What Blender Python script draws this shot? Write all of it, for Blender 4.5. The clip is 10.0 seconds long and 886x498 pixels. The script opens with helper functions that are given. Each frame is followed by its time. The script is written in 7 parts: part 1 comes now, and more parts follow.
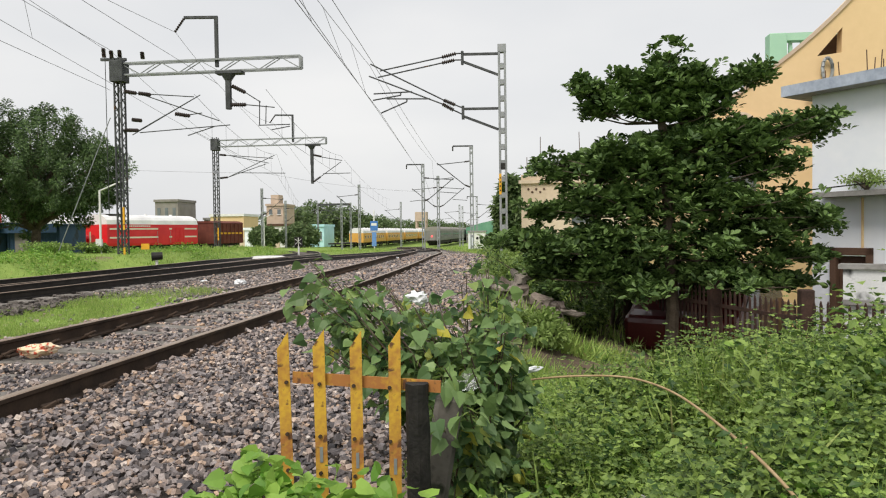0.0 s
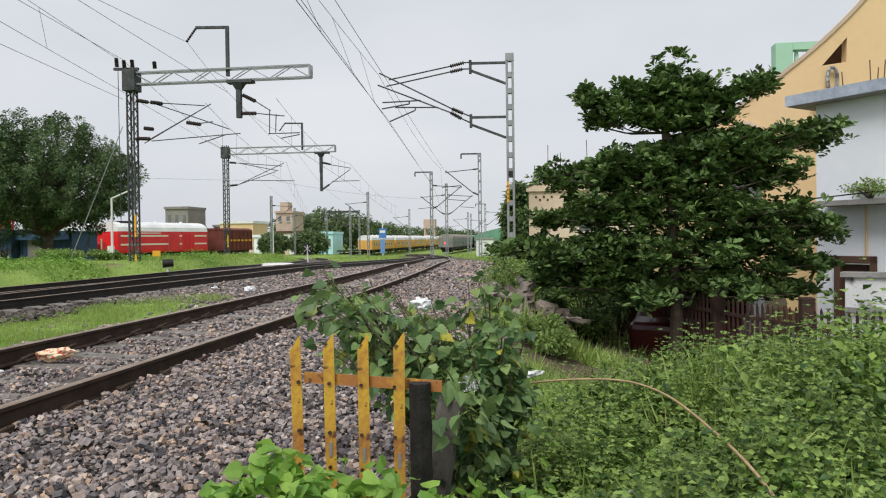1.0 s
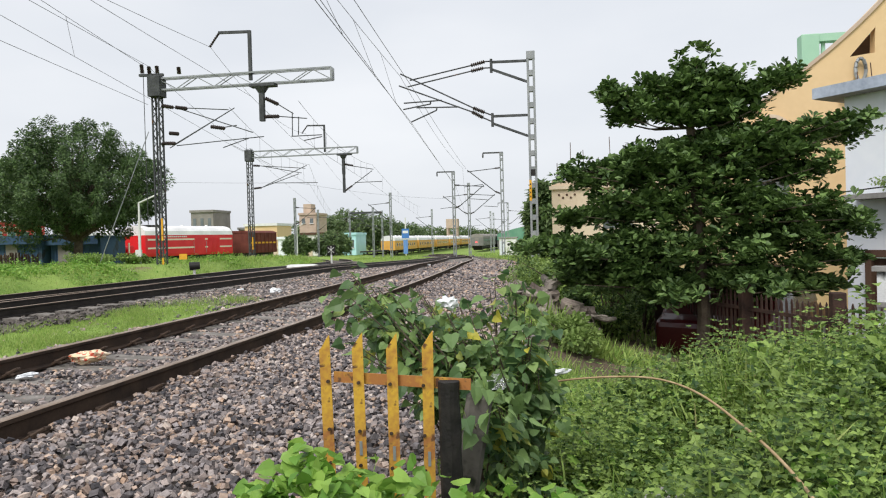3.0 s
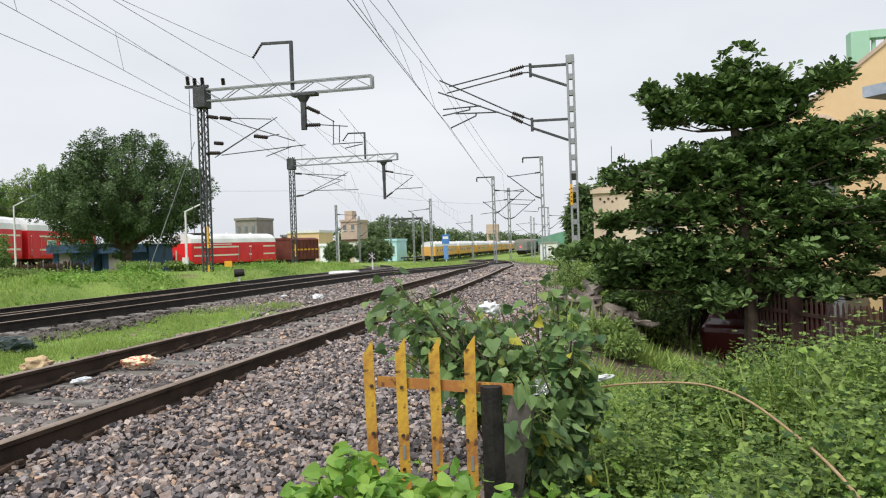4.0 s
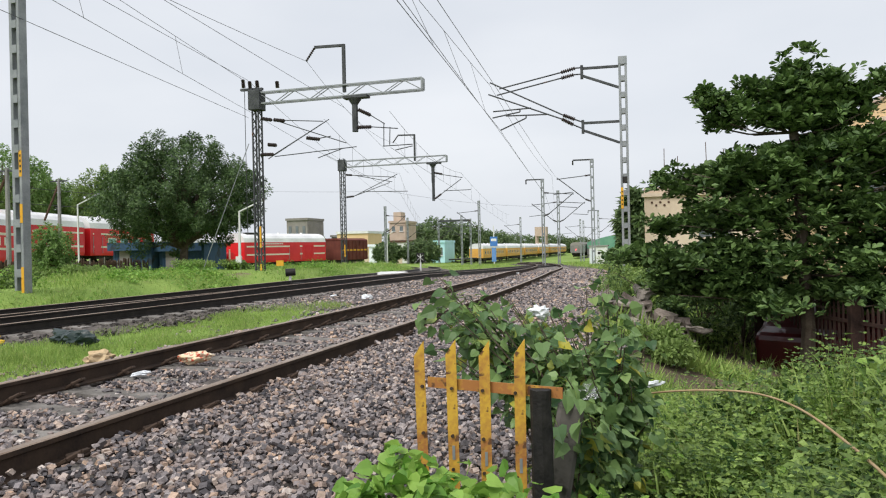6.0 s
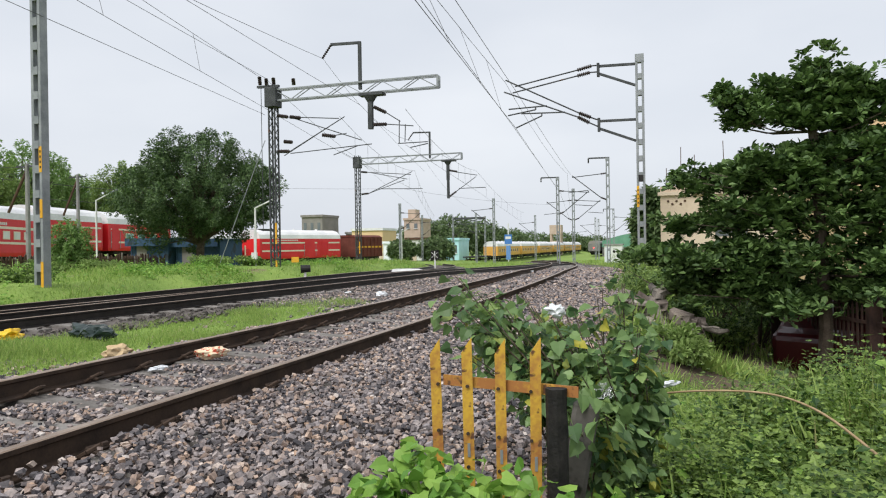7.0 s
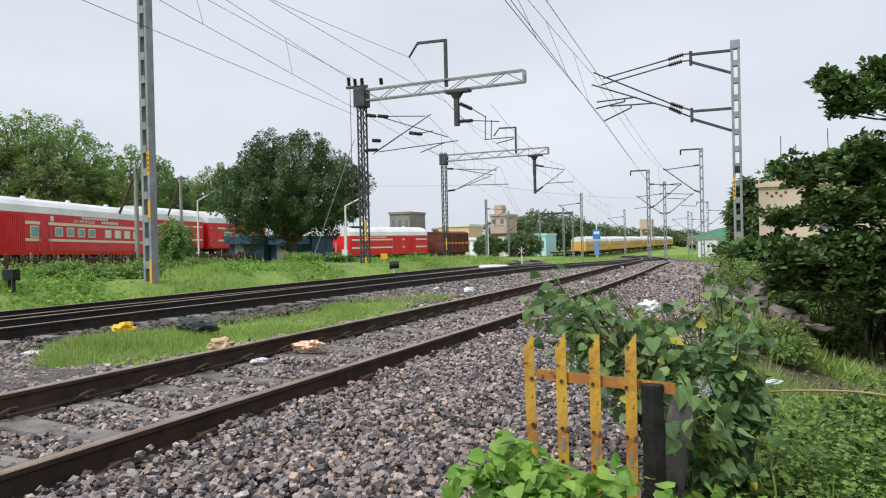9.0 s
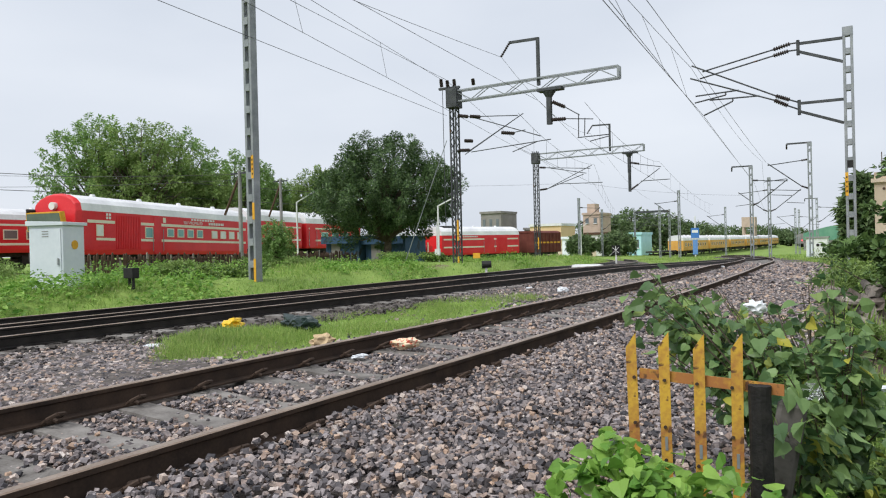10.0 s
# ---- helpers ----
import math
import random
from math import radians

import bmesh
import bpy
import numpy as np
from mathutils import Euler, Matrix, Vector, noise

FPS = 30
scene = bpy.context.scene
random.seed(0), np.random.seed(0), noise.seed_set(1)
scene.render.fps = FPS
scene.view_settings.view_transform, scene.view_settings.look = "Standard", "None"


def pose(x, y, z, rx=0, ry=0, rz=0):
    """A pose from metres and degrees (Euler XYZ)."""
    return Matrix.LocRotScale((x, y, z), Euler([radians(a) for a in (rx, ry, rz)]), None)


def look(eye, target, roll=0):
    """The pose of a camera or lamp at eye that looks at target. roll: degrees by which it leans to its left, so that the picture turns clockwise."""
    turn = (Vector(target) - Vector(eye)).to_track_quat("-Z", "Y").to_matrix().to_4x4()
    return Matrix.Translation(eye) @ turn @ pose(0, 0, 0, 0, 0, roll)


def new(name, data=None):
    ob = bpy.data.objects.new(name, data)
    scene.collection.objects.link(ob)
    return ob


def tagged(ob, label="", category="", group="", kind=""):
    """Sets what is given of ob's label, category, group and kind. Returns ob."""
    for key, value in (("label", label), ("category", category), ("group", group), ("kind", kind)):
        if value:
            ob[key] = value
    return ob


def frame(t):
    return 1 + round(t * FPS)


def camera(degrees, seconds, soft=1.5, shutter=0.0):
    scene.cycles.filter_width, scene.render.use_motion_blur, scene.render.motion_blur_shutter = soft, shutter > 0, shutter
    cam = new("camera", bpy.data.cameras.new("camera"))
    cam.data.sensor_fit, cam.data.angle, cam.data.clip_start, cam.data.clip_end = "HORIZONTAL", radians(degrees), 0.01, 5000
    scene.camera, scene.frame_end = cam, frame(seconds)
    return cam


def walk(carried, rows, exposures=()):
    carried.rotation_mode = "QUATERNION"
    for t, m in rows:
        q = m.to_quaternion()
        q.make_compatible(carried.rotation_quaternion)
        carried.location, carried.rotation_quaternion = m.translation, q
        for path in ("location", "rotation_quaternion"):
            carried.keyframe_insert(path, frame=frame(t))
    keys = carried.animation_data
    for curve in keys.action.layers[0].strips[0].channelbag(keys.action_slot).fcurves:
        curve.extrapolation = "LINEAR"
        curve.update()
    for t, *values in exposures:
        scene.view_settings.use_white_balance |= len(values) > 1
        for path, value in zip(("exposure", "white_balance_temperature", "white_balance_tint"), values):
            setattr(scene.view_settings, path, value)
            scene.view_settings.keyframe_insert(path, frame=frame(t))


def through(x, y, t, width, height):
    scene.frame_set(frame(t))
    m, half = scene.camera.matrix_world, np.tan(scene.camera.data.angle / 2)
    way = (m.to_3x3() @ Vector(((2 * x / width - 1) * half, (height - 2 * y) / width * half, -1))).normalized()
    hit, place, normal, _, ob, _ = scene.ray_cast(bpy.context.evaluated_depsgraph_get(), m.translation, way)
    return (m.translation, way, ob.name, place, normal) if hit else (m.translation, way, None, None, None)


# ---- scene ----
import itertools

cam = camera(63.60, 10.0, soft=1.15)
# seconds, eye x, y, z, yaw, pitch, roll; the near rail of the first track runs along x = 0
ROWS = [
    (0.0, 3.130, 0.200, 0.957, 6.625, -1.411, 0.809),
    (0.12, 3.165, 0.045, 0.966, 6.990, -1.080, 0.730),
    (0.5, 3.169, 0.043, 0.966, 7.228, -1.002, 0.729),
    (1.0, 3.173, 0.038, 0.966, 7.308, -0.818, 0.736),
    (1.5, 3.172, 0.036, 0.966, 7.477, -0.821, 0.860),
    (2.0, 3.169, 0.034, 0.966, 7.599, -0.816, 0.984),
    (3.5, 3.159, 0.021, 0.963, 10.635, -0.695, 1.824),
    (4.0, 3.160, 0.010, 0.964, 12.356, -0.263, 1.985),
    (4.5, 3.162, -0.008, 0.967, 13.645, -0.152, 1.831),
    (5.0, 3.160, -0.014, 0.968, 14.893, -0.099, 1.766),
    (5.5, 3.158, -0.020, 0.969, 15.660, 0.002, 1.576),
    (7.0, 3.151, -0.040, 0.973, 17.347, -0.186, 0.897),
    (7.5, 3.148, -0.041, 0.976, 18.340, -0.249, 0.995),
    (8.0, 3.148, -0.064, 0.977, 20.224, -0.195, 1.101),
    (8.5, 3.144, -0.069, 0.974, 22.426, -0.393, 1.246),
    (9.0, 3.142, -0.089, 0.974, 24.255, -0.377, 1.305),
    (9.5, 3.141, -0.127, 0.975, 26.929, -0.285, 1.349),
    (10.0, 3.144, -0.192, 0.978, 31.552, -0.245, 1.417),
]
walk(cam, [(t, pose(x, y, z, 90 + pitch, roll, yaw)) for t, x, y, z, yaw, pitch, roll in ROWS],
     exposures=[(0.0, 0.12, 6850, 10), (0.4, -0.08, 6550, 10), (1.0, -0.04, 6500, 10), (1.5, 0.1, 6500, 10), (2.1, 0.17, 6500, 10), (4.0, 0.15, 6500, 10), (10.0, 0.06, 6200, 10)])

# ---- world and sun: a bright overcast sky ----
world = bpy.data.worlds.new("world")
scene.world = world
world.use_nodes = True
wn, wl = world.node_tree.nodes, world.node_tree.links
wn.clear()
w_out, w_bg = wn.new("ShaderNodeOutputWorld"), wn.new("ShaderNodeBackground")
sky = wn.new("ShaderNodeTexSky")
sky.sky_type, sky.sun_disc = "NISHITA", False
sky.sun_elevation, sky.sun_rotation = radians(53), radians(197)
sky.dust_density, sky.ozone_density = 4.0, 2.0
w_co, w_map, w_noise, w_ramp = wn.new("ShaderNodeTexCoord"), wn.new("ShaderNodeMapping"), wn.new("ShaderNodeTexNoise"), wn.new("ShaderNodeValToRGB")
w_map.inputs["Scale"].default_value = (1.2, 1.2, 3.5)
w_noise.inputs["Scale"].default_value, w_noise.inputs["Detail"].default_value = 1.6, 5.0
w_noise.inputs["Roughness"].default_value = 0.45
w_ramp.color_ramp.elements[0].position, w_ramp.color_ramp.elements[1].position = 0.3, 0.72
w_ramp.color_ramp.elements[0].color = (7.0, 7.35, 7.9, 1)
w_ramp.color_ramp.elements[1].color = (8.6, 8.8, 9.1, 1)
w_mix = wn.new("ShaderNodeMix")
w_mix.data_type = "RGBA"
w_mix.inputs["Factor"].default_value = 0.9
wl.new(w_co.outputs["Generated"], w_map.inputs["Vector"])
wl.new(w_map.outputs["Vector"], w_noise.inputs["Vector"])
wl.new(w_noise.outputs["Fac"], w_ramp.inputs["Fac"])
wl.new(sky.outputs["Color"], w_mix.inputs["A"])
wl.new(w_ramp.outputs["Color"], w_mix.inputs["B"])
wl.new(w_mix.outputs["Result"], w_bg.inputs["Color"])
w_bg.inputs["Strength"].default_value = 0.1
wl.new(w_bg.outputs["Background"], w_out.inputs["Surface"])

sun = new("sun", bpy.data.lights.new("sun", "SUN"))
sun.data.energy, sun.data.angle, sun.data.color = 2.65, radians(30), (1.0, 0.97, 0.92)
sun.matrix_basis = look((0, 0, 0), (0.22, 0.7, -1.0))


# ---- materials ----
def surface(name, a, b, scale=3.0, rough=0.8, metal=0.0, bump=0.0, fine=40.0, random=0.0, island=0.0, stain=None, spec=0.3, coat=0.0, lo=0.45, hi=0.98):
    """A worn surface: two colours mixed at a coarse and a fine scale, relief, a random shift per object or per piece, and stains."""
    m = bpy.data.materials.new(name)
    m.use_nodes = True
    n, l = m.node_tree.nodes, m.node_tree.links
    p = n["Principled BSDF"]
    p.inputs["Roughness"].default_value, p.inputs["Metallic"].default_value = rough, metal
    p.inputs["Specular IOR Level"].default_value = spec
    p.inputs["Coat Weight"].default_value = coat
    co = n.new("ShaderNodeTexCoord")
    n1, n2 = n.new("ShaderNodeTexNoise"), n.new("ShaderNodeTexNoise")
    n1.inputs["Scale"].default_value, n1.inputs["Detail"].default_value = scale, 6
    n2.inputs["Scale"].default_value, n2.inputs["Detail"].default_value = fine, 4
    for q in (n1, n2):
        l.new(co.outputs["Object"], q.inputs["Vector"])
    add = n.new("ShaderNodeMath")
    add.operation = "MULTIPLY_ADD"
    add.inputs[1].default_value = 0.45
    l.new(n2.outputs["Fac"], add.inputs[0])
    l.new(n1.outputs["Fac"], add.inputs[2])
    last = add.outputs[0]
    if random or island:
        src = n.new("ShaderNodeObjectInfo") if random else n.new("ShaderNodeNewGeometry")
        rnd = src.outputs["Random"] if random else src.outputs["Random Per Island"]
        ma = n.new("ShaderNodeMath")
        ma.operation = "MULTIPLY_ADD"
        ma.inputs[1].default_value = random or island
        l.new(rnd, ma.inputs[0])
        l.new(last, ma.inputs[2])
        sub = n.new("ShaderNodeMath")
        sub.operation = "SUBTRACT"
        sub.inputs[1].default_value = (random or island) / 2
        l.new(ma.outputs[0], sub.inputs[0])
        last = sub.outputs[0]
    ramp = n.new("ShaderNodeValToRGB")
    ramp.color_ramp.elements[0].position, ramp.color_ramp.elements[1].position = lo, hi
    ramp.color_ramp.elements[0].color, ramp.color_ramp.elements[1].color = (*a, 1), (*b, 1)
    l.new(last, ramp.inputs["Fac"])
    col = ramp.outputs["Color"]
    if stain:
        sc, at, size = stain
        n3, r3, mx = n.new("ShaderNodeTexNoise"), n.new("ShaderNodeValToRGB"), n.new("ShaderNodeMix")
        n3.inputs["Scale"].default_value, n3.inputs["Detail"].default_value = size, 8
        l.new(co.outputs["Object"], n3.inputs["Vector"])
        r3.color_ramp.elements[0].position, r3.color_ramp.elements[1].position = at, at + 0.08
        l.new(n3.outputs["Fac"], r3.inputs["Fac"])
        mx.data_type = "RGBA"
        l.new(r3.outputs["Color"], mx.inputs["Factor"])
        l.new(col, mx.inputs["A"])
        mx.inputs["B"].default_value = (*sc, 1)
        col = mx.outputs["Result"]
    l.new(col, p.inputs["Base Color"])
    if bump:
        bp = n.new("ShaderNodeBump")
        bp.inputs["Strength"].default_value, bp.inputs["Distance"].default_value = 0.6, bump
        l.new(add.outputs[0], bp.inputs["Height"])
        l.new(bp.outputs["Normal"], p.inputs["Normal"])
    return m


def leafy(name, dark, light, rough=0.45, through=0.3, yellow=None, vary=0.5, patch=1.3, ripe=0.93):
    """Leaves: a colour per leaf, darkened in noise patches, some gloss, and light that comes through the blade."""
    m = bpy.data.materials.new(name)
    m.use_nodes = True
    n, l = m.node_tree.nodes, m.node_tree.links
    p, out = n["Principled BSDF"], n["Material Output"]
    p.inputs["Roughness"].default_value, p.inputs["Specular IOR Level"].default_value = rough, 0.35
    g, ramp = n.new("ShaderNodeNewGeometry"), n.new("ShaderNodeValToRGB")
    ramp.color_ramp.elements[0].color, ramp.color_ramp.elements[1].color = (*dark, 1), (*light, 1)
    if yellow:
        e = ramp.color_ramp.elements.new(ripe)
        e.color = (*light, 1)
        ramp.color_ramp.elements[-1].color = (*yellow, 1)
    l.new(g.outputs["Random Per Island"], ramp.inputs["Fac"])
    co, nz, mx = n.new("ShaderNodeTexCoord"), n.new("ShaderNodeTexNoise"), n.new("ShaderNodeMix")
    nz.inputs["Scale"].default_value, nz.inputs["Detail"].default_value = patch, 3
    l.new(co.outputs["Object"], nz.inputs["Vector"])
    mx.data_type, mx.blend_type = "RGBA", "MULTIPLY"
    mx.inputs["Factor"].default_value = vary
    l.new(ramp.outputs["Color"], mx.inputs["A"])
    l.new(nz.outputs["Fac"], mx.inputs["B"])
    l.new(mx.outputs["Result"], p.inputs["Base Color"])
    tr, sh = n.new("ShaderNodeBsdfTranslucent"), n.new("ShaderNodeMixShader")
    l.new(mx.outputs["Result"], tr.inputs["Color"])
    sh.inputs["Fac"].default_value = through
    l.new(p.outputs["BSDF"], sh.inputs[1])
    l.new(tr.outputs["BSDF"], sh.inputs[2])
    l.new(sh.outputs["Shader"], out.inputs["Surface"])
    return m


def chips(name, single):
    """Crushed granite: every stone has its own tone, from near black through brown and pinkish grey to pale, with a fine grain."""
    m = bpy.data.materials.new(name)
    m.use_nodes = True
    n, l = m.node_tree.nodes, m.node_tree.links
    p = n["Principled BSDF"]
    p.inputs["Roughness"].default_value, p.inputs["Specular IOR Level"].default_value = 0.8, 0.3
    rnd = n.new("ShaderNodeObjectInfo").outputs["Random"] if single else n.new("ShaderNodeNewGeometry").outputs["Random Per Island"]
    ramp = n.new("ShaderNodeValToRGB")
    r = ramp.color_ramp
    r.elements[0].position, r.elements[0].color = 0.0, (0.045, 0.044, 0.05, 1)
    r.elements[1].position, r.elements[1].color = 1.0, (0.55, 0.49, 0.45, 1)
    for at, c in ((0.25, (0.14, 0.125, 0.127, 1)), (0.45, (0.25, 0.215, 0.21, 1)), (0.6, (0.32, 0.235, 0.19, 1)), (0.68, (0.26, 0.235, 0.24, 1)), (0.85, (0.4, 0.34, 0.315, 1)), (0.93, (0.45, 0.31, 0.22, 1))):
        e = r.elements.new(at)
        e.color = c
    l.new(rnd, ramp.inputs["Fac"])
    co, nz, mx, bp = n.new("ShaderNodeTexCoord"), n.new("ShaderNodeTexNoise"), n.new("ShaderNodeMix"), n.new("ShaderNodeBump")
    nz.inputs["Scale"].default_value, nz.inputs["Detail"].default_value = (3.0 if single else 70.0), 6
    l.new(co.outputs["Object"], nz.inputs["Vector"])
    mx.data_type, mx.blend_type = "RGBA", "OVERLAY"
    mx.inputs["Factor"].default_value = 0.6
    l.new(ramp.outputs["Color"], mx.inputs["A"])
    l.new(nz.outputs["Fac"], mx.inputs["B"])
    l.new(mx.outputs["Result"], p.inputs["Base Color"])
    bp.inputs["Strength"].default_value, bp.inputs["Distance"].default_value = 0.6, 0.006
    l.new(nz.outputs["Fac"], bp.inputs["Height"])
    l.new(bp.outputs["Normal"], p.inputs["Normal"])
    return m


def glow(name, colour, strength):
    m = bpy.data.materials.new(name)
    m.use_nodes = True
    p = m.node_tree.nodes["Principled BSDF"]
    p.inputs["Base Color"].default_value = (*colour, 1)
    p.inputs["Emission Color"].default_value = (*colour, 1)
    p.inputs["Emission Strength"].default_value = strength
    return m


M_SOIL = surface("soil", (0.07, 0.05, 0.035), (0.16, 0.12, 0.085), 0.6, 0.95, bump=0.04, fine=9)
M_TURF = surface("turf", (0.12, 0.2, 0.035), (0.26, 0.36, 0.08), 0.5, 0.95, bump=0.05, fine=7, stain=((0.2, 0.15, 0.1), 0.64, 0.35))
M_BED = surface("ballast_bed", (0.03, 0.026, 0.024), (0.17, 0.145, 0.13), 9, 0.95, bump=0.05, fine=26)
M_STONE = chips("granite_chips", False)
M_STONE_ONE = chips("granite_piece", True)
M_RAIL = surface("rusty_rail", (0.028, 0.02, 0.016), (0.085, 0.055, 0.038), 5, 0.8, 0.2, 0.003, 60)
M_RAILTOP = surface("rail_head", (0.22, 0.15, 0.105), (0.42, 0.33, 0.26), 3, 0.4, 0.5, 0.001, 50)
M_RAILDARK = surface("oiled_rail", (0.012, 0.011, 0.011), (0.04, 0.035, 0.032), 5, 0.5, 0.3, 0.003, 60)
M_SLEEPER = surface("sleeper_concrete", (0.1, 0.09, 0.08), (0.27, 0.25, 0.23), 5, 0.9, bump=0.006, fine=50, random=0.25)
M_STEEL = surface("galvanised_steel", (0.2, 0.215, 0.225), (0.36, 0.375, 0.385), 3, 0.6, 0.35, fine=30)
M_STEELDARK = surface("weathered_steel", (0.035, 0.038, 0.04), (0.11, 0.115, 0.118), 3, 0.7, 0.3, fine=30, stain=((0.12, 0.06, 0.03), 0.66, 2.5))
M_CERAMIC = surface("brown_insulator", (0.02, 0.014, 0.012), (0.05, 0.035, 0.03), 5, 0.35)
M_WIRE = surface("contact_wire", (0.05, 0.05, 0.05), (0.1, 0.1, 0.1), 5, 0.5, 0.4)
M_YELLOW = surface("yellow_paint", (0.62, 0.3, 0.02), (0.78, 0.43, 0.04), 4, 0.6, fine=40, stain=((0.2, 0.09, 0.03), 0.62, 7))
M_BLACK = surface("black_paint", (0.008, 0.008, 0.008), (0.03, 0.028, 0.026), 6, 0.6, bump=0.003)
M_WHITE = surface("white_paint", (0.62, 0.62, 0.6), (0.8, 0.8, 0.79), 2, 0.55)
M_RED = surface("red_coach_paint", (0.58, 0.012, 0.018), (0.72, 0.028, 0.034), 0.8, 0.4, fine=12, coat=0.2)
M_CREAM = surface("cream_stripe", (0.7, 0.62, 0.5), (0.8, 0.74, 0.62), 2, 0.5)
M_ROOF = surface("white_roof", (0.6, 0.6, 0.61), (0.84, 0.84, 0.84), 0.7, 0.6, fine=6)
M_MAROON = surface("maroon_wagon", (0.09, 0.022, 0.016), (0.17, 0.05, 0.036), 1.2, 0.75, fine=12)
M_COACHYELLOW = surface("yellow_coach", (0.6, 0.3, 0.06), (0.75, 0.42, 0.1), 0.8, 0.6, fine=8)
M_GREYCOACH = surface("grey_coach", (0.13, 0.13, 0.125), (0.22, 0.215, 0.205), 0.8, 0.7, fine=8)
# base lightened to grey: part of the sky's reflection is in the colour
M_GLASS = surface("sky_grey_glass", (0.09, 0.11, 0.115), (0.16, 0.18, 0.185), 1, 0.08, spec=0.9)
M_TEALGLASS = surface("teal_glass", (0.12, 0.3, 0.3), (0.22, 0.42, 0.42), 1, 0.15, spec=0.6)
M_UNDER = surface("underframe", (0.012, 0.012, 0.012), (0.05, 0.045, 0.04), 3, 0.85)
M_BARK = surface("bark", (0.05, 0.038, 0.028), (0.16, 0.125, 0.095), 6, 0.9, bump=0.02, fine=40)
M_WOODGREY = surface("dead_wood", (0.08, 0.065, 0.055), (0.42, 0.37, 0.32), 7, 0.9, bump=0.03, fine=35)
M_TWIG = surface("dry_twig", (0.3, 0.2, 0.1), (0.5, 0.37, 0.22), 9, 0.8)
M_LEAF_ALMOND = leafy("almond_leaf", (0.035, 0.08, 0.02), (0.22, 0.35, 0.1), 0.55, 0.22, None, 0.45, 1.6)
# pale grey-green: distance haze is mixed into this leaf colour
M_LEAF_NEEM = leafy("hazed_far_leaf", (0.1, 0.17, 0.065), (0.28, 0.38, 0.16), 0.6, 0.35)
# strong noise patches paint the light and dark between the tufts
M_LEAF_SHADE = leafy("shade_leaf", (0.05, 0.11, 0.035), (0.24, 0.37, 0.13), 0.5, 0.2, None, 0.75, 1.5)
M_LEAF_MID = leafy("mid_leaf", (0.13, 0.26, 0.06), (0.42, 0.6, 0.2), 0.55, 0.45, None, 0.42, 0.9)
M_LEAF_LIGHT = leafy("light_leaf", (0.17, 0.28, 0.06), (0.42, 0.56, 0.18), 0.55, 0.45)
# the dark tone and noise colour some leaves as if shaded; yellow ones are ripe
M_LEAF_PEEPAL = leafy("heart_leaf", (0.06, 0.14, 0.055), (0.31, 0.47, 0.16), 0.42, 0.32, (0.66, 0.6, 0.08), 0.55, 4.0, 0.9)
M_LEAF_VINE = leafy("vine_leaf", (0.12, 0.3, 0.035), (0.42, 0.66, 0.13), 0.5, 0.32, None, 0.5, 4.0)
M_LEAF_HERB = leafy("herb_leaf", (0.05, 0.13, 0.03), (0.5, 0.7, 0.17), 0.5, 0.32, None, 0.8, 2.0)
M_GRASS = leafy("grass_blade", (0.22, 0.38, 0.07), (0.56, 0.72, 0.2), 0.6, 0.4, (0.6, 0.54, 0.26), 0.55, 0.9)
M_CREAMWALL = surface("cream_plaster", (0.58, 0.46, 0.34), (0.7, 0.58, 0.45), 0.5, 0.9, fine=8, bump=0.004)
M_YELLOWWALL = surface("yellow_plaster", (0.66, 0.47, 0.26), (0.75, 0.55, 0.32), 0.4, 0.9, fine=6, bump=0.004, stain=((0.6, 0.42, 0.25), 0.66, 0.7))
M_BLUEWALL = surface("pale_blue_plaster", (0.72, 0.76, 0.84), (0.84, 0.86, 0.9), 0.45, 0.9, fine=5, bump=0.004, stain=((0.6, 0.62, 0.68), 0.66, 0.9))
M_CONCRETE = surface("raw_concrete", (0.16, 0.155, 0.15), (0.36, 0.35, 0.34), 1.2, 0.92, bump=0.01, fine=18, stain=((0.07, 0.068, 0.065), 0.6, 1.5))
M_MINT = surface("mint_paint", (0.3, 0.55, 0.4), (0.42, 0.66, 0.5), 1, 0.8)
M_BROWN = surface("brown_paint", (0.06, 0.032, 0.022), (0.13, 0.075, 0.05), 3, 0.7)
M_BLUETIN = surface("blue_tin", (0.02, 0.05, 0.1), (0.05, 0.1, 0.17), 1.2, 0.7, fine=10, stain=((0.03, 0.04, 0.05), 0.58, 1.2))
M_LIGHTGREY = surface("grey_cabinet", (0.58, 0.62, 0.68), (0.7, 0.73, 0.78), 1.5, 0.5, fine=10)
M_SKYBLUE = surface("sky_blue_wall", (0.38, 0.66, 0.7), (0.5, 0.76, 0.8), 0.7, 0.85)
M_TAN = surface("tan_wall", (0.42, 0.32, 0.25), (0.56, 0.44, 0.35), 0.6, 0.9)
M_GREYWALL = surface("grey_wall", (0.2, 0.18, 0.17), (0.3, 0.28, 0.26), 0.6, 0.9)
M_CLEAR = bpy.data.materials.new("clear_plastic")
M_CLEAR.use_nodes = True
clear = M_CLEAR.node_tree.nodes["Principled BSDF"]
clear.inputs["Transmission Weight"].default_value, clear.inputs["Roughness"].default_value, clear.inputs["IOR"].default_value = 0.9, 0.12, 1.3
M_GREENTIN = surface("green_tin", (0.1, 0.25, 0.17), (0.16, 0.33, 0.23), 0.7, 0.7)


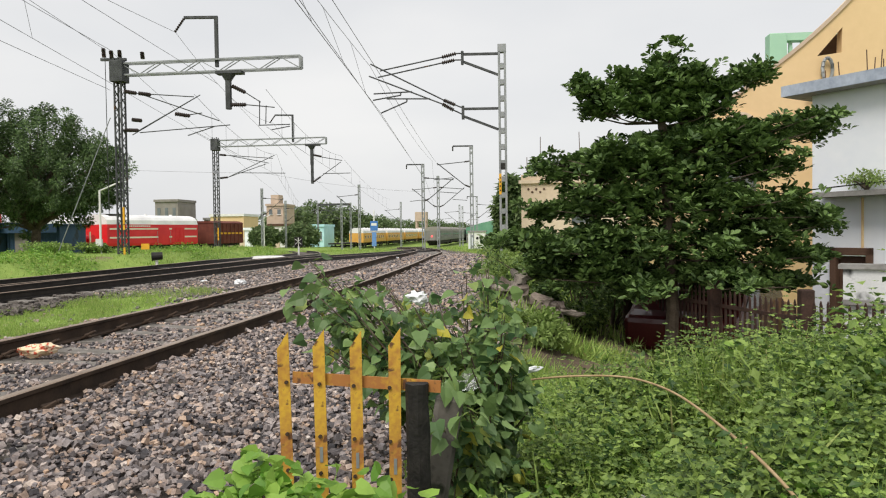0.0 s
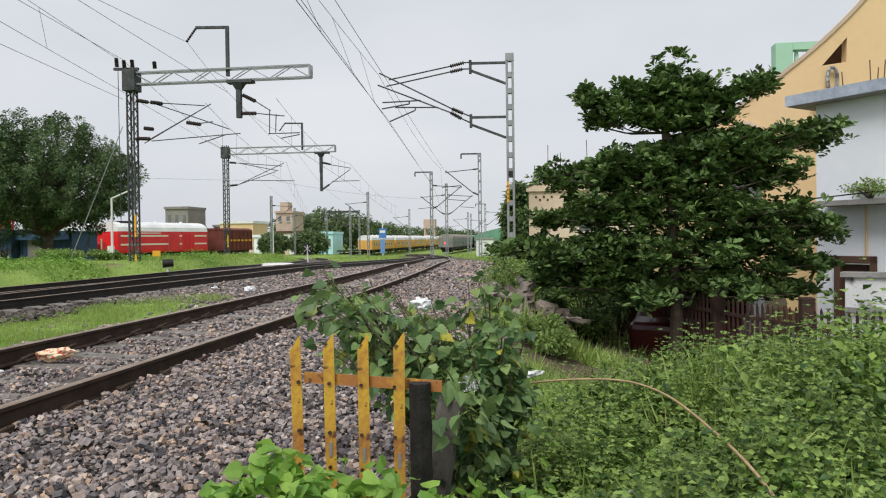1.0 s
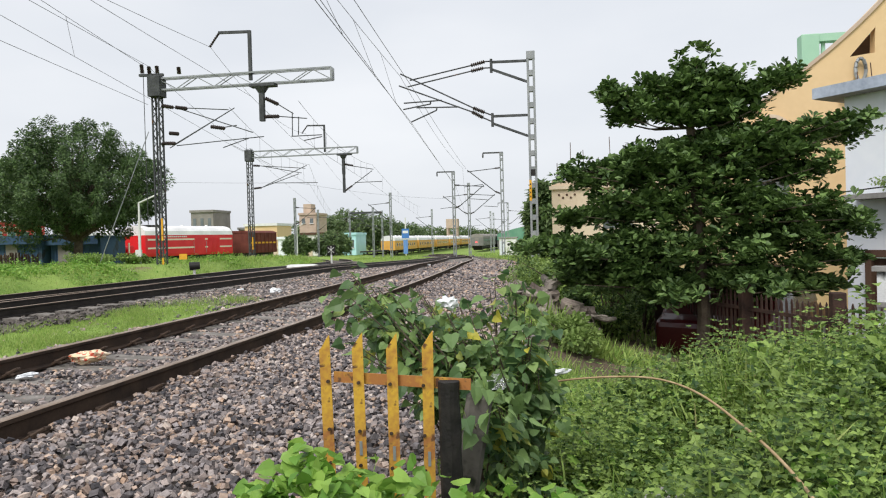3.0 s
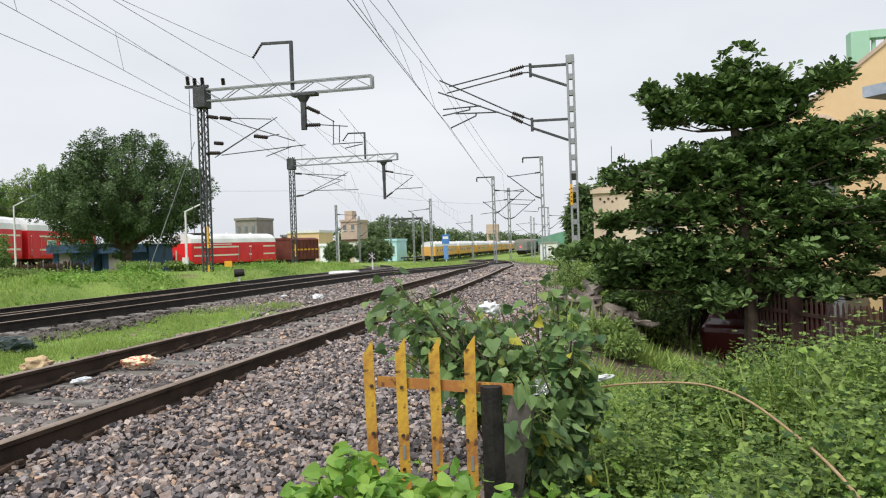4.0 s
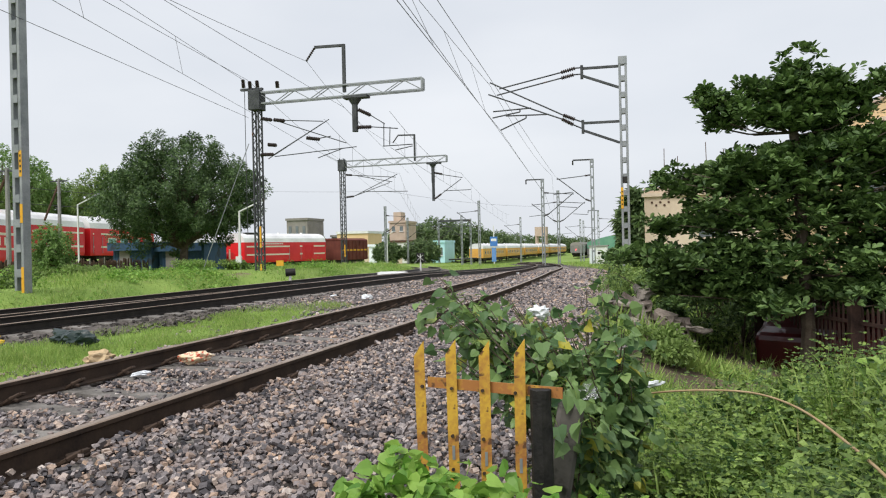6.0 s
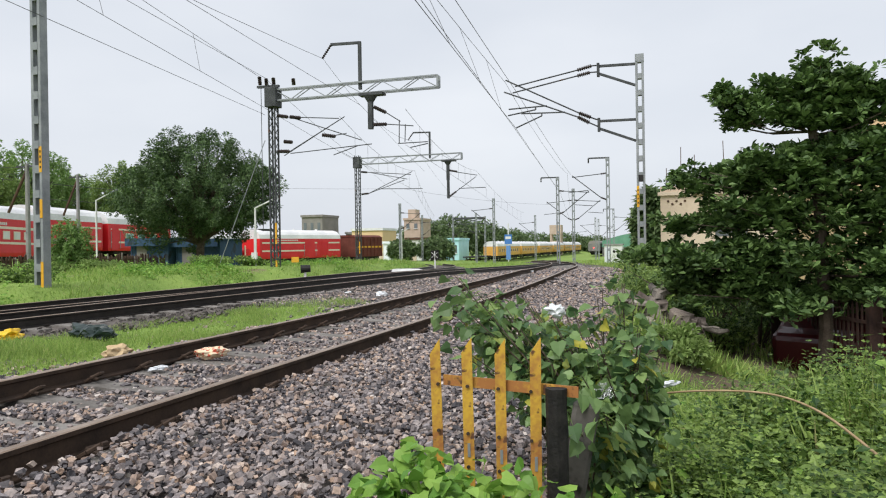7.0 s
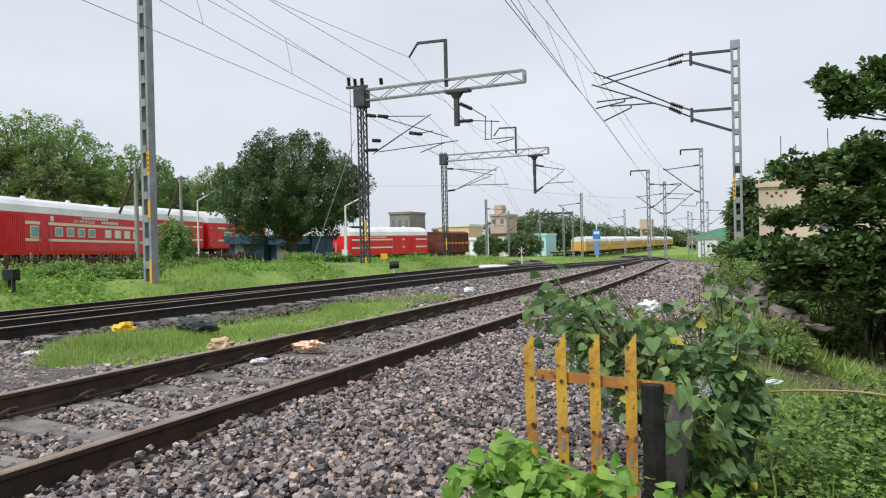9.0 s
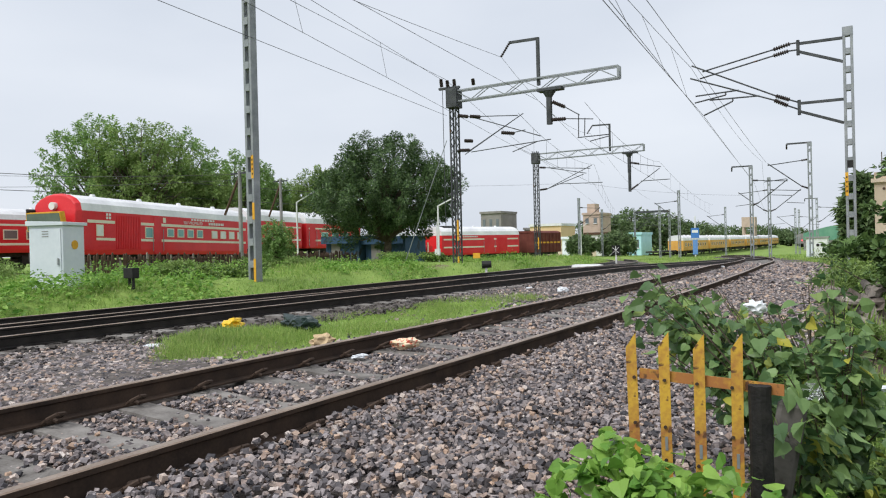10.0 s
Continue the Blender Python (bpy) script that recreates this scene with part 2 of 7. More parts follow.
# ---- building helpers ----
def fast_mesh(name, v, f, material, smooth=False):
    """One mesh from arrays of places and of faces that all have the same number of corners."""
    v, f = np.asarray(v, np.float32), np.asarray(f, np.int32)
    me = bpy.data.meshes.new(name)
    me.vertices.add(len(v))
    me.vertices.foreach_set("co", v.ravel())
    me.loops.add(f.size)
    me.loops.foreach_set("vertex_index", f.ravel())
    me.polygons.add(len(f))
    me.polygons.foreach_set("loop_start", np.arange(0, f.size, f.shape[1], dtype=np.int32))
    me.update(calc_edges=True)
    me.validate()
    me.polygons.foreach_set("use_smooth", np.full(len(f), smooth))
    me.materials.append(material)
    return me


def part(name, data, material, parent, label="", m=None, bevel=0.0):
    """Links a bmesh or mesh as one object under a thing or a part."""
    if isinstance(data, bmesh.types.BMesh):
        me = bpy.data.meshes.new(name)
        data.to_mesh(me)
        data.free()
        me.materials.append(material)
        data = me
    ob = new(name, data)
    ob.parent = parent
    if m is not None:
        ob.matrix_basis = m
    if bevel:
        mod = ob.modifiers.new("bevel", "BEVEL")
        mod.width, mod.segments, mod.limit_method = bevel, 2, "ANGLE"
    if label:
        ob["label"] = label
    return ob


def thing(name, m, label, category, group="", kind=""):
    ob = new(name)
    ob.matrix_basis = m
    return tagged(ob, label, category, group, kind)


def box(x0, x1, y0, y1, z0, z1, bm=None):
    bm = bm or bmesh.new()
    p = [bm.verts.new(c) for c in ((x0, y0, z0), (x1, y0, z0), (x1, y1, z0), (x0, y1, z0), (x0, y0, z1), (x1, y0, z1), (x1, y1, z1), (x0, y1, z1))]
    for q in ((3, 2, 1, 0), (4, 5, 6, 7), (0, 1, 5, 4), (1, 2, 6, 5), (2, 3, 7, 6), (3, 0, 4, 7)):
        bm.faces.new([p[i] for i in q])
    return bm


def bar(a, b, w, h=None, bm=None):
    """A square bar from a to b."""
    bm = bm or bmesh.new()
    a, b = Vector(a), Vector(b)
    d = b - a
    h = h or w
    r = d.to_track_quat("Z", "Y").to_matrix().to_4x4()
    made = bmesh.ops.create_cube(bm, size=1, matrix=Matrix.Translation((a + b) / 2) @ r @ Matrix.Diagonal((w, h, d.length, 1)))
    return bm


def rod(a, b, r, r2=None, seg=8, bm=None):
    """A round rod from a to b, tapered if r2 is given."""
    bm = bm or bmesh.new()
    a, b = Vector(a), Vector(b)
    d = b - a
    q = d.to_track_quat("Z", "Y").to_matrix().to_4x4()
    bmesh.ops.create_cone(bm, cap_ends=True, segments=seg, radius1=r, radius2=r if r2 is None else r2, depth=d.length, matrix=Matrix.Translation((a + b) / 2) @ q)
    return bm


def prism(outline, y0, y1, bm=None):
    """An outline in x and z, drawn out from y0 to y1."""
    bm = bm or bmesh.new()
    a = [bm.verts.new((x, y0, z)) for x, z in outline]
    b = [bm.verts.new((x, y1, z)) for x, z in outline]
    bm.faces.new(a)
    bm.faces.new(b[::-1])
    k = len(a)
    for i in range(k):
        bm.faces.new((a[i - 1], b[i - 1], b[i], a[i]))
    bmesh.ops.recalc_face_normals(bm, faces=bm.faces)
    return bm


def insulator(a, b, r=0.07, n=7):
    """A ribbed insulator from a to b."""
    a, b = Vector(a), Vector(b)
    bm = rod(a, b, r * 0.5)
    for i in range(n):
        c = a.lerp(b, (i + 0.5) / n)
        d = (b - a) * (0.3 / n)
        rod(c - d, c + d, r, r * 0.7, 10, bm)
    return bm


def unit(v):
    return v / np.maximum(np.linalg.norm(v, axis=-1, keepdims=True), 1e-9)


BLADES = {
    "oval": ([(0, 0, 0), (0.35, -0.5, 0.08), (0.35, 0, 0), (0.35, 0.5, 0.08), (0.75, -0.38, 0.02), (0.75, 0, -0.06), (0.75, 0.38, 0.02), (1, 0, -0.16)],
             [(0, 2, 1), (0, 3, 2), (1, 2, 5), (1, 5, 4), (2, 3, 6), (2, 6, 5), (4, 5, 7), (5, 6, 7)]),
    "heart": ([(0.08, 0, 0), (0, -0.26, 0.04), (0.22, -0.5, 0.1), (0.6, -0.36, 0.02), (1, 0, -0.2), (0.6, 0.36, 0.02), (0.22, 0.5, 0.1), (0, 0.26, 0.04), (0.5, 0, -0.05)],
              [(0, 8, 2), (0, 2, 1), (2, 8, 3), (3, 8, 4), (4, 8, 5), (5, 8, 6), (0, 6, 8), (0, 7, 6)]),
    "folded": ([(0, 0, 0), (0.45, -0.5, 0.1), (0.5, 0, -0.02), (0.45, 0.5, 0.1), (1, 0, -0.14)], [(0, 2, 1), (0, 3, 2), (1, 2, 4), (2, 3, 4)]),
    "plain": ([(0, 0, 0), (0.45, -0.5, 0.07), (0.45, 0.5, 0.07), (1, 0, -0.1)], [(0, 3, 1), (0, 2, 3)]),
    "spatula": ([(0, 0, 0), (0.65, -0.5, 0.08), (0.65, 0.5, 0.08), (1, -0.2, 0.0), (1, 0.2, 0.0), (0.6, 0, -0.02)], [(0, 5, 1), (0, 2, 5), (1, 5, 3), (5, 4, 3), (5, 2, 4)]),
    "grass": ([(0, -0.5, 0), (0, 0.5, 0), (0.55, -0.38, 0.06), (0.55, 0.38, 0.06), (1, 0, -0.12)], [(0, 1, 3), (0, 3, 2), (2, 3, 4)]),
}


def leaves(at, along, up, length, width, blade):
    """Arrays of a crowd of leaves: where each starts, its way, its upper side, its size."""
    t, f = np.array(BLADES[blade][0]), np.array(BLADES[blade][1])
    n = len(at)
    along = unit(along)
    side = unit(np.cross(up, along))
    nrm = np.cross(along, side)
    length, width = np.broadcast_to(length, n)[:, None, None], np.broadcast_to(width, n)[:, None, None]
    v = at[:, None] + along[:, None] * t[None, :, :1] * length + side[:, None] * t[None, :, 1:2] * width + nrm[:, None] * t[None, :, 2:] * length
    k = f[None] + (np.arange(n) * len(t))[:, None, None]
    return v.reshape(-1, 3), k.reshape(-1, 3)


RNG = np.random.default_rng(7)


def ball(n):
    return unit(RNG.normal(size=(n, 3)))


def smooth_step(a, b, x):
    t = np.clip((np.asarray(x, float) - a) / (b - a), 0, 1)
    return t * t * (3 - 2 * t)


# ---- the lie of the land ----
def fall(y):
    """The line drops gently with distance."""
    return -0.0165 * np.clip(np.asarray(y, float) - 28, 0, 130)


def line_x(y):
    """How far the first track has curved to the left."""
    return -0.0016 * np.clip(np.asarray(y, float) - 8, 0, 90) ** 2


def land(x, y):
    x, y = np.asarray(x, float), np.asarray(y, float)
    xs = x - line_x(np.minimum(y, 60))
    z = np.full(np.broadcast(x, y).shape, -0.3)
    xb = x + 0.0055 * np.clip(y - 24, 0, 60) ** 2
    z = z + 0.5 * smooth_step(-10.5, -12.2, xb) - 0.3 * smooth_step(-16, -28, x)
    z = z - 0.45 * smooth_step(2.6, 4.0, xs) * smooth_step(40, 20, y) - 0.45 * smooth_step(4.2, 6.0, x) * smooth_step(5, 9, y) * smooth_step(45, 25, y)
    z = z + 0.05 * np.sin(x * 0.7 + y * 0.31) * np.sin(y * 0.53 - x * 0.2)
    return z + fall(y)


# ---- ground, one sheet to the horizon ----
def spread(near, step, far, growth=1.25):
    out, s = [0.0], step
    while out[-1] < far:
        out.append(out[-1] + s)
        if out[-1] > near:
            s *= growth
    return np.array(out)


gx = np.concatenate([-spread(34, 0.4, 2500)[::-1][:-1], spread(14, 0.4, 2500)])
gy = np.concatenate([-spread(6, 0.5, 2500)[::-1][:-1], spread(45, 0.5, 2500)])
XX, YY = np.meshgrid(gx, gy, indexing="ij")
ZZ = land(XX, YY)
idx = np.arange(XX.size).reshape(XX.shape)
quads = np.stack([idx[:-1, :-1], idx[1:, :-1], idx[1:, 1:], idx[:-1, 1:]], -1).reshape(-1, 4)
ground = new("ground", fast_mesh("ground", np.stack([XX, YY, ZZ], -1).reshape(-1, 3), quads, M_TURF, True))
tagged(ground, "rough grassy railway ground with bare soil", "ground", kind="structure")


def bed(name, centre, half, top, y0, y1, slope, label):
    """A ballast bed with sloping shoulders that follows a track."""
    ys = np.arange(y0, y1, 0.5)
    cols = np.array([-half - slope, -half, -half * 0.5, 0, half * 0.5, half, half + slope])
    zs = np.array([-0.34, top, top, top, top, top, -0.34])
    x = centre(ys)[:, None] + cols[None]
    z = zs[None] + fall(ys)[:, None] + RNG.normal(0, 0.012, x.shape)
    v = np.stack([x, np.broadcast_to(ys[:, None], x.shape), z], -1).reshape(-1, 3)
    k = np.arange(x.size).reshape(x.shape)
    f = np.stack([k[:-1, :-1], k[:-1, 1:], k[1:, 1:], k[1:, :-1]], -1).reshape(-1, 4)
    ob = new(name, fast_mesh(name, v, f, M_BED))
    return tagged(ob, label, "ballast", kind="structure")


GAUGE = 1.743


def track_1(y):
    return -GAUGE / 2 + line_x(y)


def track_2(y):
    """The middle track leans towards the first one."""
    y = np.asarray(y, float)
    return -7.45 + 0.05 * np.clip(y - 9, 0, 60) - 0.0011 * np.clip(y - 32, 0, 70) ** 2


def track_3(y):
    y = np.asarray(y, float)
    return -8.72 - 0.0055 * np.clip(y - 24, 0, 60) ** 2


bed("ballast_bed_near", lambda y: track_1(y) + 0.55, 2.2, -0.215, -8, 110, 1.0, "grey crushed stone ballast under the near track")
bed("ballast_bed_far", lambda y: track_2(y) - 0.4, 2.2, -0.25, -14, 80, 0.8, "dark oily ballast under the far tracks")
bed("ballast_bed_third", track_3, 1.5, -0.262, -14, 75, 0.8, "dark oily ballast under the third track")


bed("ballast_bed_middle", lambda y: -4.3 + 0.7 * line_x(y) + 0.05 * np.clip(y - 18, 0, 40) * 0.6, 1.7, -0.235, 13.5, 62, 1.4, "grey stony ground between the tracks")
bed("ballast_bed_spread", lambda y: -4.4 + 0 * y, 1.3, -0.235, -8, 5.4, 1.1, "grey stones spilt between the tracks")


# ---- rails and sleepers ----
PROFILE = [(-0.07, -0.165), (0.07, -0.165), (0.07, -0.15), (0.012, -0.135), (0.01, -0.045), (0.034, -0.032), (0.034, -0.006), (0.026, 0.0), (-0.026, 0.0), (-0.034, -0.006), (-0.034, -0.032), (-0.01, -0.045), (-0.012, -0.135), (-0.07, -0.15)]


def rail(centre, side, y0, y1, parent, material, lower=0.0):
    """A flat-bottomed rail swept along a track, its running surface a strip of its own."""
    ys = np.concatenate([np.arange(y0, min(y1, 30), 1.0), np.arange(30, y1, 2.0)]) if y1 > 30 else np.arange(y0, y1, 1.0)
    pr = np.array(PROFILE)
    x = centre(ys)[:, None] + side * GAUGE / 2 + pr[None, :, 0]
    z = pr[None, :, 1] + fall(ys)[:, None] - lower
    v = np.stack([x, np.broadcast_to(ys[:, None], x.shape), np.broadcast_to(z, x.shape)], -1).reshape(-1, 3)
    k = np.arange(x.size).reshape(x.shape)
    f = np.stack([k[:-1], np.roll(k, -1, 1)[:-1], np.roll(k, -1, 1)[1:], k[1:]], -1)
    me = fast_mesh("rail", v, f.reshape(-1, 4)[:, ::-1], material)
    me.materials.append(M_RAILTOP)
    which = np.tile(np.isin(np.arange(len(PROFILE)), (6, 7, 8)).astype(np.int32), len(ys) - 1)
    me.polygons.foreach_set("material_index", which)
    return part("rail", me, material, parent)


def sleeper_mesh():
    bm = bmesh.new()
    n = 13
    rows = []
    for i in range(n):
        x = -1.37 + 2.74 * i / (n - 1)
        d = min(abs(abs(x) - 0.87) / 0.6, 1)
        top = -0.165 - 0.035 * d * (abs(x) < 0.87)
        w = 0.125
        rows.append([bm.verts.new((x, y, z)) for y, z in ((-w - 0.015, -0.36), (-w, top), (w, top), (w + 0.015, -0.36))])
    for a, b in zip(rows, rows[1:]):
        for i in range(3):
            bm.faces.new((a[i], b[i], b[i + 1], a[i + 1]))
    bm.faces.new(rows[0])
    bm.faces.new(rows[-1][::-1])
    bmesh.ops.recalc_face_normals(bm, faces=bm.faces)
    me = bpy.data.meshes.new("sleeper")
    bm.to_mesh(me)
    bm.free()
    me.materials.append(M_SLEEPER)
    return me


def clip_mesh():
    """A bent spring clip that holds the rail foot."""
    bm = bmesh.new()
    pts = [(0.03, -0.05, 0.0), (0.09, -0.055, 0.03), (0.13, -0.02, 0.055), (0.12, 0.025, 0.05), (0.06, 0.045, 0.03), (0.03, 0.0, 0.025), (0.1, 0.0, 0.01)]
    for a, b in zip(pts, pts[1:]):
        rod((a[0] * 1.25, a[1] * 1.3, a[2] * 1.35), (b[0] * 1.25, b[1] * 1.3, b[2] * 1.35), 0.014, seg=6, bm=bm)
    me = bpy.data.meshes.new("rail_clip")
    bm.to_mesh(me)
    bm.free()
    me.materials.append(M_RAIL)
    return me


SLEEPER, CLIP = sleeper_mesh(), clip_mesh()


def track(name, centre, y0, y1, s0, s1, clips_to, rail_material, label, lower=0.0):
    t = thing(name, Matrix(), label, "railway track", kind="structure")
    for side in (1, -1):
        rail(centre, side, y0, y1, t, rail_material, lower)
    for i, y in enumerate(np.arange(s0, s1, 0.62)):
        c = float(centre(y))
        turn = math.degrees(math.atan2(float(centre(y - 1) - centre(y + 1)), 2))
        part("sleeper", SLEEPER, None, t, m=pose(c, y, float(fall(y)) - lower + RNG.normal(0, 0.003), 0, 0, turn))
        if y < clips_to:
            for side in (1, -1):
                for face in (0, 180):
                    part("rail_clip", CLIP, None, t, m=pose(c + side * GAUGE / 2 + (0.02 if face == 0 else -0.02), y, float(fall(y)) - 0.155 - lower, 0, 0, face))
    return t


track("track_near", track_1, -10, 112, -3.05, 60, 22, M_RAIL, "rusty rails on concrete sleepers")
track("track_middle", track_2, -16, 75, -8, 40, 0, M_RAILDARK, "dark oily rails on concrete sleepers", 0.05)
track("track_far", track_3, -16, 68, -8, 30, 0, M_RAILDARK, "dark oily rails of a turnout", 0.062)


# ---- overhead line masts ----
def batten_mast(name, x, y, z0, top, width=0.3, depth=0.22, gap=0.62, mark=None, label="", group="overhead line masts"):
    """Two channels joined by battens, with a painted number mark."""
    t = thing(name, pose(x, y, z0), label or "grey steel batten mast of the overhead line", "mast", group)
    h, c = top - z0, width * 0.27
    for s in (-1, 1):
        bm = box(s * (width / 2 - c / 2) - c / 2, s * (width / 2 - c / 2) + c / 2, -depth / 2, depth / 2, 0, h)
        part("channel", bm, M_STEEL, t, bevel=0.01)
    z = 0.5
    while z < h - 0.15:
        part("batten", box(-width / 2 + c, width / 2 - c, -depth / 2 - 0.006, depth / 2 + 0.006, z, z + 0.2), M_STEEL, t)
        z += gap
    part("cap", box(-width / 2 - 0.006, width / 2 + 0.006, -depth / 2 - 0.01, depth / 2 + 0.01, h - 0.28, h), M_STEEL, t)
    if mark:
        za, zb, side = mark
        xa = side * (width / 2 - c / 2)
        plate = part("number_mark", box(xa - c / 2 - 0.004, xa + c / 2 + 0.004, -depth / 2 - 0.008, -depth / 2 - 0.004, za - z0, zb - z0), M_YELLOW, t, "yellow painted number panel")
        for i in range(4):
            zc = za - z0 + (zb - za) * (0.2 + 0.2 * i)
            part("bar_mark", box(xa - c * 0.25, xa + c * 0.25, -depth / 2 - 0.012, -depth / 2 - 0.009, zc - 0.03, zc + 0.03), M_BLACK, plate)
    return t


def lattice_mast(name, x, y, z0, top, w=0.28, label="", group="overhead line masts"):
    """Four angles with zigzag lacing, yellow bands near the foot."""
    t = thing(name, pose(x, y, z0), label or "dark weathered lattice mast of the overhead line", "mast", group)
    h = top - z0
    for sx in (-1, 1):
        for sy in (-1, 1):
            bm = box(sx * w / 2 - 0.028, sx * w / 2 + 0.028, sy * w / 2 - 0.028, sy * w / 2 + 0.028, 0, h)
            part("leg", bm, M_STEELDARK, t)
    for face in range(4):
        z, k = 0.1, 1
        while z < h - 0.3:
            part("lacing_bar", bar((-w / 2 * k, -w / 2, z), (w / 2 * k, -w / 2, z + 0.3), 0.04, 0.012), M_STEELDARK, t, m=pose(0, 0, 0, 0, 0, 90 * face))
            z, k = z + 0.3, -k
    for za, zb in ((0.02, 0.75), (1.45, 2.35)):
        part("yellow_band", box(w / 2 - 0.04, w / 2 + 0.044, -w / 2 - 0.045, -w / 2 - 0.037, za, zb), M_YELLOW, t, "yellow painted band")
    return t


def tube(t, a, b, r=0.028, name="tube", material=None, y=0.0):
    return part(name, rod((a[0], y, a[1]), (b[0], y, b[1]), r), material or M_STEELDARK, t)


def cantilever(t, ox, oz, lines, insul, r=0.028):
    for a, b in lines:
        tube(t, (a[0] - ox, a[1] - oz), (b[0] - ox, b[1] - oz), r)
    for a, b in insul:
        part("insulator", insulator((a[0] - ox, 0, a[1] - oz), (b[0] - ox, 0, b[1] - oz), 0.085), M_CERAMIC, t)


# mast beside the first track, with two cantilevers
R1X, R1Y, R1Z = 2.28, 28.0, -0.75
r1 = batten_mast("overhead_line_mast", R1X, R1Y, R1Z, 8.12, 0.31, 0.24, 0.62, (2.35, 3.15, -1), "grey batten mast with two cantilevers and yellow number panel")
for a, b in (((2.13, 7.78), (0.74, 7.81)), ((2.13, 6.97), (0.76, 7.53)), ((2.12, 5.68), (0.77, 5.7)), ((2.12, 4.87), (0.76, 5.42))):
    part("bracket", bar((a[0] - R1X, 0, a[1] - R1Z), (b[0] - R1X, 0, b[1] - R1Z), 0.09, 0.09), M_STEELDARK, r1)
for z in (7.67, 5.56):
    part("end_plate", bar((0.75 - R1X, 0, z - 0.26 - R1Z), (0.75 - R1X, 0, z + 0.26 - R1Z), 0.1, 0.14), M_STEELDARK, r1)
cantilever(r1, R1X, R1Z,
           [((0.72, 7.85), (0.5, 7.85)), ((0.72, 7.6), (0.44, 7.6)), ((-0.05, 7.73), (-2.5, 7.3)), ((-0.05, 7.51), (-2.6, 7.05)), ((0.72, 5.75), (0.44, 5.87)), ((0.72, 5.5), (0.38, 5.67)),
            ((0.0, 6.07), (-2.88, 7.58)), ((-0.05, 5.92), (-2.95, 7.11)), ((-0.54, 6.14), (-2.26, 6.2)), ((-1.24, 6.44), (-2.77, 6.41)), ((-1.45, 6.06), (-2.48, 5.65)), ((-1.69, 6.32), (-2.8, 6.16)), ((-1.45, 6.06), (-1.45, 6.17)), ((-1.69, 6.32), (-1.69, 6.43))],
           [((0.5, 7.85), (-0.05, 7.73)), ((0.44, 7.6), (-0.05, 7.51)), ((0.44, 5.87), (0.0, 6.07)), ((0.38, 5.67), (-0.05, 5.92))])
part("sign_plate", box(-0.09, 0.09, -0.14, -0.12, 3.3 - R1Z, 3.56 - R1Z), M_BLACK, r1)


# lattice masts with a truss arm over the far tracks
def truss_arm(t, x0, x1, z_low, z_high, r=0.05):
    n = int(abs(x1 - x0) / 0.75)
    for y in (-0.12, 0.12):
        for z in (z_low, z_high):
            part("chord", bar((x0, y, z), (x1, y, z), r * 1.25, r * 1.25), M_STEEL, t)
        for i in range(n):
            xa, xb = x0 + (x1 - x0) * i / n, x0 + (x1 - x0) * (i + 1) / n
            part("lacing_bar", bar((xa, y, z_low if i % 2 else z_high), (xb, y, z_high if i % 2 else z_low), r * 0.8, r * 0.5), M_STEEL, t)
        part("end_strut", bar((x1, y, z_low), (x1, y, z_high), r * 1.5, r * 1.5), M_STEEL, t)


def portal_mast(x, y, z0, top, arm_end, k=1.0, gallows=0.546, drop=0.606):
    t = lattice_mast("lattice_mast", x, y, z0, top, 0.28 * k)
    h = top - z0
    truss_arm(t, 0.1, arm_end - x, h - 0.68, h - 0.22)
    part("head", box(-0.27, 0.27, -0.27, 0.27, h - 0.95, h - 0.12), M_STEELDARK, t, bevel=0.02)
    px = (arm_end - x) * gallows
    part("gallows", bar((px, 0, h - 0.5), (px, 0, h + 1.42), 0.12), M_STEELDARK, t)
    part("gallows_arm", bar((px + 0.06, 0, h + 1.42), (px - 1.3, 0, h + 1.47), 0.1), M_STEELDARK, t)
    part("insulator", insulator((px - 1.3, 0, h + 1.44), (px - 1.7, 0, h + 0.92), 0.06), M_CERAMIC, t)
    dx = (arm_end - x) * drop
    part("drop_plate", box(dx - 0.45, dx + 0.6, -0.2, 0.2, h - 0.8, h - 0.69), M_STEELDARK, t)
    part("drop_tube", rod((dx, 0, h - 0.8), (dx, 0, h - 2.15), 0.13), M_STEELDARK, t)
    part("knee", rod((dx, 0, h - 1.05), (dx, 0, h - 0.8), 0.13, 0.3), M_STEELDARK, t)
    return t


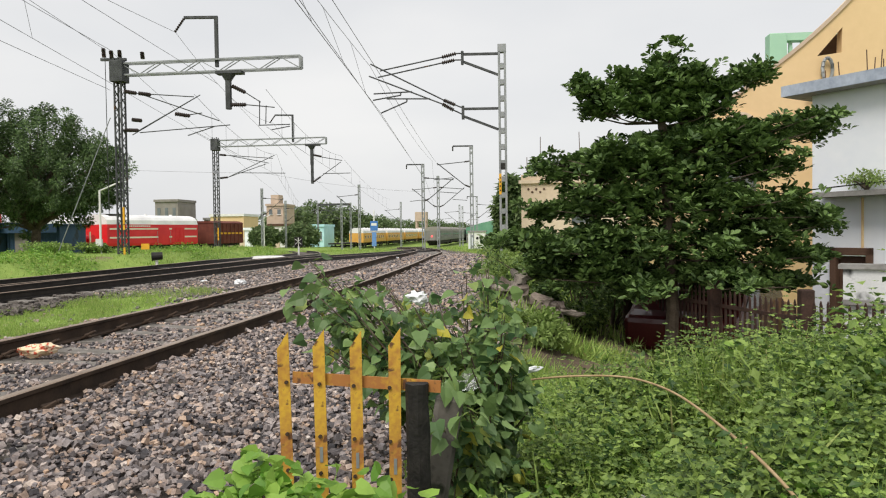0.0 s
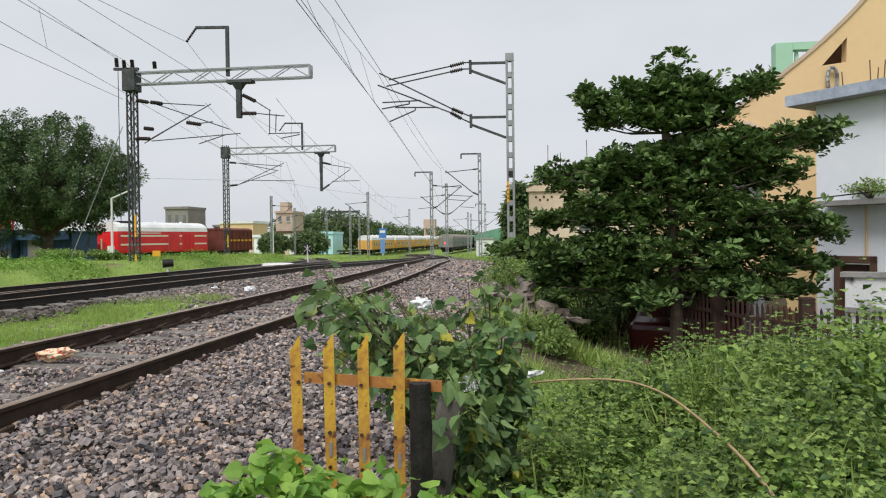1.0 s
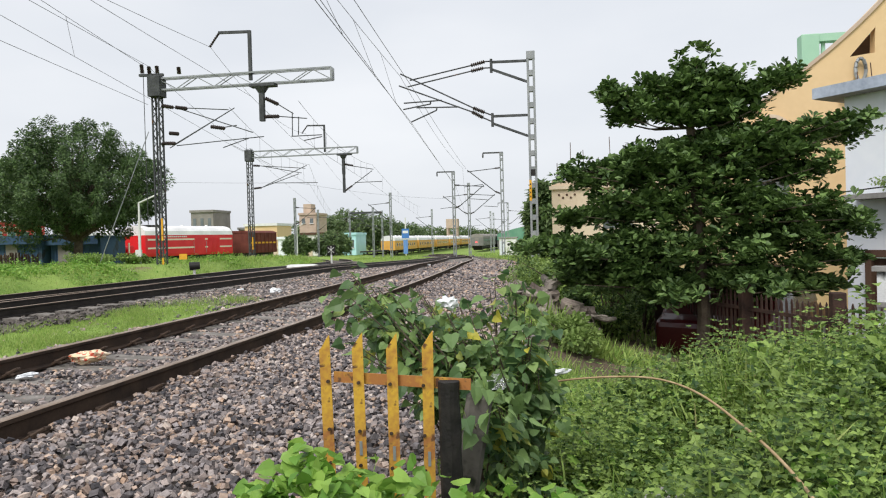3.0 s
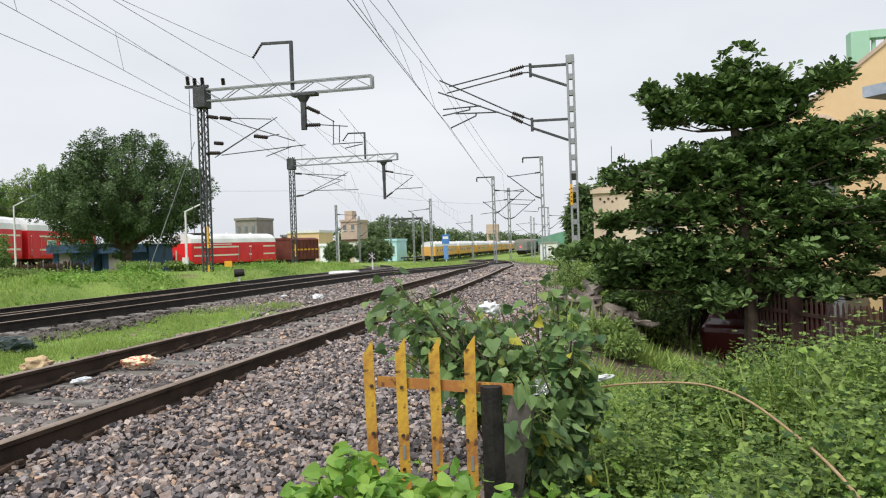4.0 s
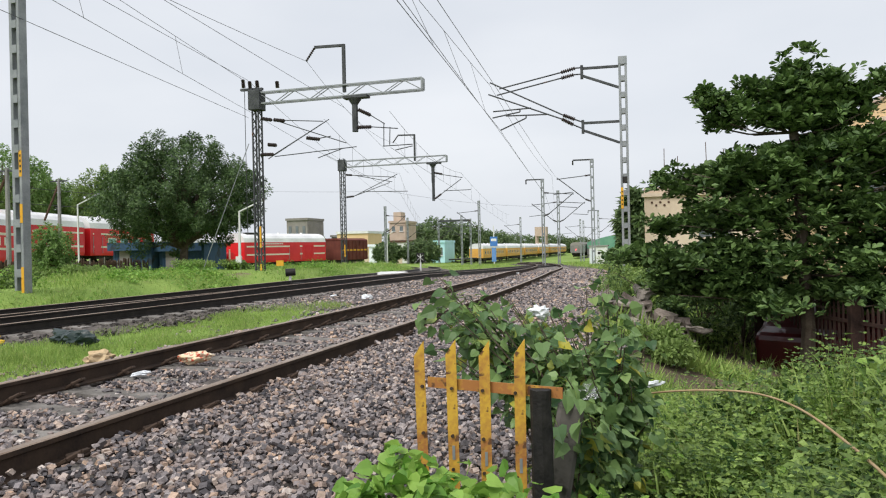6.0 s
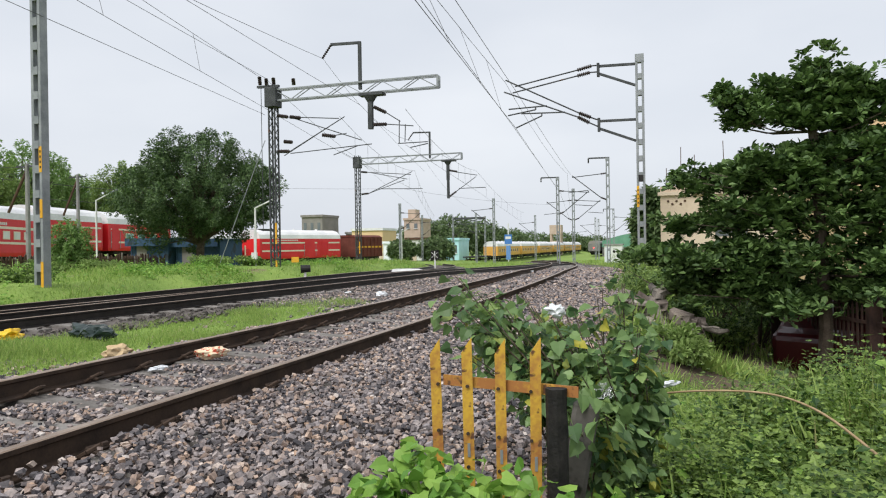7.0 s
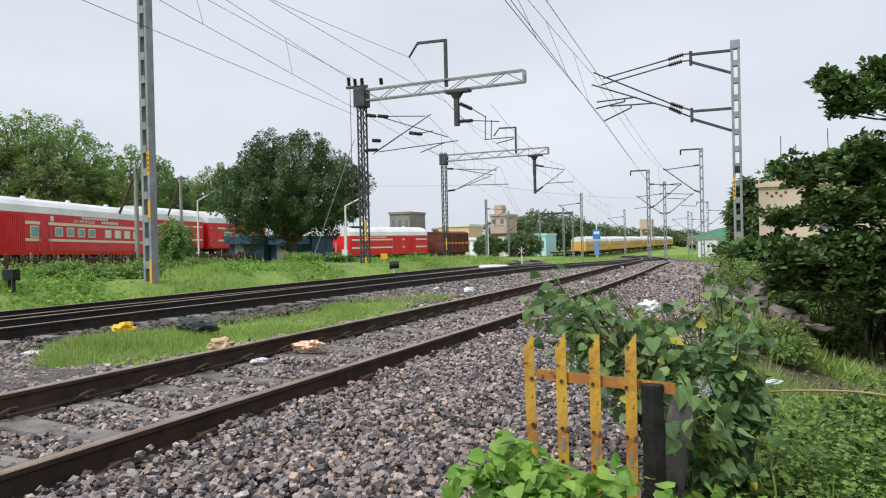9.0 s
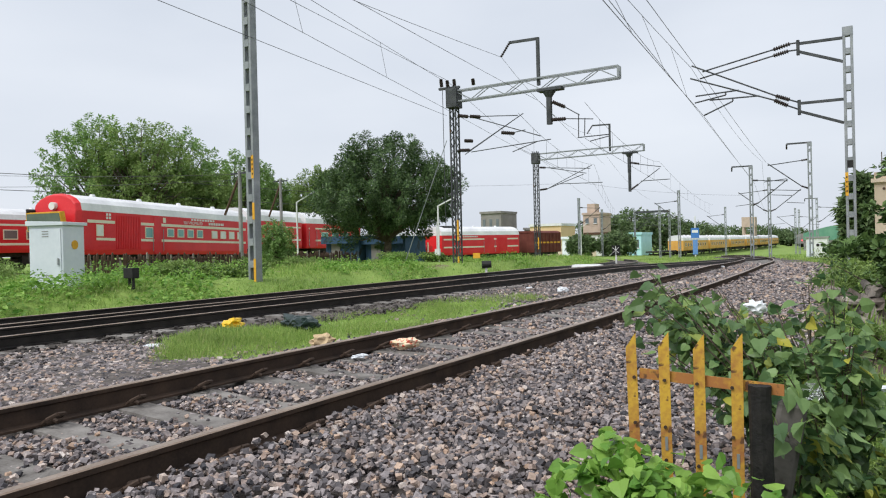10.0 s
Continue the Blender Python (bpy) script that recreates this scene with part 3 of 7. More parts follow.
M1X, M1Y, M1Z, M1T = -12.8, 27.0, -0.25, 7.98
m1 = portal_mast(M1X, M1Y, M1Z, M1T, -5.38)
cantilever(m1, M1X, M1Z,
           [((-12.1, 6.58), (-9.73, 6.36)), ((-12.02, 6.58), (-8.72, 5.4)), ((-12.07, 5.1), (-9.47, 6.42)), ((-12.0, 5.03), (-8.27, 5.22)), ((-12.3, 4.95), (-9.47, 6.42)), ((-10.02, 5.66), (-9.4, 5.72)), ((-8.9, 5.18), (-10.0, 4.86)),
            ((-7.62, 6.45), (-7.02, 6.06)), ((-7.6, 5.98), (-6.46, 5.84)), ((-7.06, 6.12), (-7.08, 5.17)), ((-6.8, 5.92), (-6.83, 5.21)), ((-7.12, 5.17), (-5.86, 5.17)), ((-6.6, 4.98), (-5.86, 5.1))],
           [((-12.6, 6.68), (-12.1, 6.58)), ((-12.0, 6.58), (-11.5, 6.5)), ((-12.62, 5.15), (-12.05, 5.12)), ((-12.3, 5.55), (-11.9, 5.5)), ((-8.15, 6.72), (-7.62, 6.45)), ((-8.18, 6.0), (-7.6, 5.98)), ((-10.5, 5.72), (-9.9, 5.62))], 0.02)
for dx, dz in ((-0.62, 0.62), (-0.3, 0.42), (0.05, 0.42), (1.0, 0.2)):
    part("insulator", insulator((dx, 0, M1T - M1Z - 0.12 + dz * 0.3), (dx - 0.03, 0, M1T - M1Z + 0.12 + dz * 0.5), 0.09), M_CERAMIC, m1)
part("top_bracket", bar((-0.75, 0, M1T - M1Z - 0.02), (0.3, 0, M1T - M1Z - 0.05), 0.12, 0.1), M_STEELDARK, m1)
part("stay_wire", rod((-0.3, -0.2, 5.62 - M1Z), (-2.4, -0.6, 0.3 - M1Z), 0.018), M_STEEL, m1)
part("drop_wire", rod((-0.52, -0.1, M1T - M1Z - 0.1), (-0.45, -0.2, 2.0), 0.014), M_STEELDARK, m1)

M2X, M2Y, M2Z, M2T = -19.2, 50.0, -0.9, 8.0
m2 = portal_mast(M2X, M2Y, M2Z, M2T, -10.95, 1.1, 0.705, 0.872)
cantilever(m2, M2X, M2Z,
           [((-18.4, 6.7), (-14.9, 6.38)), ((-18.3, 5.1), (-14.78, 6.6)), ((-17.5, 5.41), (-14.0, 5.3)), ((-18.3, 5.1), (-15.4, 6.0)), ((-18.3, 6.7), (-15.2, 6.05)),
            ((-11.97, 4.6), (-9.9, 6.0)), ((-11.9, 6.5), (-9.8, 6.1)), ((-11.2, 5.2), (-9.2, 5.2))],
           [((-18.9, 6.75), (-18.4, 6.7)), ((-18.9, 5.05), (-18.3, 5.1)), ((-11.9, 6.55), (-11.3, 6.42)), ((-11.9, 4.65), (-11.4, 4.98))], 0.026)
part("drop_tube", rod((-12.0 - M2X, 0, 4.5 - M2Z), (-12.0 - M2X, 0, 6.2 - M2Z), 0.11), M_STEELDARK, m2)

# mast in the grass bank
l1 = batten_mast("overhead_line_mast", -11.92, 14.2, 0.0, 9.6, 0.31, 0.24, 0.62, (3.0, 3.65, 1), "grey batten mast with yellow marks beside the grass bank")
part("yellow_mark", box(0.075, 0.16, -0.132, -0.126, 1.85, 2.32), M_YELLOW, l1)
part("yellow_mark", box(0.075, 0.16, -0.132, -0.126, 0.1, 0.75), M_YELLOW, l1)


def small_cantilever(t, z, reach, side):
    """The simple cantilever of a distant mast: two tubes, a register arm and insulators."""
    s = side
    part("tube", rod((s * 0.6, 0, z + 1.25), (s * reach, 0, z + 1.05), 0.035), M_STEELDARK, t)
    part("tube", rod((s * 0.6, 0, z - 0.75), (s * reach, 0, z + 1.2), 0.04), M_STEELDARK, t)
    part("register_arm", rod((s * reach * 0.55, 0, z - 0.1), (s * (reach + 0.3), 0, z - 0.25), 0.03), M_STEELDARK, t)
    part("insulator", insulator((s * 0.12, 0, z + 1.3), (s * 0.6, 0, z + 1.25), 0.09), M_CERAMIC, t)
    part("insulator", insulator((s * 0.12, 0, z - 0.95), (s * 0.6, 0, z - 0.75), 0.09), M_CERAMIC, t)


def far_mast(x, y, top, side, goal=False, width=0.42):
    z0 = float(land(x, y)) - 0.1
    t = batten_mast("overhead_line_mast", x, y, z0, top, width, 0.3, 0.9, None, "distant grey batten mast with a cantilever")
    h = top - z0
    for s in ([-1, 1] if side == 0 else [side]):
        small_cantilever(t, h - 2.6, 3.0, s)
    if goal:
        part("top_arm", bar((0.15, 0, h), (-1.6, 0, h + 0.02), 0.12), M_STEELDARK, t)
        part("insulator", insulator((-1.6, 0, h), (-1.6, 0, h - 0.4), 0.08), M_CERAMIC, t)
    return t


# ---- far masts ----
for x, y, top, side, goal in ((-1.5, 62, 8.3, -1, True), (-6.8, 69.3, 7.5, 1, True), (-6.8, 81.4, 7.3, 0, False), (-32.3, 93.5, 7.1, 1, False), (-38.5, 121, 6.7, 1, False), (-35.1, 129, 6.5, 1, False), (-28.9, 129, 6.5, -1, False), (-28.0, 119, 6.7, -1, False), (-18.4, 91.5, 7.2, -1, False), (-19.7, 130, 6.5, -1, False), (-10.2, 144.4, 6.3, -1, False), (-9.6, 144.4, 6.0, 1, False), (-5.0, 119.7, 6.7, 1, True)):
    far_mast(x, y, top, side, goal, 0.3)
gantry = thing("signal_gantry", pose(0, 129, 0), "distant steel beam between two masts", "gantry")
part("beam", bar((-35.1, 0, 6.2), (-28.9, 0, 6.2), 0.3, 0.4), M_STEELDARK, gantry)
part("tie", bar((-35.1, 0, 5.2), (-28.9, 0, 5.2), 0.1, 0.1), M_STEELDARK, gantry)


# ---- wires ----
def wire(points, r, sag, label, drops=()):
    """A wire that sags from support to support."""
    c = bpy.data.curves.new("overhead_wire", "CURVE")
    c.dimensions, c.bevel_depth, c.bevel_resolution = "3D", r, 1
    pts = []
    for a, b in zip(points, points[1:]):
        a, b = Vector(a), Vector(b)
        for i in range(14):
            u = i / 14
            p = a.lerp(b, u)
            p.z -= 4 * sag * u * (1 - u)
            pts.append(p)
    pts.append(Vector(points[-1]))
    s = c.splines.new("POLY")
    s.points.add(len(pts) - 1)
    for p, q in zip(s.points, pts):
        p.co = (*q, 1)
    c.materials.append(M_WIRE)
    ob = new("overhead_wire", c)
    return tagged(ob, label, "wire", "overhead wires")


def catenary(supports, label):
    """A contact wire, the carrying wire above it and the droppers between, as one thing each."""
    low = [(x, y, z) for x, y, z in supports]
    high = [(x, y, z + 1.45) for x, y, z in supports]
    wire(low, 0.008, 0.02, "dark contact wire over a track")
    w = wire(high, 0.008, 0.55, label)
    for a, b in zip(supports, supports[1:]):
        a, b = Vector(a), Vector(b)
        for i in range(1, 8):
            u = i / 8
            p = a.lerp(b, u)
            part("dropper", rod((p.x, p.y, p.z), (p.x, p.y, p.z + 1.45 - 2.2 * u * (1 - u)), 0.006, seg=5), M_WIRE, w)


wire([(1.6, -22, 5.4), (-2.5, 28, 5.65), (-5.5, 62, 5.4), (-11, 112, 4.4)], 0.009, 0.02, "dark contact wire over the near track")
wire([(2.0, -22, 5.5), (-2.62, 28, 5.75), (-5.5, 62, 5.5)], 0.008, 0.03, "second contact wire over the near track")
carry = wire([(0.1, -22, 7.2), (-2.9, 28, 7.5), (-4.9, 62, 7.1), (-11, 112, 6.2)], 0.008, 0.4, "carrying wire above the near track")
wire([(0.6, -22, 7.6), (-2.4, 28, 7.0), (-4.6, 62, 7.0)], 0.01, 0.1, "second carrying wire above the near track")
for i in range(1, 12):
    u = i / 12
    part("dropper", rod((1.6 - 4.1 * u, -22 + 50 * u, 5.42 + 0.23 * u), (0.1 - 3.0 * u, -22 + 50 * u, 7.2 + 0.3 * u - 1.6 * u * (1 - u)), 0.006, seg=5), M_WIRE, carry)
feeder = wire([(-8.0, -20, 9.6), (-13.2, 27, 8.35), (-19.5, 50, 8.0), (-30, 95, 6)], 0.008, 0.15, "feeder wire on the mast heads")
wire([(-6.9, -15, 8.9), (-13.3, 27, 7.1), (-17.5, 50, 6.6)], 0.008, 0.05, "carrying wire above the far track")
for i in range(1, 8):
    u = i / 8
    part("dropper", rod((-7.2 - 6.1 * u, -16 + 43 * u, 8.93 - 1.8 * u), (-8.0 - 5.5 * u, -16 + 43 * u, 9.5 - 0.9 * u), 0.007, seg=5), M_WIRE, feeder)
wire([(-8.5, -15, 7.4), (-13.2, 27, 6.75)], 0.008, 0.02, "slack wire along the masts")
wire([(-10.3, -25, 9.3), (-10.42, 27, 8.9), (-14.8, 50, 8.9), (-23, 95, 6.5)], 0.008, 0.75, "feeder wire hung from the gallows arm")
wire([(-8.91, 0.63, 9.1), (-13.45, 27, 8.4)], 0.008, 0.05, "second feeder wire on the mast heads")
wire([(-7.05, 4.01, 7.3), (-9.09, 27.81, 7.0), (-14.5, 52, 6.8)], 0.007, 0.05, "thin wire above the middle track")
catenary([(-9.7, 27, 5.0), (-14.6, 50, 5.2), (-26, 90, 3.6)], "carrying wire above the far track")
catenary([(-6.8, 27, 5.1), (-9.9, 50, 5.0), (-15, 95, 3.9)], "carrying wire above the middle track")
wire([(-45, 48, 7.2), (-20, 62, 6.4), (-8, 75, 5.2)], 0.009, 0.3, "thin wire across the far tracks")


# ---- trains ----
def coach_section(w, floor, eave, top, n=10):
    pts = [(-w / 2 + 0.04, floor), (w / 2 - 0.04, floor), (w / 2, floor + 0.25), (w / 2, eave)]
    roof = [(w / 2 * math.cos(a) , eave + (top - eave) * math.sin(a) ** 0.8) for a in np.linspace(0, math.pi, n)]
    return pts, roof, [(-w / 2, eave), (-w / 2, floor + 0.25)]


def wheelset_bogie(t, y, material):
    b = part("bogie", box(-1.0, 1.0, y - 1.6, y + 1.6, 0.42, 0.72), material, t, bevel=0.04)
    for yy in (y - 1.25, y + 1.25):
        bm = rod((-0.95, yy, 0.46), (0.95, yy, 0.46), 0.07)
        for s in (-1, 1):
            rod((s * 0.8, yy, 0.46), (s * 0.93, yy, 0.46), 0.46, seg=18, bm=bm)
        part("wheelset", bm, M_UNDER, b)
    for yy in (y - 1.25, y + 1.25):
        for s in (-1, 1):
            part("axle_box", box(s * 1.02 - 0.1, s * 1.02 + 0.1, yy - 0.15, yy + 0.15, 0.32, 0.62), material, b)


def coach(m, length, paint, roof_paint, label, stripes=(), windows=(), doors=(), cab=False, group="", name="railway_coach", w=3.05, floor=1.1, eave=3.1, top=3.85, roof_step=None):
    """A railway coach: y runs from its near end; x = w / 2 is the side towards the tracks."""
    t = thing(name, m, label, "train car", group)
    base, roof, rest = coach_section(w, floor, eave, top)
    nose = 0.55 if cab else 0.0
    part("body", prism(base + rest, nose, length), paint, t, bevel=0.03)
    rf = part("roof", prism(roof, nose, length), roof_paint, t)
    if cab:
        # a rounded cab end that rakes back to the roof
        bm = bmesh.new()
        ring0 = [bm.verts.new((x, nose, z)) for x, z in base + [(x, z + 0.01) for x, z in roof[1:-1]] + rest]
        ring1 = [bm.verts.new((x * 0.9, nose - 0.5 + 0.28 * max(0, (z - 2.2) / 1.6), floor + (z - floor) * 0.985)) for x, z in base + roof[1:-1] + rest]
        k = len(ring0)
        for i in range(k):
            bm.faces.new((ring0[i - 1], ring1[i - 1], ring1[i], ring0[i]))
        bm.faces.new(ring1)
        bmesh.ops.recalc_face_normals(bm, faces=bm.faces)
        c = part("cab", bm, paint, t, bevel=0.06)
        part("windscreen", prism([(-1.12, 2.25), (1.12, 2.25), (1.05, 3.12), (-1.05, 3.12)], -0.035, 0.3), M_GLASS, c, m=pose(0, 0.06, 0, 9, 0, 0) @ pose(0, 0, 0.05))
        bm = prism([(-1.17, 2.2), (1.17, 2.2), (1.1, 3.17), (-1.1, 3.17)], 0.0, 0.3)
        part("windscreen_frame", bm, M_YELLOW, c, m=pose(0, 0.045, 0, 9, 0, 0) @ pose(0, 0, 0.05))
        part("headlamp", rod((0, 0.1, 3.55), (0, 0.42, 3.55), 0.2, seg=16), M_WHITE, c)
        for s in (-1, 1):
            part("marker_lamp", rod((s * 1.0, -0.06, 1.7), (s * 1.0, 0.1, 1.7), 0.1, seg=12), M_WHITE, c)
        part("buffer_beam", box(-1.35, 1.35, -0.1, 0.4, 0.75, 1.12), M_UNDER, c)
        part("cowcatcher", prism([(-1.2, 0.25), (1.2, 0.25), (1.3, 0.75), (-1.3, 0.75)], -0.12, 0.05), M_UNDER, c)
    part("underframe", box(-1.2, 1.2, 1.0, length - 0.3, 0.85, 1.1), M_UNDER, t)
    for i, y in enumerate(np.arange(length * 0.32, length * 0.68, 2.2)):
        part("battery_box", box(0.35, 1.3, y, y + 1.5, 0.4, 0.9), M_UNDER, t)
    for y in (3.4, length - 3.4):
        wheelset_bogie(t, y, M_UNDER)
    for s in (-0.9, 0.9):
        part("buffer", rod((s, length, 1.05), (s, length + 0.45, 1.05), 0.16, seg=12), M_UNDER, t)
    xs = w / 2
    for z0, z1, y0, y1 in stripes:
        part("stripe", box(xs + 0.002, xs + 0.012, y0, y1, z0, z1), M_CREAM, t, "cream stripe")
    for y0, y1, z0, z1, glass in windows:
        f = part("window", box(xs + 0.002, xs + 0.03, y0, y1, z0, z1), M_CREAM, t)
        part("pane", box(xs + 0.03, xs + 0.036, y0 + 0.06, y1 - 0.06, z0 + 0.06, z1 - 0.06), glass, f)
    for y0, y1 in doors:
        d = part("door", box(xs - 0.01, xs + 0.016, y0, y1, floor + 0.05, eave - 0.1), paint, t, bevel=0.01)
        for yy in (y0 - 0.12, y1 + 0.12):
            part("grab_rail", rod((xs + 0.06, yy, floor + 0.2), (xs + 0.06, yy, floor + 1.5), 0.018), M_STEEL, d)
    for y in np.arange(2.5, length - 1.5, 3.6):
        part("roof_vent", rod((0.35, y, top - 0.1), (0.35, y, top + 0.1), 0.2, 0.12, 10), roof_paint, t)
    return t


def bars_of_text(parent, x, y0, y1, z, h, n, material):
    """Lettering that cannot be read: plain bars."""
    step = (y1 - y0) / n
    for i in range(n):
        part("lettering_bar", box(x, x + 0.006, y0 + i * step, y0 + (i + 0.72) * step, z, z + h), material, parent)


STRIPES_A = [(2.68, 2.84, 0.9, 2.85), (1.76, 1.9, 1.5, 2.85), (2.68, 2.84, 4.85, 15.5), (1.76, 1.9, 4.85, 15.5)]
WINDOWS_A = [(5.2, 5.85, 1.95, 2.6, M_TEALGLASS), (1.5, 2.0, 1.98, 2.6, M_WHITE)] + [(7.1 + i * 0.95, 7.72 + i * 0.95, 2.05, 2.58, M_TEALGLASS) for i in range(4)] + [(11.5 + i * 0.98, 12.12 + i * 0.98, 2.05, 2.56, M_WHITE) for i in range(4)]
coach_a = coach(pose(-33.4, 20.6, 0.0, -1.0, 0, 14), 15.7, M_RED, M_ROOF, "red self-propelled coach with cream stripes and white roof", STRIPES_A, WINDOWS_A, [(5.95, 6.6)], True, "red coaches", floor=1.0, eave=3.3, top=4.22)
for y in np.arange(2.95, 4.8, 0.13):
    part("louvre", box(1.525, 1.55, y, y + 0.07, 1.3, 3.15), M_RED, coach_a)
text = bpy.data.curves.new("lettering", "FONT")
text.body, text.size, text.extrude = "SELF-PROPELLED", 0.26, 0.004
text.materials.append(M_WHITE)
words = new("lettering", text)
words.parent, words.matrix_basis = coach_a, Matrix.Translation((1.535, 8.65, 2.9)) @ pose(0, 0, 0, 90, 0, 90)
bars_of_text(coach_a, 1.535, 11.2, 12.9, 2.92, 0.16, 9, M_WHITE)
bars_of_text(coach_a, 1.535, 9.4, 11.9, 3.14, 0.12, 9, M_WHITE)
bars_of_text(coach_a, 1.535, 2.2, 2.6, 3.1, 0.13, 2, M_WHITE)
bars_of_text(coach_a, 1.535, 2.2, 2.6, 2.92, 0.13, 2, M_WHITE)
part("side_panel", box(1.527, 1.54, 6.75, 7.0, 2.9, 3.2), M_CREAM, coach_a)
part("horn", rod((-1.3, 0.3, 3.35), (-1.5, -0.05, 3.3), 0.08, 0.14), M_BLACK, coach_a)
coach(pose(-38.3, 37.2, 0.05, -0.5, 0, 9), 6.9, M_RED, M_ROOF, "short red coach with cream stripes", [(2.72, 2.84, 0.2, 6.7), (1.7, 1.84, 0.2, 6.7)], [(2.2, 2.9, 1.95, 2.5, M_GLASS), (3.6, 4.3, 1.95, 2.5, M_GLASS)], [(0.5, 1.2)], False, "red coaches", eave=3.2, top=4.2)
coach(pose(-39.3, 44.6, -0.05, -0.5, 0, 4), 8.0, M_RED, M_ROOF, "red coach with cream stripes and white roof", [(2.72, 2.84, 0.3, 7.7), (1.7, 1.84, 0.3, 7.7)], [(2 + i * 1.5, 3 + i * 1.5, 1.95, 2.5, M_TEALGLASS) for i in range(4)], [(0.4, 1.2)], False, "red coaches", eave=3.2, top=4.2)
coach(pose(-42.0, 19.0, 0.1, 0, 0, 14), 14.0, M_RED, M_ROOF, "red coach standing on the track behind", [(2.72, 2.84, 0.3, 13.6), (1.55, 1.69, 0.3, 13.6)], [(3 + i * 1.6, 4 + i * 1.6, 1.9, 2.5, M_GLASS) for i in range(6)], [(0.5, 1.4)], False, "red coaches")
coach_b = coach(pose(-38.5, 65.4, -1.15, 0, 0, -15.5), 12.6, M_RED, M_ROOF, "red power car with cream stripes beside a maroon wagon", [(2.72, 2.88, 0.3, 8.6), (1.86, 2.02, 0.3, 8.6), (2.72, 2.88, 10.5, 12.4), (1.86, 2.02, 10.5, 12.4)], [], [(6.6, 8.2)], False, "red coaches", eave=3.25, top=4.25)
for y in np.arange(8.7, 10.4, 0.2):
    part("louvre", box(1.525, 1.55, y, y + 0.12, 1.3, 2.95), M_RED, coach_b)
bars_of_text(coach_b, 1.535, 2.4, 5.6, 3.02, 0.13, 12, M_WHITE)
part("roof_unit", box(-0.9, 0.9, 0.9, 2.6, 3.9, 4.3), M_UNDER, coach_b)


coach(pose(-40.6, 57.9, -1.0, 0, 0, -15.5), 5.4, M_RED, M_ROOF, "short red van seen past the shade tree", [(2.5, 2.66, 0.2, 5.2)], [], [(3.2, 4.2)], False, "red coaches", eave=3.0, top=3.9)
low_car = thing("flat_wagon", pose(-39.1, 63.4, -1.1, 0, 0, -15.5), "low red machinery wagon beside the power car", "train car")
part("deck", box(-1.4, 1.4, 0.2, 1.9, 0.9, 1.5), M_RED, low_car, bevel=0.03)
part("winch", rod((-0.9, 1.0, 1.85), (0.9, 1.0, 1.85), 0.35, seg=14), M_RED, low_car)
part("stanchion", box(1.2, 1.32, 0.3, 0.42, 1.5, 2.5), M_CREAM, low_car)
wheelset_bogie(low_car, 1.05, M_UNDER)


def goods_wagon(m, length, label):
    t = thing("goods_wagon", m, label, "train car")
    part("body", box(-1.5, 1.5, 0, length, 1.1, 3.5), M_MAROON, t, bevel=0.04)
    part("roof", prism([(-1.55, 3.5), (1.55, 3.5), (0.9, 3.75), (-0.9, 3.75)], -0.05, length + 0.05), M_MAROON, t)
    for y in np.arange(0.1, length - 0.1, 0.75):
        part("rib", box(1.5, 1.58, y, y + 0.11, 1.15, 3.45), M_MAROON, t)
    part("yellow_line", box(1.5, 1.512, 0.2, length - 0.2, 2.2, 2.4), M_YELLOW, t)
    part("underframe", box(-1.1, 1.1, 0.2, length - 0.2, 0.8, 1.1), M_UNDER, t)
    for y in (1.9, length - 1.9):
        wheelset_bogie(t, y, M_UNDER)
    return t


goods_wagon(pose(-34.0, 79.2, -1.2, 0, 0, -13), 5.6, "maroon covered goods wagon with a faded yellow line")

# yellow work train far off
for i in range(6):
    y = 146 + 26.0 * i
    coach(pose(-32.0, y, -2.25, 0, 0, 0.4), 25, M_COACHYELLOW, M_ROOF, "distant yellow-orange work coach with a pale roof", [], [(1.5 + k * 2.4, 2.5 + k * 2.4, 1.9, 2.6, M_GLASS) for k in range(9)], [(11.5, 12.8)], False, "yellow coaches", top=4.2)
flat = thing("flat_wagon", pose(-33.0, 141, -2.25), "low dark flat wagon before the yellow coaches", "train car")
part("deck", box(-1.4, 1.4, -8, 4, 1.0, 1.25), M_UNDER, flat)
for y in (-6, 2):
    wheelset_bogie(flat, y, M_UNDER)

# the grey train that draws away
grey_train = thing("grey_coach", pose(-16.0, 146, -2.0), "grey passenger coach drawing away with a red tail lamp", "train car")


def grey_body(parent, y0, length):
    base, roof, rest = coach_section(3.2, 1.1, 3.1, 4.0)
    b = part("body", prism(base + rest, y0, y0 + length), M_GREYCOACH, parent)
    part("roof", prism(roof, y0, y0 + length), M_GREYWALL, b)
    part("underframe", box(-1.2, 1.2, y0 + 0.6, y0 + length - 0.6, 0.5, 1.1), M_UNDER, b)
    for yy in (y0 + 3.2, y0 + length - 3.2):
        part("bogie", box(-1.05, 1.05, yy - 1.6, yy + 1.6, 0.05, 0.75), M_UNDER, b)
    for k in range(9):
        ya = y0 + 2.2 + k * 2.3
        part("window", box(1.6, 1.612, ya, ya + 1.1, 1.9, 2.6), M_GLASS, b)
    return b


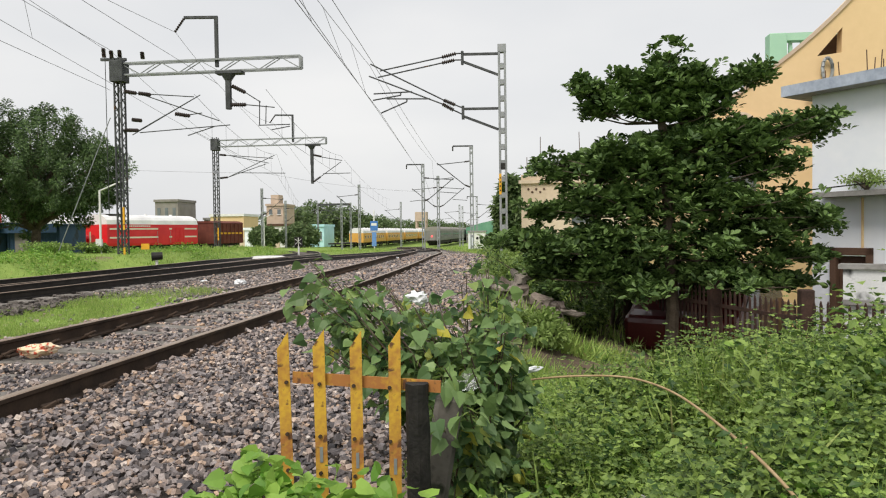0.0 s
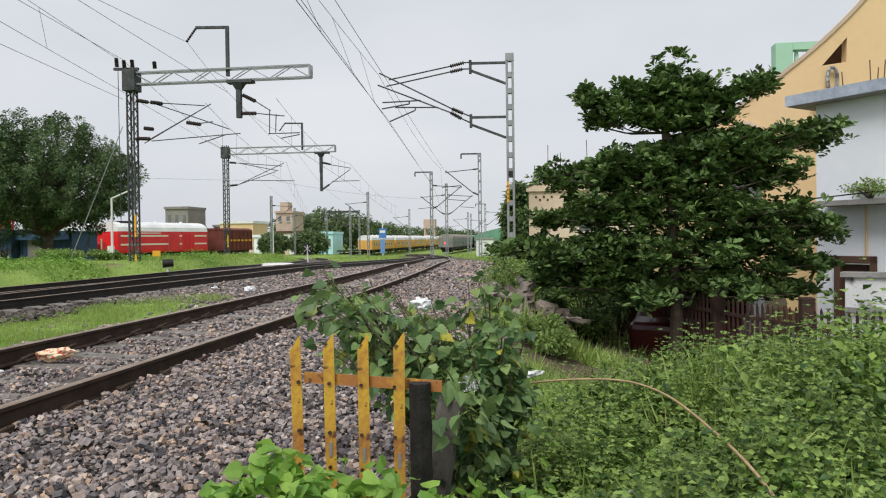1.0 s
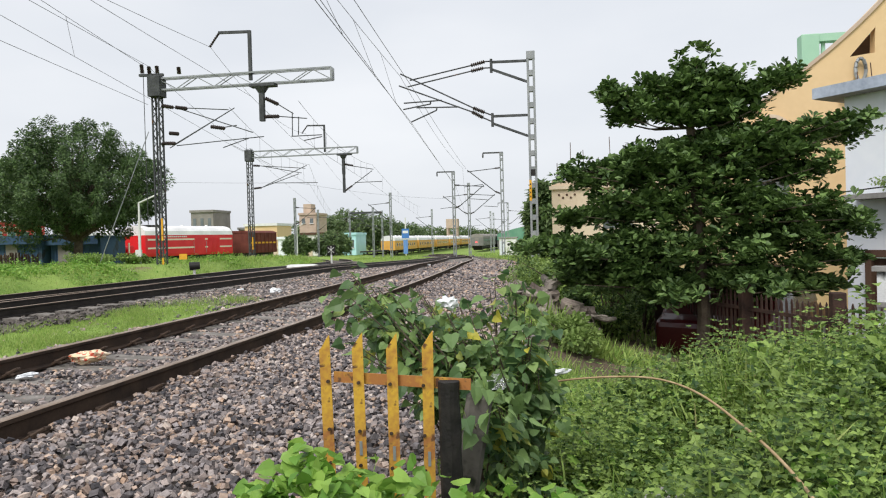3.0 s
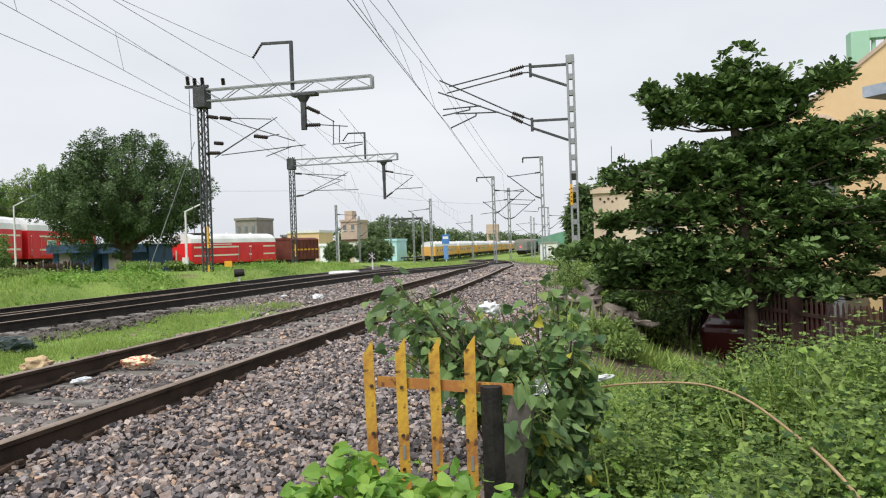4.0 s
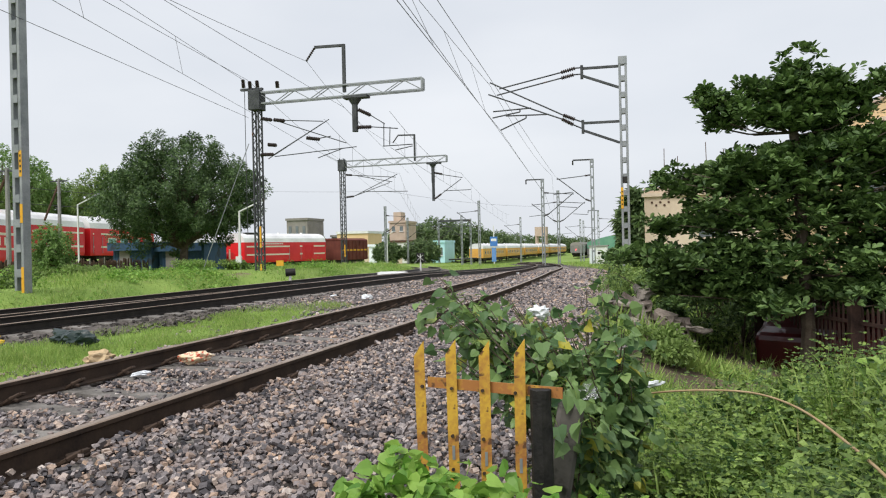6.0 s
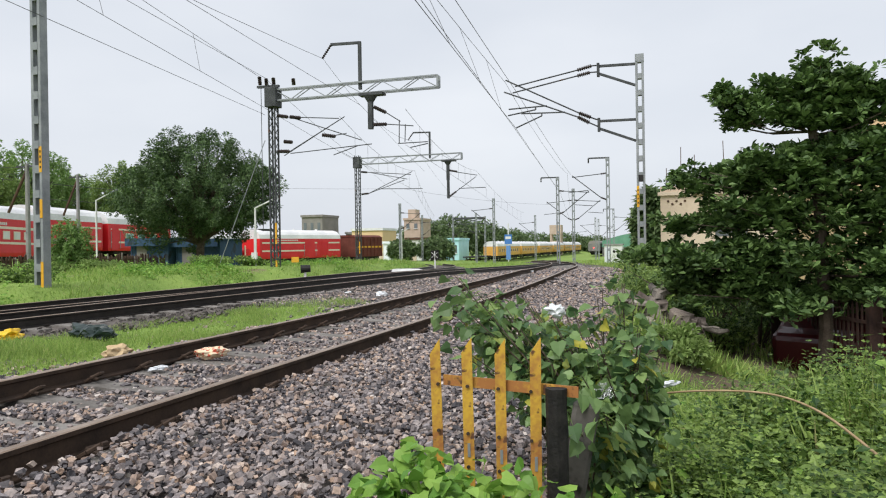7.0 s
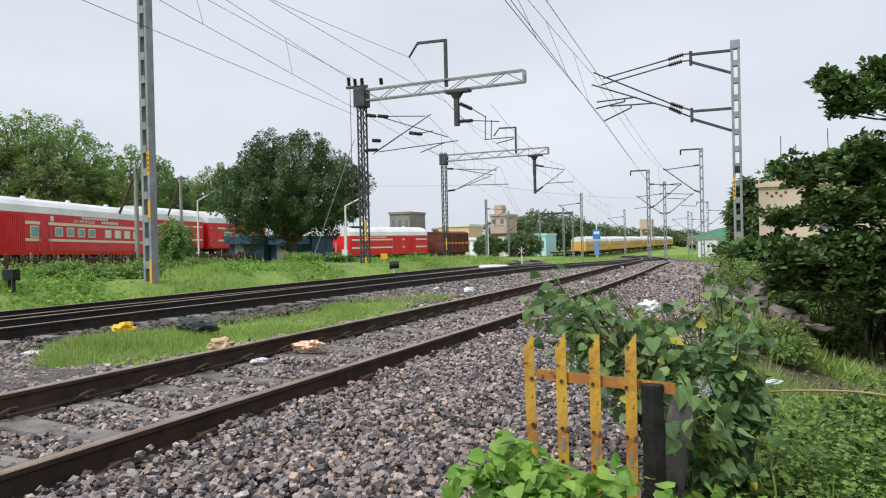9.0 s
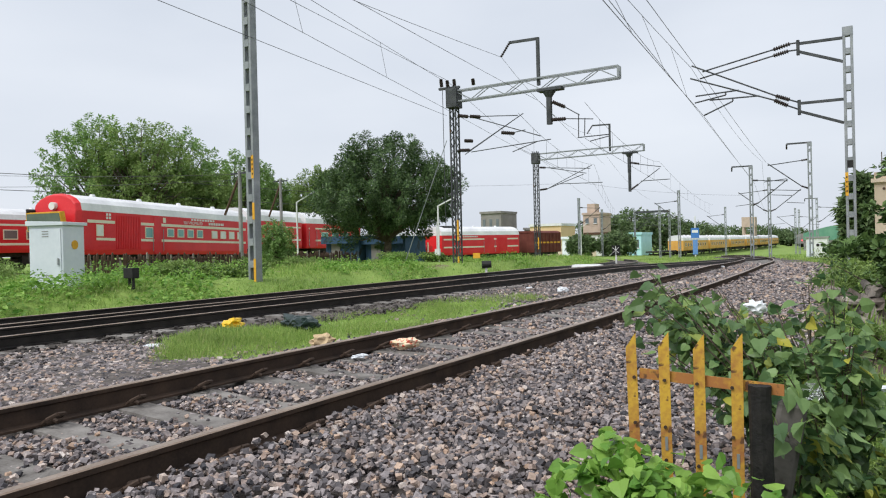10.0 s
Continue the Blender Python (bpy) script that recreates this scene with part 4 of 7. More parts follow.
end_body = grey_body(grey_train, 0, 23)
for k in range(1, 5):
    grey_body(grey_train, 24 * k, 23)
part("tail_lamp", rod((-0.1, -0.12, 2.0), (-0.1, 0.02, 2.0), 0.17, seg=14), glow("tail_lamp_glow", (1.0, 0.05, 0.06), 3.0), grey_train, "lit red tail lamp")
part("end_door", box(-0.5, 0.5, -0.06, 0.0, 1.15, 3.0), M_GREYWALL, grey_train)
part("vestibule", box(-0.75, 0.75, -0.3, 0.0, 1.0, 1.15), M_UNDER, grey_train)


# ---- trees ----
def branch_bm(bm, pts, r0, r1, seg=7):
    n = len(pts) - 1
    for i in range(n):
        ra, rb = r0 + (r1 - r0) * i / n, r0 + (r1 - r0) * (i + 1) / n
        rod(pts[i], pts[i + 1], ra, rb, seg, bm)
    return bm


def clump_crown(clumps, count, leaf, wide, blade, material, droop=0.25, hollow=0.45):
    """Leaves crowded into clumps; each clump is a place, its half widths and its share."""
    c = np.array([q[:3] for q in clumps])
    r = np.array([q[3:6] for q in clumps])
    share = np.prod(r, 1) ** (2 / 3)
    pick = RNG.choice(len(c), count, p=share / share.sum())
    d = ball(count)
    rad = hollow + (1 - hollow) * RNG.random(count) ** 0.6
    at = c[pick] + d * r[pick] * rad[:, None]
    along = d + RNG.normal(0, 0.5, (count, 3)) + np.array([0, 0, -droop])
    up = np.array([0, 0, 1.0]) + RNG.normal(0, 0.45, (count, 3)) + d * 0.4
    s = leaf * RNG.uniform(0.65, 1.25, count)
    v, f = leaves(at, along, up, s, s * wide, blade)
    return fast_mesh("crown", v, f, material)


def rosettes(at, axis, per, leaf, wide, blade, material, rise=(0.05, 0.75)):
    """Leaves in whorls: each whorl opens round its axis at the end of a twig."""
    n = len(at)
    axis = unit(axis)
    e1 = unit(np.cross(axis, np.array([0.3, 1.0, 0.17])))
    e2 = np.cross(axis, e1)
    turn = RNG.random(n) * 6.28
    pts, ways, ups, sizes = [], [], [], []
    for k in range(per):
        a = turn + 2.4 * k + RNG.normal(0, 0.25, n)
        lift = RNG.uniform(*rise, n)[:, None]
        d = np.cos(a)[:, None] * e1 + np.sin(a)[:, None] * e2
        pts.append(at + d * 0.02 + axis * RNG.uniform(-0.03, 0.02, (n, 1)))
        ways.append(d + axis * lift)
        ups.append(axis + RNG.normal(0, 0.3, (n, 3)))
        sizes.append(leaf * RNG.uniform(0.65, 1.25, n))
    s = np.concatenate(sizes)
    v, f = leaves(np.concatenate(pts), np.concatenate(ways), np.concatenate(ups), s, s * wide, blade)
    return fast_mesh("crown", v, f, material)


def sprays(at, axis, length, width, per, leaf, wide, blade, material):
    """Leafy twig ends: leaves stand off an axis, wide at its middle and closed at its tip."""
    n = len(at)
    axis = unit(axis)
    e1 = unit(np.cross(axis, np.array([0.3, 1.0, 0.17])))
    e2 = np.cross(axis, e1)
    u = RNG.random((n, per, 1))
    a = RNG.random((n, per, 1)) * 6.28
    d = np.cos(a) * e1[:, None] + np.sin(a) * e2[:, None]
    r = np.sqrt(RNG.random((n, per, 1))) * (0.35 + 0.65 * np.sin(np.pi * (0.12 + 0.85 * u)))
    length, width = np.broadcast_to(length, n)[:, None, None], np.broadcast_to(width, n)[:, None, None]
    p = at[:, None] + axis[:, None] * u * length + d * r * width
    way = d * 0.9 + axis[:, None] * 0.5 + RNG.normal(0, 0.3, (n, per, 3)) - np.array([0, 0, 0.15])
    up = np.array([0, 0, 0.8]) + axis[:, None] * 0.4 + RNG.normal(0, 0.4, (n, per, 3))
    s = leaf * RNG.uniform(0.6, 1.3, n * per)
    v, f = leaves(p.reshape(-1, 3), way.reshape(-1, 3), up.reshape(-1, 3), s, s * wide, blade)
    return fast_mesh("crown", v, f, material)


def round_tree(name, x, y, height, radius, count, leaf, material, label, base=None, lobes=26, low=0.22, seed=1, tufts=260):
    """A broad tree: trunk, limbs, and a lumpy crown whose outside is set with separate upright leafy tufts."""
    rnd = random.Random(seed)
    z0 = float(land(x, y)) if base is None else base
    t = thing(name, pose(x, y, z0), label, "tree", "trees")
    mid, half = height * (0.5 + low / 2), height * (1 - low) / 2
    lumps = unit(np.array([(rnd.gauss(0, 1), rnd.gauss(0, 1), rnd.gauss(0.2, 0.8)) for _ in range(lobes)]))
    i = np.arange(tufts) + 0.5
    up = 1 - 1.86 * i / tufts
    ang = 2.39996 * i + RNG.normal(0, 0.25, tufts)
    d = np.stack([np.sqrt(1 - up * up) * np.cos(ang), np.sqrt(1 - up * up) * np.sin(ang), up], -1)
    # the crown swells where a limb carries it and sinks between the limbs
    swell = 0.6 + 0.4 * smooth_step(0.6, 0.97, (d @ lumps.T).max(1))
    reach = swell * np.where(RNG.random(tufts) < 0.3, RNG.uniform(0.4, 0.8, tufts), RNG.uniform(0.78, 1.06, tufts))
    size = radius * RNG.uniform(0.17, 0.27, tufts)
    axis = d * np.array([0.8, 0.8, 0.5]) + np.array([0, 0, 0.55]) + RNG.normal(0, 0.15, (tufts, 3))
    at = d * reach[:, None] * np.array([radius, radius, half]) + np.array([0, 0, mid]) - unit(axis) * size[:, None] * 0.4
    bm = bmesh.new()
    branch_bm(bm, [(0, 0, -0.2), (0.03 * radius, 0, height * 0.2), (0.02 * radius, 0.03, height * 0.45), (0.05, 0, height * 0.7)], radius * 0.06, radius * 0.025)
    for q in at[:: max(1, tufts // 70)]:
        b = Vector(q)
        a = Vector((0.03, 0, max(height * 0.18, b.z * 0.5)))
        branch_bm(bm, [a, a.lerp(b, 0.5) + Vector((0, 0, 0.03 * height)), b], radius * 0.022, radius * 0.006, 5)
    part("trunk", bm, M_BARK, t)
    per = max(12, count // tufts)
    part("crown", sprays(at, axis, size, size * 0.36, per, leaf, 0.46, "plain", material), None, t)
    return t


round_tree("shade_tree", -20.6, 32.4, 6.9, 4.05, 84000, 0.15, M_LEAF_SHADE, "dark green shade tree in front of blue sheds", seed=3, lobes=17, low=0.1, tufts=450)
round_tree("shade_tree", -44.6, 54.8, 9.4, 3.6, 20000, 0.25, M_LEAF_LIGHT, "lighter green tree beside the dark shade tree", seed=5, lobes=30)
round_tree("small_tree", -18.3, 21.5, 2.0, 0.75, 4500, 0.13, M_LEAF_MID, "low dense roadside tree at the fence", seed=8, low=0.05)
for i, (az, d, h, r, mat) in enumerate(((-57.3, 64, 11.2, 3.7, M_LEAF_MID), (-54.6, 62, 10.6, 4.0, M_LEAF_LIGHT), (-52.2, 66, 10.8, 3.8, M_LEAF_MID), (-50.2, 64, 7.4, 3.2, M_LEAF_LIGHT), (-47.9, 72, 10.0, 3.6, M_LEAF_MID), (-46.0, 76, 9.2, 3.0, M_LEAF_MID), (-43.6, 80, 8.0, 3.4, M_LEAF_LIGHT))):
    a = radians(az)
    round_tree("large_tree", 3.14 + d * math.sin(a), d * math.cos(a), h * 1.08, r * 1.1, 20000, 0.27, mat, "large leafy tree behind the red coaches", seed=20 + i, lobes=44, low=0.1)
for i, (az, d, h, r, mat) in enumerate(((-20.6, 128, 3.8, 2.4, M_LEAF_NEEM), (-18.9, 190, 9.5, 7, M_LEAF_NEEM), (-16.8, 200, 11, 8, M_LEAF_NEEM), (-14.6, 205, 10, 8, M_LEAF_NEEM), (-12.4, 215, 7.5, 8, M_LEAF_NEEM), (-17.9, 132, 4.2, 3.4, M_LEAF_NEEM), (-10.2, 330, 8.5, 10, M_LEAF_NEEM), (-7.6, 340, 8, 10, M_LEAF_NEEM), (-5.6, 340, 7, 9, M_LEAF_NEEM), (-27, 175, 7, 5, M_LEAF_NEEM), (-1.0, 46, 4.8, 1.0, M_LEAF_NEEM))):
    a = radians(az)
    round_tree("distant_tree", 3.14 + d * math.sin(a), d * math.cos(a), h, r, 5000, 0.6 if d < 150 else 1.0, mat, "distant leafy tree beyond the tracks", seed=50 + i, lobes=34, low=0.02)


# the layered tree at the fence
# boughs as root x, root z, tip x, tip z, half thickness, half depth, number of whorls
TOP_BOUGHS = ((-0.3, 2.75, -0.2, 3.34, 0.14, 0.3, 170), (-0.3, 2.7, 0.25, 3.12, 0.14, 0.3, 170), (-0.25, 2.85, -0.85, 3.14, 0.05, 0.2, 50), (-0.3, 2.65, -1.38, 3.02, 0.08, 0.25, 140),
              (-0.3, 2.65, -1.25, 2.64, 0.08, 0.3, 90), (-0.2, 2.65, 1.12, 3.14, 0.08, 0.25, 160), (-0.2, 2.6, 0.62, 2.66, 0.1, 0.35, 110), (-0.3, 2.7, 0.0, 2.85, 0.2, 0.35, 150))
MIDDLE_BOUGHS = ((0.0, 2.15, 2.08, 2.5, 0.08, 0.35, 160), (0.0, 2.1, 1.95, 2.27, 0.08, 0.4, 150), (0.0, 2.15, 0.9, 2.38, 0.12, 0.6, 190), (-0.1, 2.15, 0.3, 2.4, 0.11, 0.6, 150), (-0.3, 1.9, -1.25, 2.06, 0.11, 0.5, 200),
                 (-0.3, 1.85, -1.95, 1.83, 0.1, 0.45, 190), (-0.3, 1.9, -1.85, 1.98, 0.07, 0.4, 110), (0.2, 1.75, 1.5, 1.83, 0.09, 0.5, 130), (0.2, 1.85, 1.3, 2.08, 0.09, 0.5, 130))
LOW_BOUGHS = ((-0.3, 1.35, -2.05, 1.27, 0.1, 0.5, 220), (-0.3, 1.4, -1.5, 1.5, 0.07, 0.7, 150), (0.2, 1.4, 1.9, 1.13, 0.1, 0.6, 200), (0.2, 1.4, 1.5, 1.36, 0.1, 0.8, 200), (-0.3, 0.8, -2.6, 0.86, 0.14, 0.5, 250), (-0.3, 0.75, -2.1, 0.72, 0.17, 0.9, 290),
              (0.2, 0.9, 2.0, 1.0, 0.12, 0.5, 220), (0.2, 0.7, 1.88, 0.6, 0.12, 0.6, 210), (0.0, 0.35, 1.6, 0.2, 0.12, 0.6, 210), (0.0, 0.3, 0.7, 0.22, 0.13, 1.0, 250), (-0.2, 0.3, -0.8, 0.16, 0.12, 1.0, 230), (-0.3, 0.45, -2.1, 0.32, 0.17, 0.7, 250))


def layered_tree(x, y):
    z0 = float(land(x, y)) - 0.05
    t = thing("almond_tree", pose(x, y, z0), "dark green tree with wide flat tiers of large leaves", "tree", "trees")
    rnd = random.Random(11)
    bm = bmesh.new()
    branch_bm(bm, [(-0.15, 0, -0.1), (-0.1, 0, 0.9), (-0.2, 0.03, 2.2 - z0), (-0.3, 0, 3.0 - z0), (-0.25, 0, 3.2 - z0)], 0.11, 0.02)
    places = []
    for xa, za, xb, zb, thick, deep, n in TOP_BOUGHS + MIDDLE_BOUGHS + LOW_BOUGHS:
        for i in range(3):
            yb = deep * (i - 1) * 0.8
            a, b = Vector((xa * 0.4 - 0.15, 0, za - 0.2 - z0)), Vector((xb * (1 if i == 1 else 0.85), yb, zb - 0.05 - z0))
            branch_bm(bm, [a, a.lerp(b, 0.55) + Vector((0, 0, -0.06)), b], 0.016, 0.005, 5)
        tufts = [(rnd.uniform(0.12, 1.0), rnd.gauss(0, 0.5) * deep, rnd.uniform(-1, 1) * thick) for _ in range(max(7, n // 9))]
        tufts.append((1.0, 0.0, 0.0))
        for _ in range(int(n * 1.35)):
            u, v, w = rnd.choice(tufts)
            places.append((xa + (xb - xa) * u + rnd.gauss(0, 0.1), v + rnd.gauss(0, 0.11), za + (zb - za) * u ** 0.9 + w + rnd.gauss(-0.02, 0.05) - z0))
    # the shaded heart of the crown
    for _ in range(1250):
        z = rnd.uniform(0.15, 2.3)
        w = 1.55 - 0.35 * z
        places.append((-0.1 + max(-1.2, min(1.2, rnd.gauss(0, 0.6))) * w, rnd.gauss(0.15, 0.38) * w, z - z0))
    for _ in range(160):
        z = rnd.uniform(2.55, 3.2)
        places.append((-0.2 + rnd.gauss(0, 0.22), rnd.gauss(0, 0.2), z - z0))
    part("trunk", bm, M_BARK, t)
    at = np.array(places)
    axis = np.array([0, 0, 1.0]) + RNG.normal(0, 0.32, (len(at), 3)) + at * np.array([0.1, 0.1, 0])
    part("crown", rosettes(at, axis, 10, 0.104, 0.56, "spatula", M_LEAF_ALMOND), None, t)
    return t


layered_tree(5.3, 10.7)


# ---- houses at the fence ----
def wall_with_hole(outline, holes, thickness):
    """A wall in x and z with openings that go through it."""
    bm = bmesh.new()
    loops = []
    for pts in (outline, *holes):
        vs = [bm.verts.new((x, 0, z)) for x, z in pts]
        loops += [bm.edges.new((vs[i - 1], vs[i])) for i in range(len(vs))]
    bmesh.ops.triangle_fill(bm, use_beauty=True, use_dissolve=False, edges=loops)
    r = bmesh.ops.extrude_face_region(bm, geom=bm.faces[:])
    bmesh.ops.translate(bm, verts=[v for v in r["geom"] if isinstance(v, bmesh.types.BMVert)], vec=(0, thickness, 0))
    bmesh.ops.recalc_face_normals(bm, faces=bm.faces)
    return bm


yellow_house = thing("yellow_house", pose(0, 0, 0), "ochre-yellow house with a sweeping curved gable", "house")
gable = [(6.7, -1.4), (6.7, 2.6), (7.2, 3.5)] + [(7.2 + 3.9 * u, 3.5 + 2.6 * u ** 0.94 + 1.2 * u ** 3) for u in np.linspace(0.12, 1, 12)] + [(15.5, 7.0), (15.5, -1.4)]
arch = [(7.62 + 0.42 * math.cos(a), 2.75 + 0.55 * math.sin(a)) for a in np.linspace(0, math.pi, 9)] + [(7.2, 1.6), (8.04, 1.6)][:2]
part("wall", wall_with_hole(gable, [[(9.2, 4.5), (9.68, 4.56), (9.7, 5.08)], [(8.04, 1.6), *arch[:9], (7.2, 1.6)]], 0.25), M_YELLOWWALL, yellow_house, m=pose(0, 16, 0))
part("side_wall", box(6.7, 6.95, 16.25, 26, -1.4, 2.6), M_YELLOWWALL, yellow_house)
part("roof_slab", box(6.95, 15.5, 16.25, 26, 2.4, 2.6), M_CONCRETE, yellow_house)
part("window", box(7.15, 8.1, 16.2, 16.24, 1.5, 3.4), M_GLASS, yellow_house)
# a brown panel behind the opening stands in for the unlit inside
part("attic_dark_panel", box(9.3, 9.8, 16.45, 16.5, 4.45, 5.05), M_BROWN, yellow_house)
bm = bmesh.new()
prev = None
for u in np.linspace(0.0, 1, 24):
    p = (7.2 + 3.9 * u, 15.985, 3.47 + 2.6 * u ** 0.94 + 1.2 * u ** 3)
    if prev:
        bar(prev, p, 0.05, 0.07, bm)
    prev = p
part("gable_moulding", bm, M_TAN, yellow_house)
bm = bmesh.new()
for a, b in zip(np.linspace(0, math.pi, 13), np.linspace(0, math.pi, 13)[1:]):
    bar((7.62 + 0.47 * math.cos(a), 15.97, 2.75 + 0.6 * math.sin(a)), (7.62 + 0.47 * math.cos(b), 15.97, 2.75 + 0.6 * math.sin(b)), 0.09, 0.08, bm)
part("arch_moulding", bm, M_CREAMWALL, yellow_house)
part("downpipe", rod((8.95, 15.93, 3.6), (10.6, 15.93, 3.9), 0.025), M_TAN, yellow_house)
bm = bmesh.new()
for i in range(14):
    a = i / 13 * 2 * math.pi
    rod((9.37 + 0.1 * math.cos(a), 15.92, 4.2 + 0.24 * math.sin(a)), (9.37 + 0.1 * math.cos(a + 0.5), 15.9, 4.2 + 0.24 * math.sin(a + 0.5)), 0.035, seg=6, bm=bm)
coil = tagged(new("hose_coil", bpy.data.meshes.new("hose_coil")), "coil of grey hose hung below the attic opening", "hose")
bm.to_mesh(coil.data)
bm.free()
coil.data.materials.append(M_STEEL)

mint = thing("mint_terrace", pose(0, 0, 0), "mint-green roof terrace wall with a pierced balustrade", "house")
part("pillar", box(9.75, 10.2, 20.6, 21.0, 2.6, 6.2), M_MINT, mint, bevel=0.02)
part("rail_top", box(10.2, 13.2, 20.65, 20.95, 6.0, 6.2), M_MINT, mint)
part("sill", box(10.2, 13.2, 20.65, 20.95, 5.2, 5.45), M_MINT, mint)
for i in range(9):
    x = 10.35 + i * 0.3
    part("baluster", rod((x, 20.8, 5.45), (x, 20.8, 6.0), 0.075, 0.05), M_MINT, mint)
part("wall", box(9.75, 13.2, 20.7, 20.9, 2.6, 5.2), M_MINT, mint)

# the pale blue annexe runs towards the tracks; its own x axis lies along the wall
annexe_pose = pose(7.95, 12.95, -1.6, 0, 0, -52)
annexe = thing("blue_annexe", annexe_pose, "pale blue plastered annexe with a concrete roof slab and brown door", "house")
part("wall", wall_with_hole([(0, 0), (4.5, 0), (4.5, 4.75), (0, 4.75)], [[(0.4, 0.02), (0.92, 0.02), (0.92, 2.1), (0.4, 2.1)]], 0.2), M_BLUEWALL, annexe, m=pose(0, 0, 0))
part("end_wall", box(0, 0.2, 0.2, 3.5, 0, 4.75), M_BLUEWALL, annexe)
part("roof_slab", box(-0.35, 4.6, -0.3, 3.5, 4.75, 4.95), M_CONCRETE, annexe, bevel=0.02)
part("fascia", box(-0.36, 4.61, -0.32, -0.3, 4.76, 4.94), surface("stained_blue_edge", (0.24, 0.28, 0.36), (0.56, 0.62, 0.72), 1.6, 0.9, fine=14, stain=((0.12, 0.12, 0.13), 0.6, 2.0)), annexe)
part("lintel_slab", box(0.2, 4.6, -0.45, 0.0, 3.02, 3.1), M_CONCRETE, annexe)
door = part("door", box(0.42, 0.9, 0.06, 0.1, 0.0, 2.06), M_BROWN, annexe, "brown wooden door in a heavy frame", bevel=0.01)
for x0, x1, z0, z1 in ((0.32, 0.42, 0, 2.2), (0.9, 1.0, 0, 2.2), (0.32, 1.0, 2.08, 2.2)):
    part("door_frame", box(x0, x1, -0.05, 0.12, z0, z1), M_BROWN, door, bevel=0.008)
for i, x in enumerate((0.05, 0.3, 0.75, 0.85, 0.95, 1.0, 1.6, 2.3, 2.4, 2.5, 3.0)):
    part("rebar", rod((x, 0.3, 4.95), (x + 0.03 * math.sin(i * 5), 0.3, 5.2 + 0.2 * ((i * 7) % 5) / 4), 0.009, seg=5), M_BROWN, annexe)
part("service_pipe", rod((0.84, -0.02, 2.2), (0.84, -0.02, 3.0), 0.02), M_YELLOWWALL, annexe)
part("power_cable", rod((-0.9, -0.3, 3.1), (4.5, -0.25, 3.4), 0.012, seg=5), M_BLACK, annexe)
part("window", box(1.95, 2.9, -0.06, -0.01, 2.2, 3.0), M_WHITE, annexe)

low_wall = new("compound_wall", bpy.data.meshes.new("compound_wall"))
bm = box(0, 3.2, -0.1, 0.1, 0, 1.62)
bm.to_mesh(low_wall.data)
bm.free()
low_wall.data.materials.append(surface("limewashed_wall", (0.5, 0.51, 0.52), (0.72, 0.73, 0.74), 1.2, 0.9, bump=0.006, stain=((0.03, 0.032, 0.03), 0.57, 2.2)))
low_wall.matrix_basis = pose(7.1, 9.7, -1.2, 0, 0, -30)
tagged(low_wall, "whitewashed compound wall with black mould along its top", "wall")
cap = part("coping", box(-0.05, 3.25, -0.14, 0.14, 1.62, 1.68), M_CONCRETE, low_wall)
part("ledge", box(0, 3.2, -0.16, -0.1, 1.18, 1.24), M_CONCRETE, low_wall)

cream = thing("cream_house", pose(0, 0, 0), "cream plastered flat-roofed house with a parapet", "house")
part("wall", wall_with_hole([(2.95, -1.5), (9.5, -1.5), (9.5, 3.25), (2.95, 3.25)], [[(5.0, 1.2), (6.2, 1.2), (6.2, 2.6), (5.0, 2.6)]], 0.25), M_CREAMWALL, cream, m=pose(0, 30, 0))
part("side_wall", box(2.95, 3.2, 30.25, 40, -1.5, 3.25), M_CREAMWALL, cream)
part("parapet_band", box(2.85, 9.6, 29.9, 30.0, 2.88, 3.02), M_CREAMWALL, cream)
part("window", box(5.0, 6.2, 30.12, 30.16, 1.2, 2.6), M_GLASS, cream)
part("roof", box(3.2, 9.5, 30.25, 40, 2.7, 2.85), M_CONCRETE, cream)
part("upper_slab", prism([(4.6, 3.9), (10.5, 4.95), (10.5, 5.1), (4.6, 4.05)], 33, 38), M_CONCRETE, cream)
for i in range(5):
    part("pierced_block", rod((3.25 + 0.16 * i, 29.98, 2.65 - 0.12 * (i % 2)), (3.25 + 0.16 * i, 30.02, 2.65 - 0.12 * (i % 2)), 0.05), M_BROWN, cream)
for i in range(11):
    x = 3.2 + i * 0.55
    part("rebar", rod((x, 30.3, 2.85), (x + 0.1 * math.sin(i * 3), 30.3, 4.0 + 1.0 * ((i * 5) % 7) / 6), 0.016, seg=5), M_BROWN, cream)

# small palm on the terrace behind
palm = thing("palm", pose(4.3, 36, 2.85), "small palm with drooping fronds on the roof terrace", "palm")
part("stem", rod((0, 0, 0), (0, 0, 1.2), 0.09, 0.06), M_BARK, palm)
n = 1400
ang, out = RNG.integers(0, 16, n) / 16 * 2 * math.pi + RNG.normal(0, 0.03, n), RNG.random(n) * 0.95
pos = np.stack([np.cos(ang) * out, np.sin(ang) * out, 1.2 + 0.75 * out - 0.75 * out ** 2], -1)
v, f = leaves(pos, np.stack([np.cos(ang), np.sin(ang), np.full(n, -0.6)], -1) + RNG.normal(0, 0.5, (n, 3)), RNG.normal(0, 1, (n, 3)), 0.3, 0.03, "plain")
part("fronds", fast_mesh("fronds", v, f, M_LEAF_NEEM), None, palm)

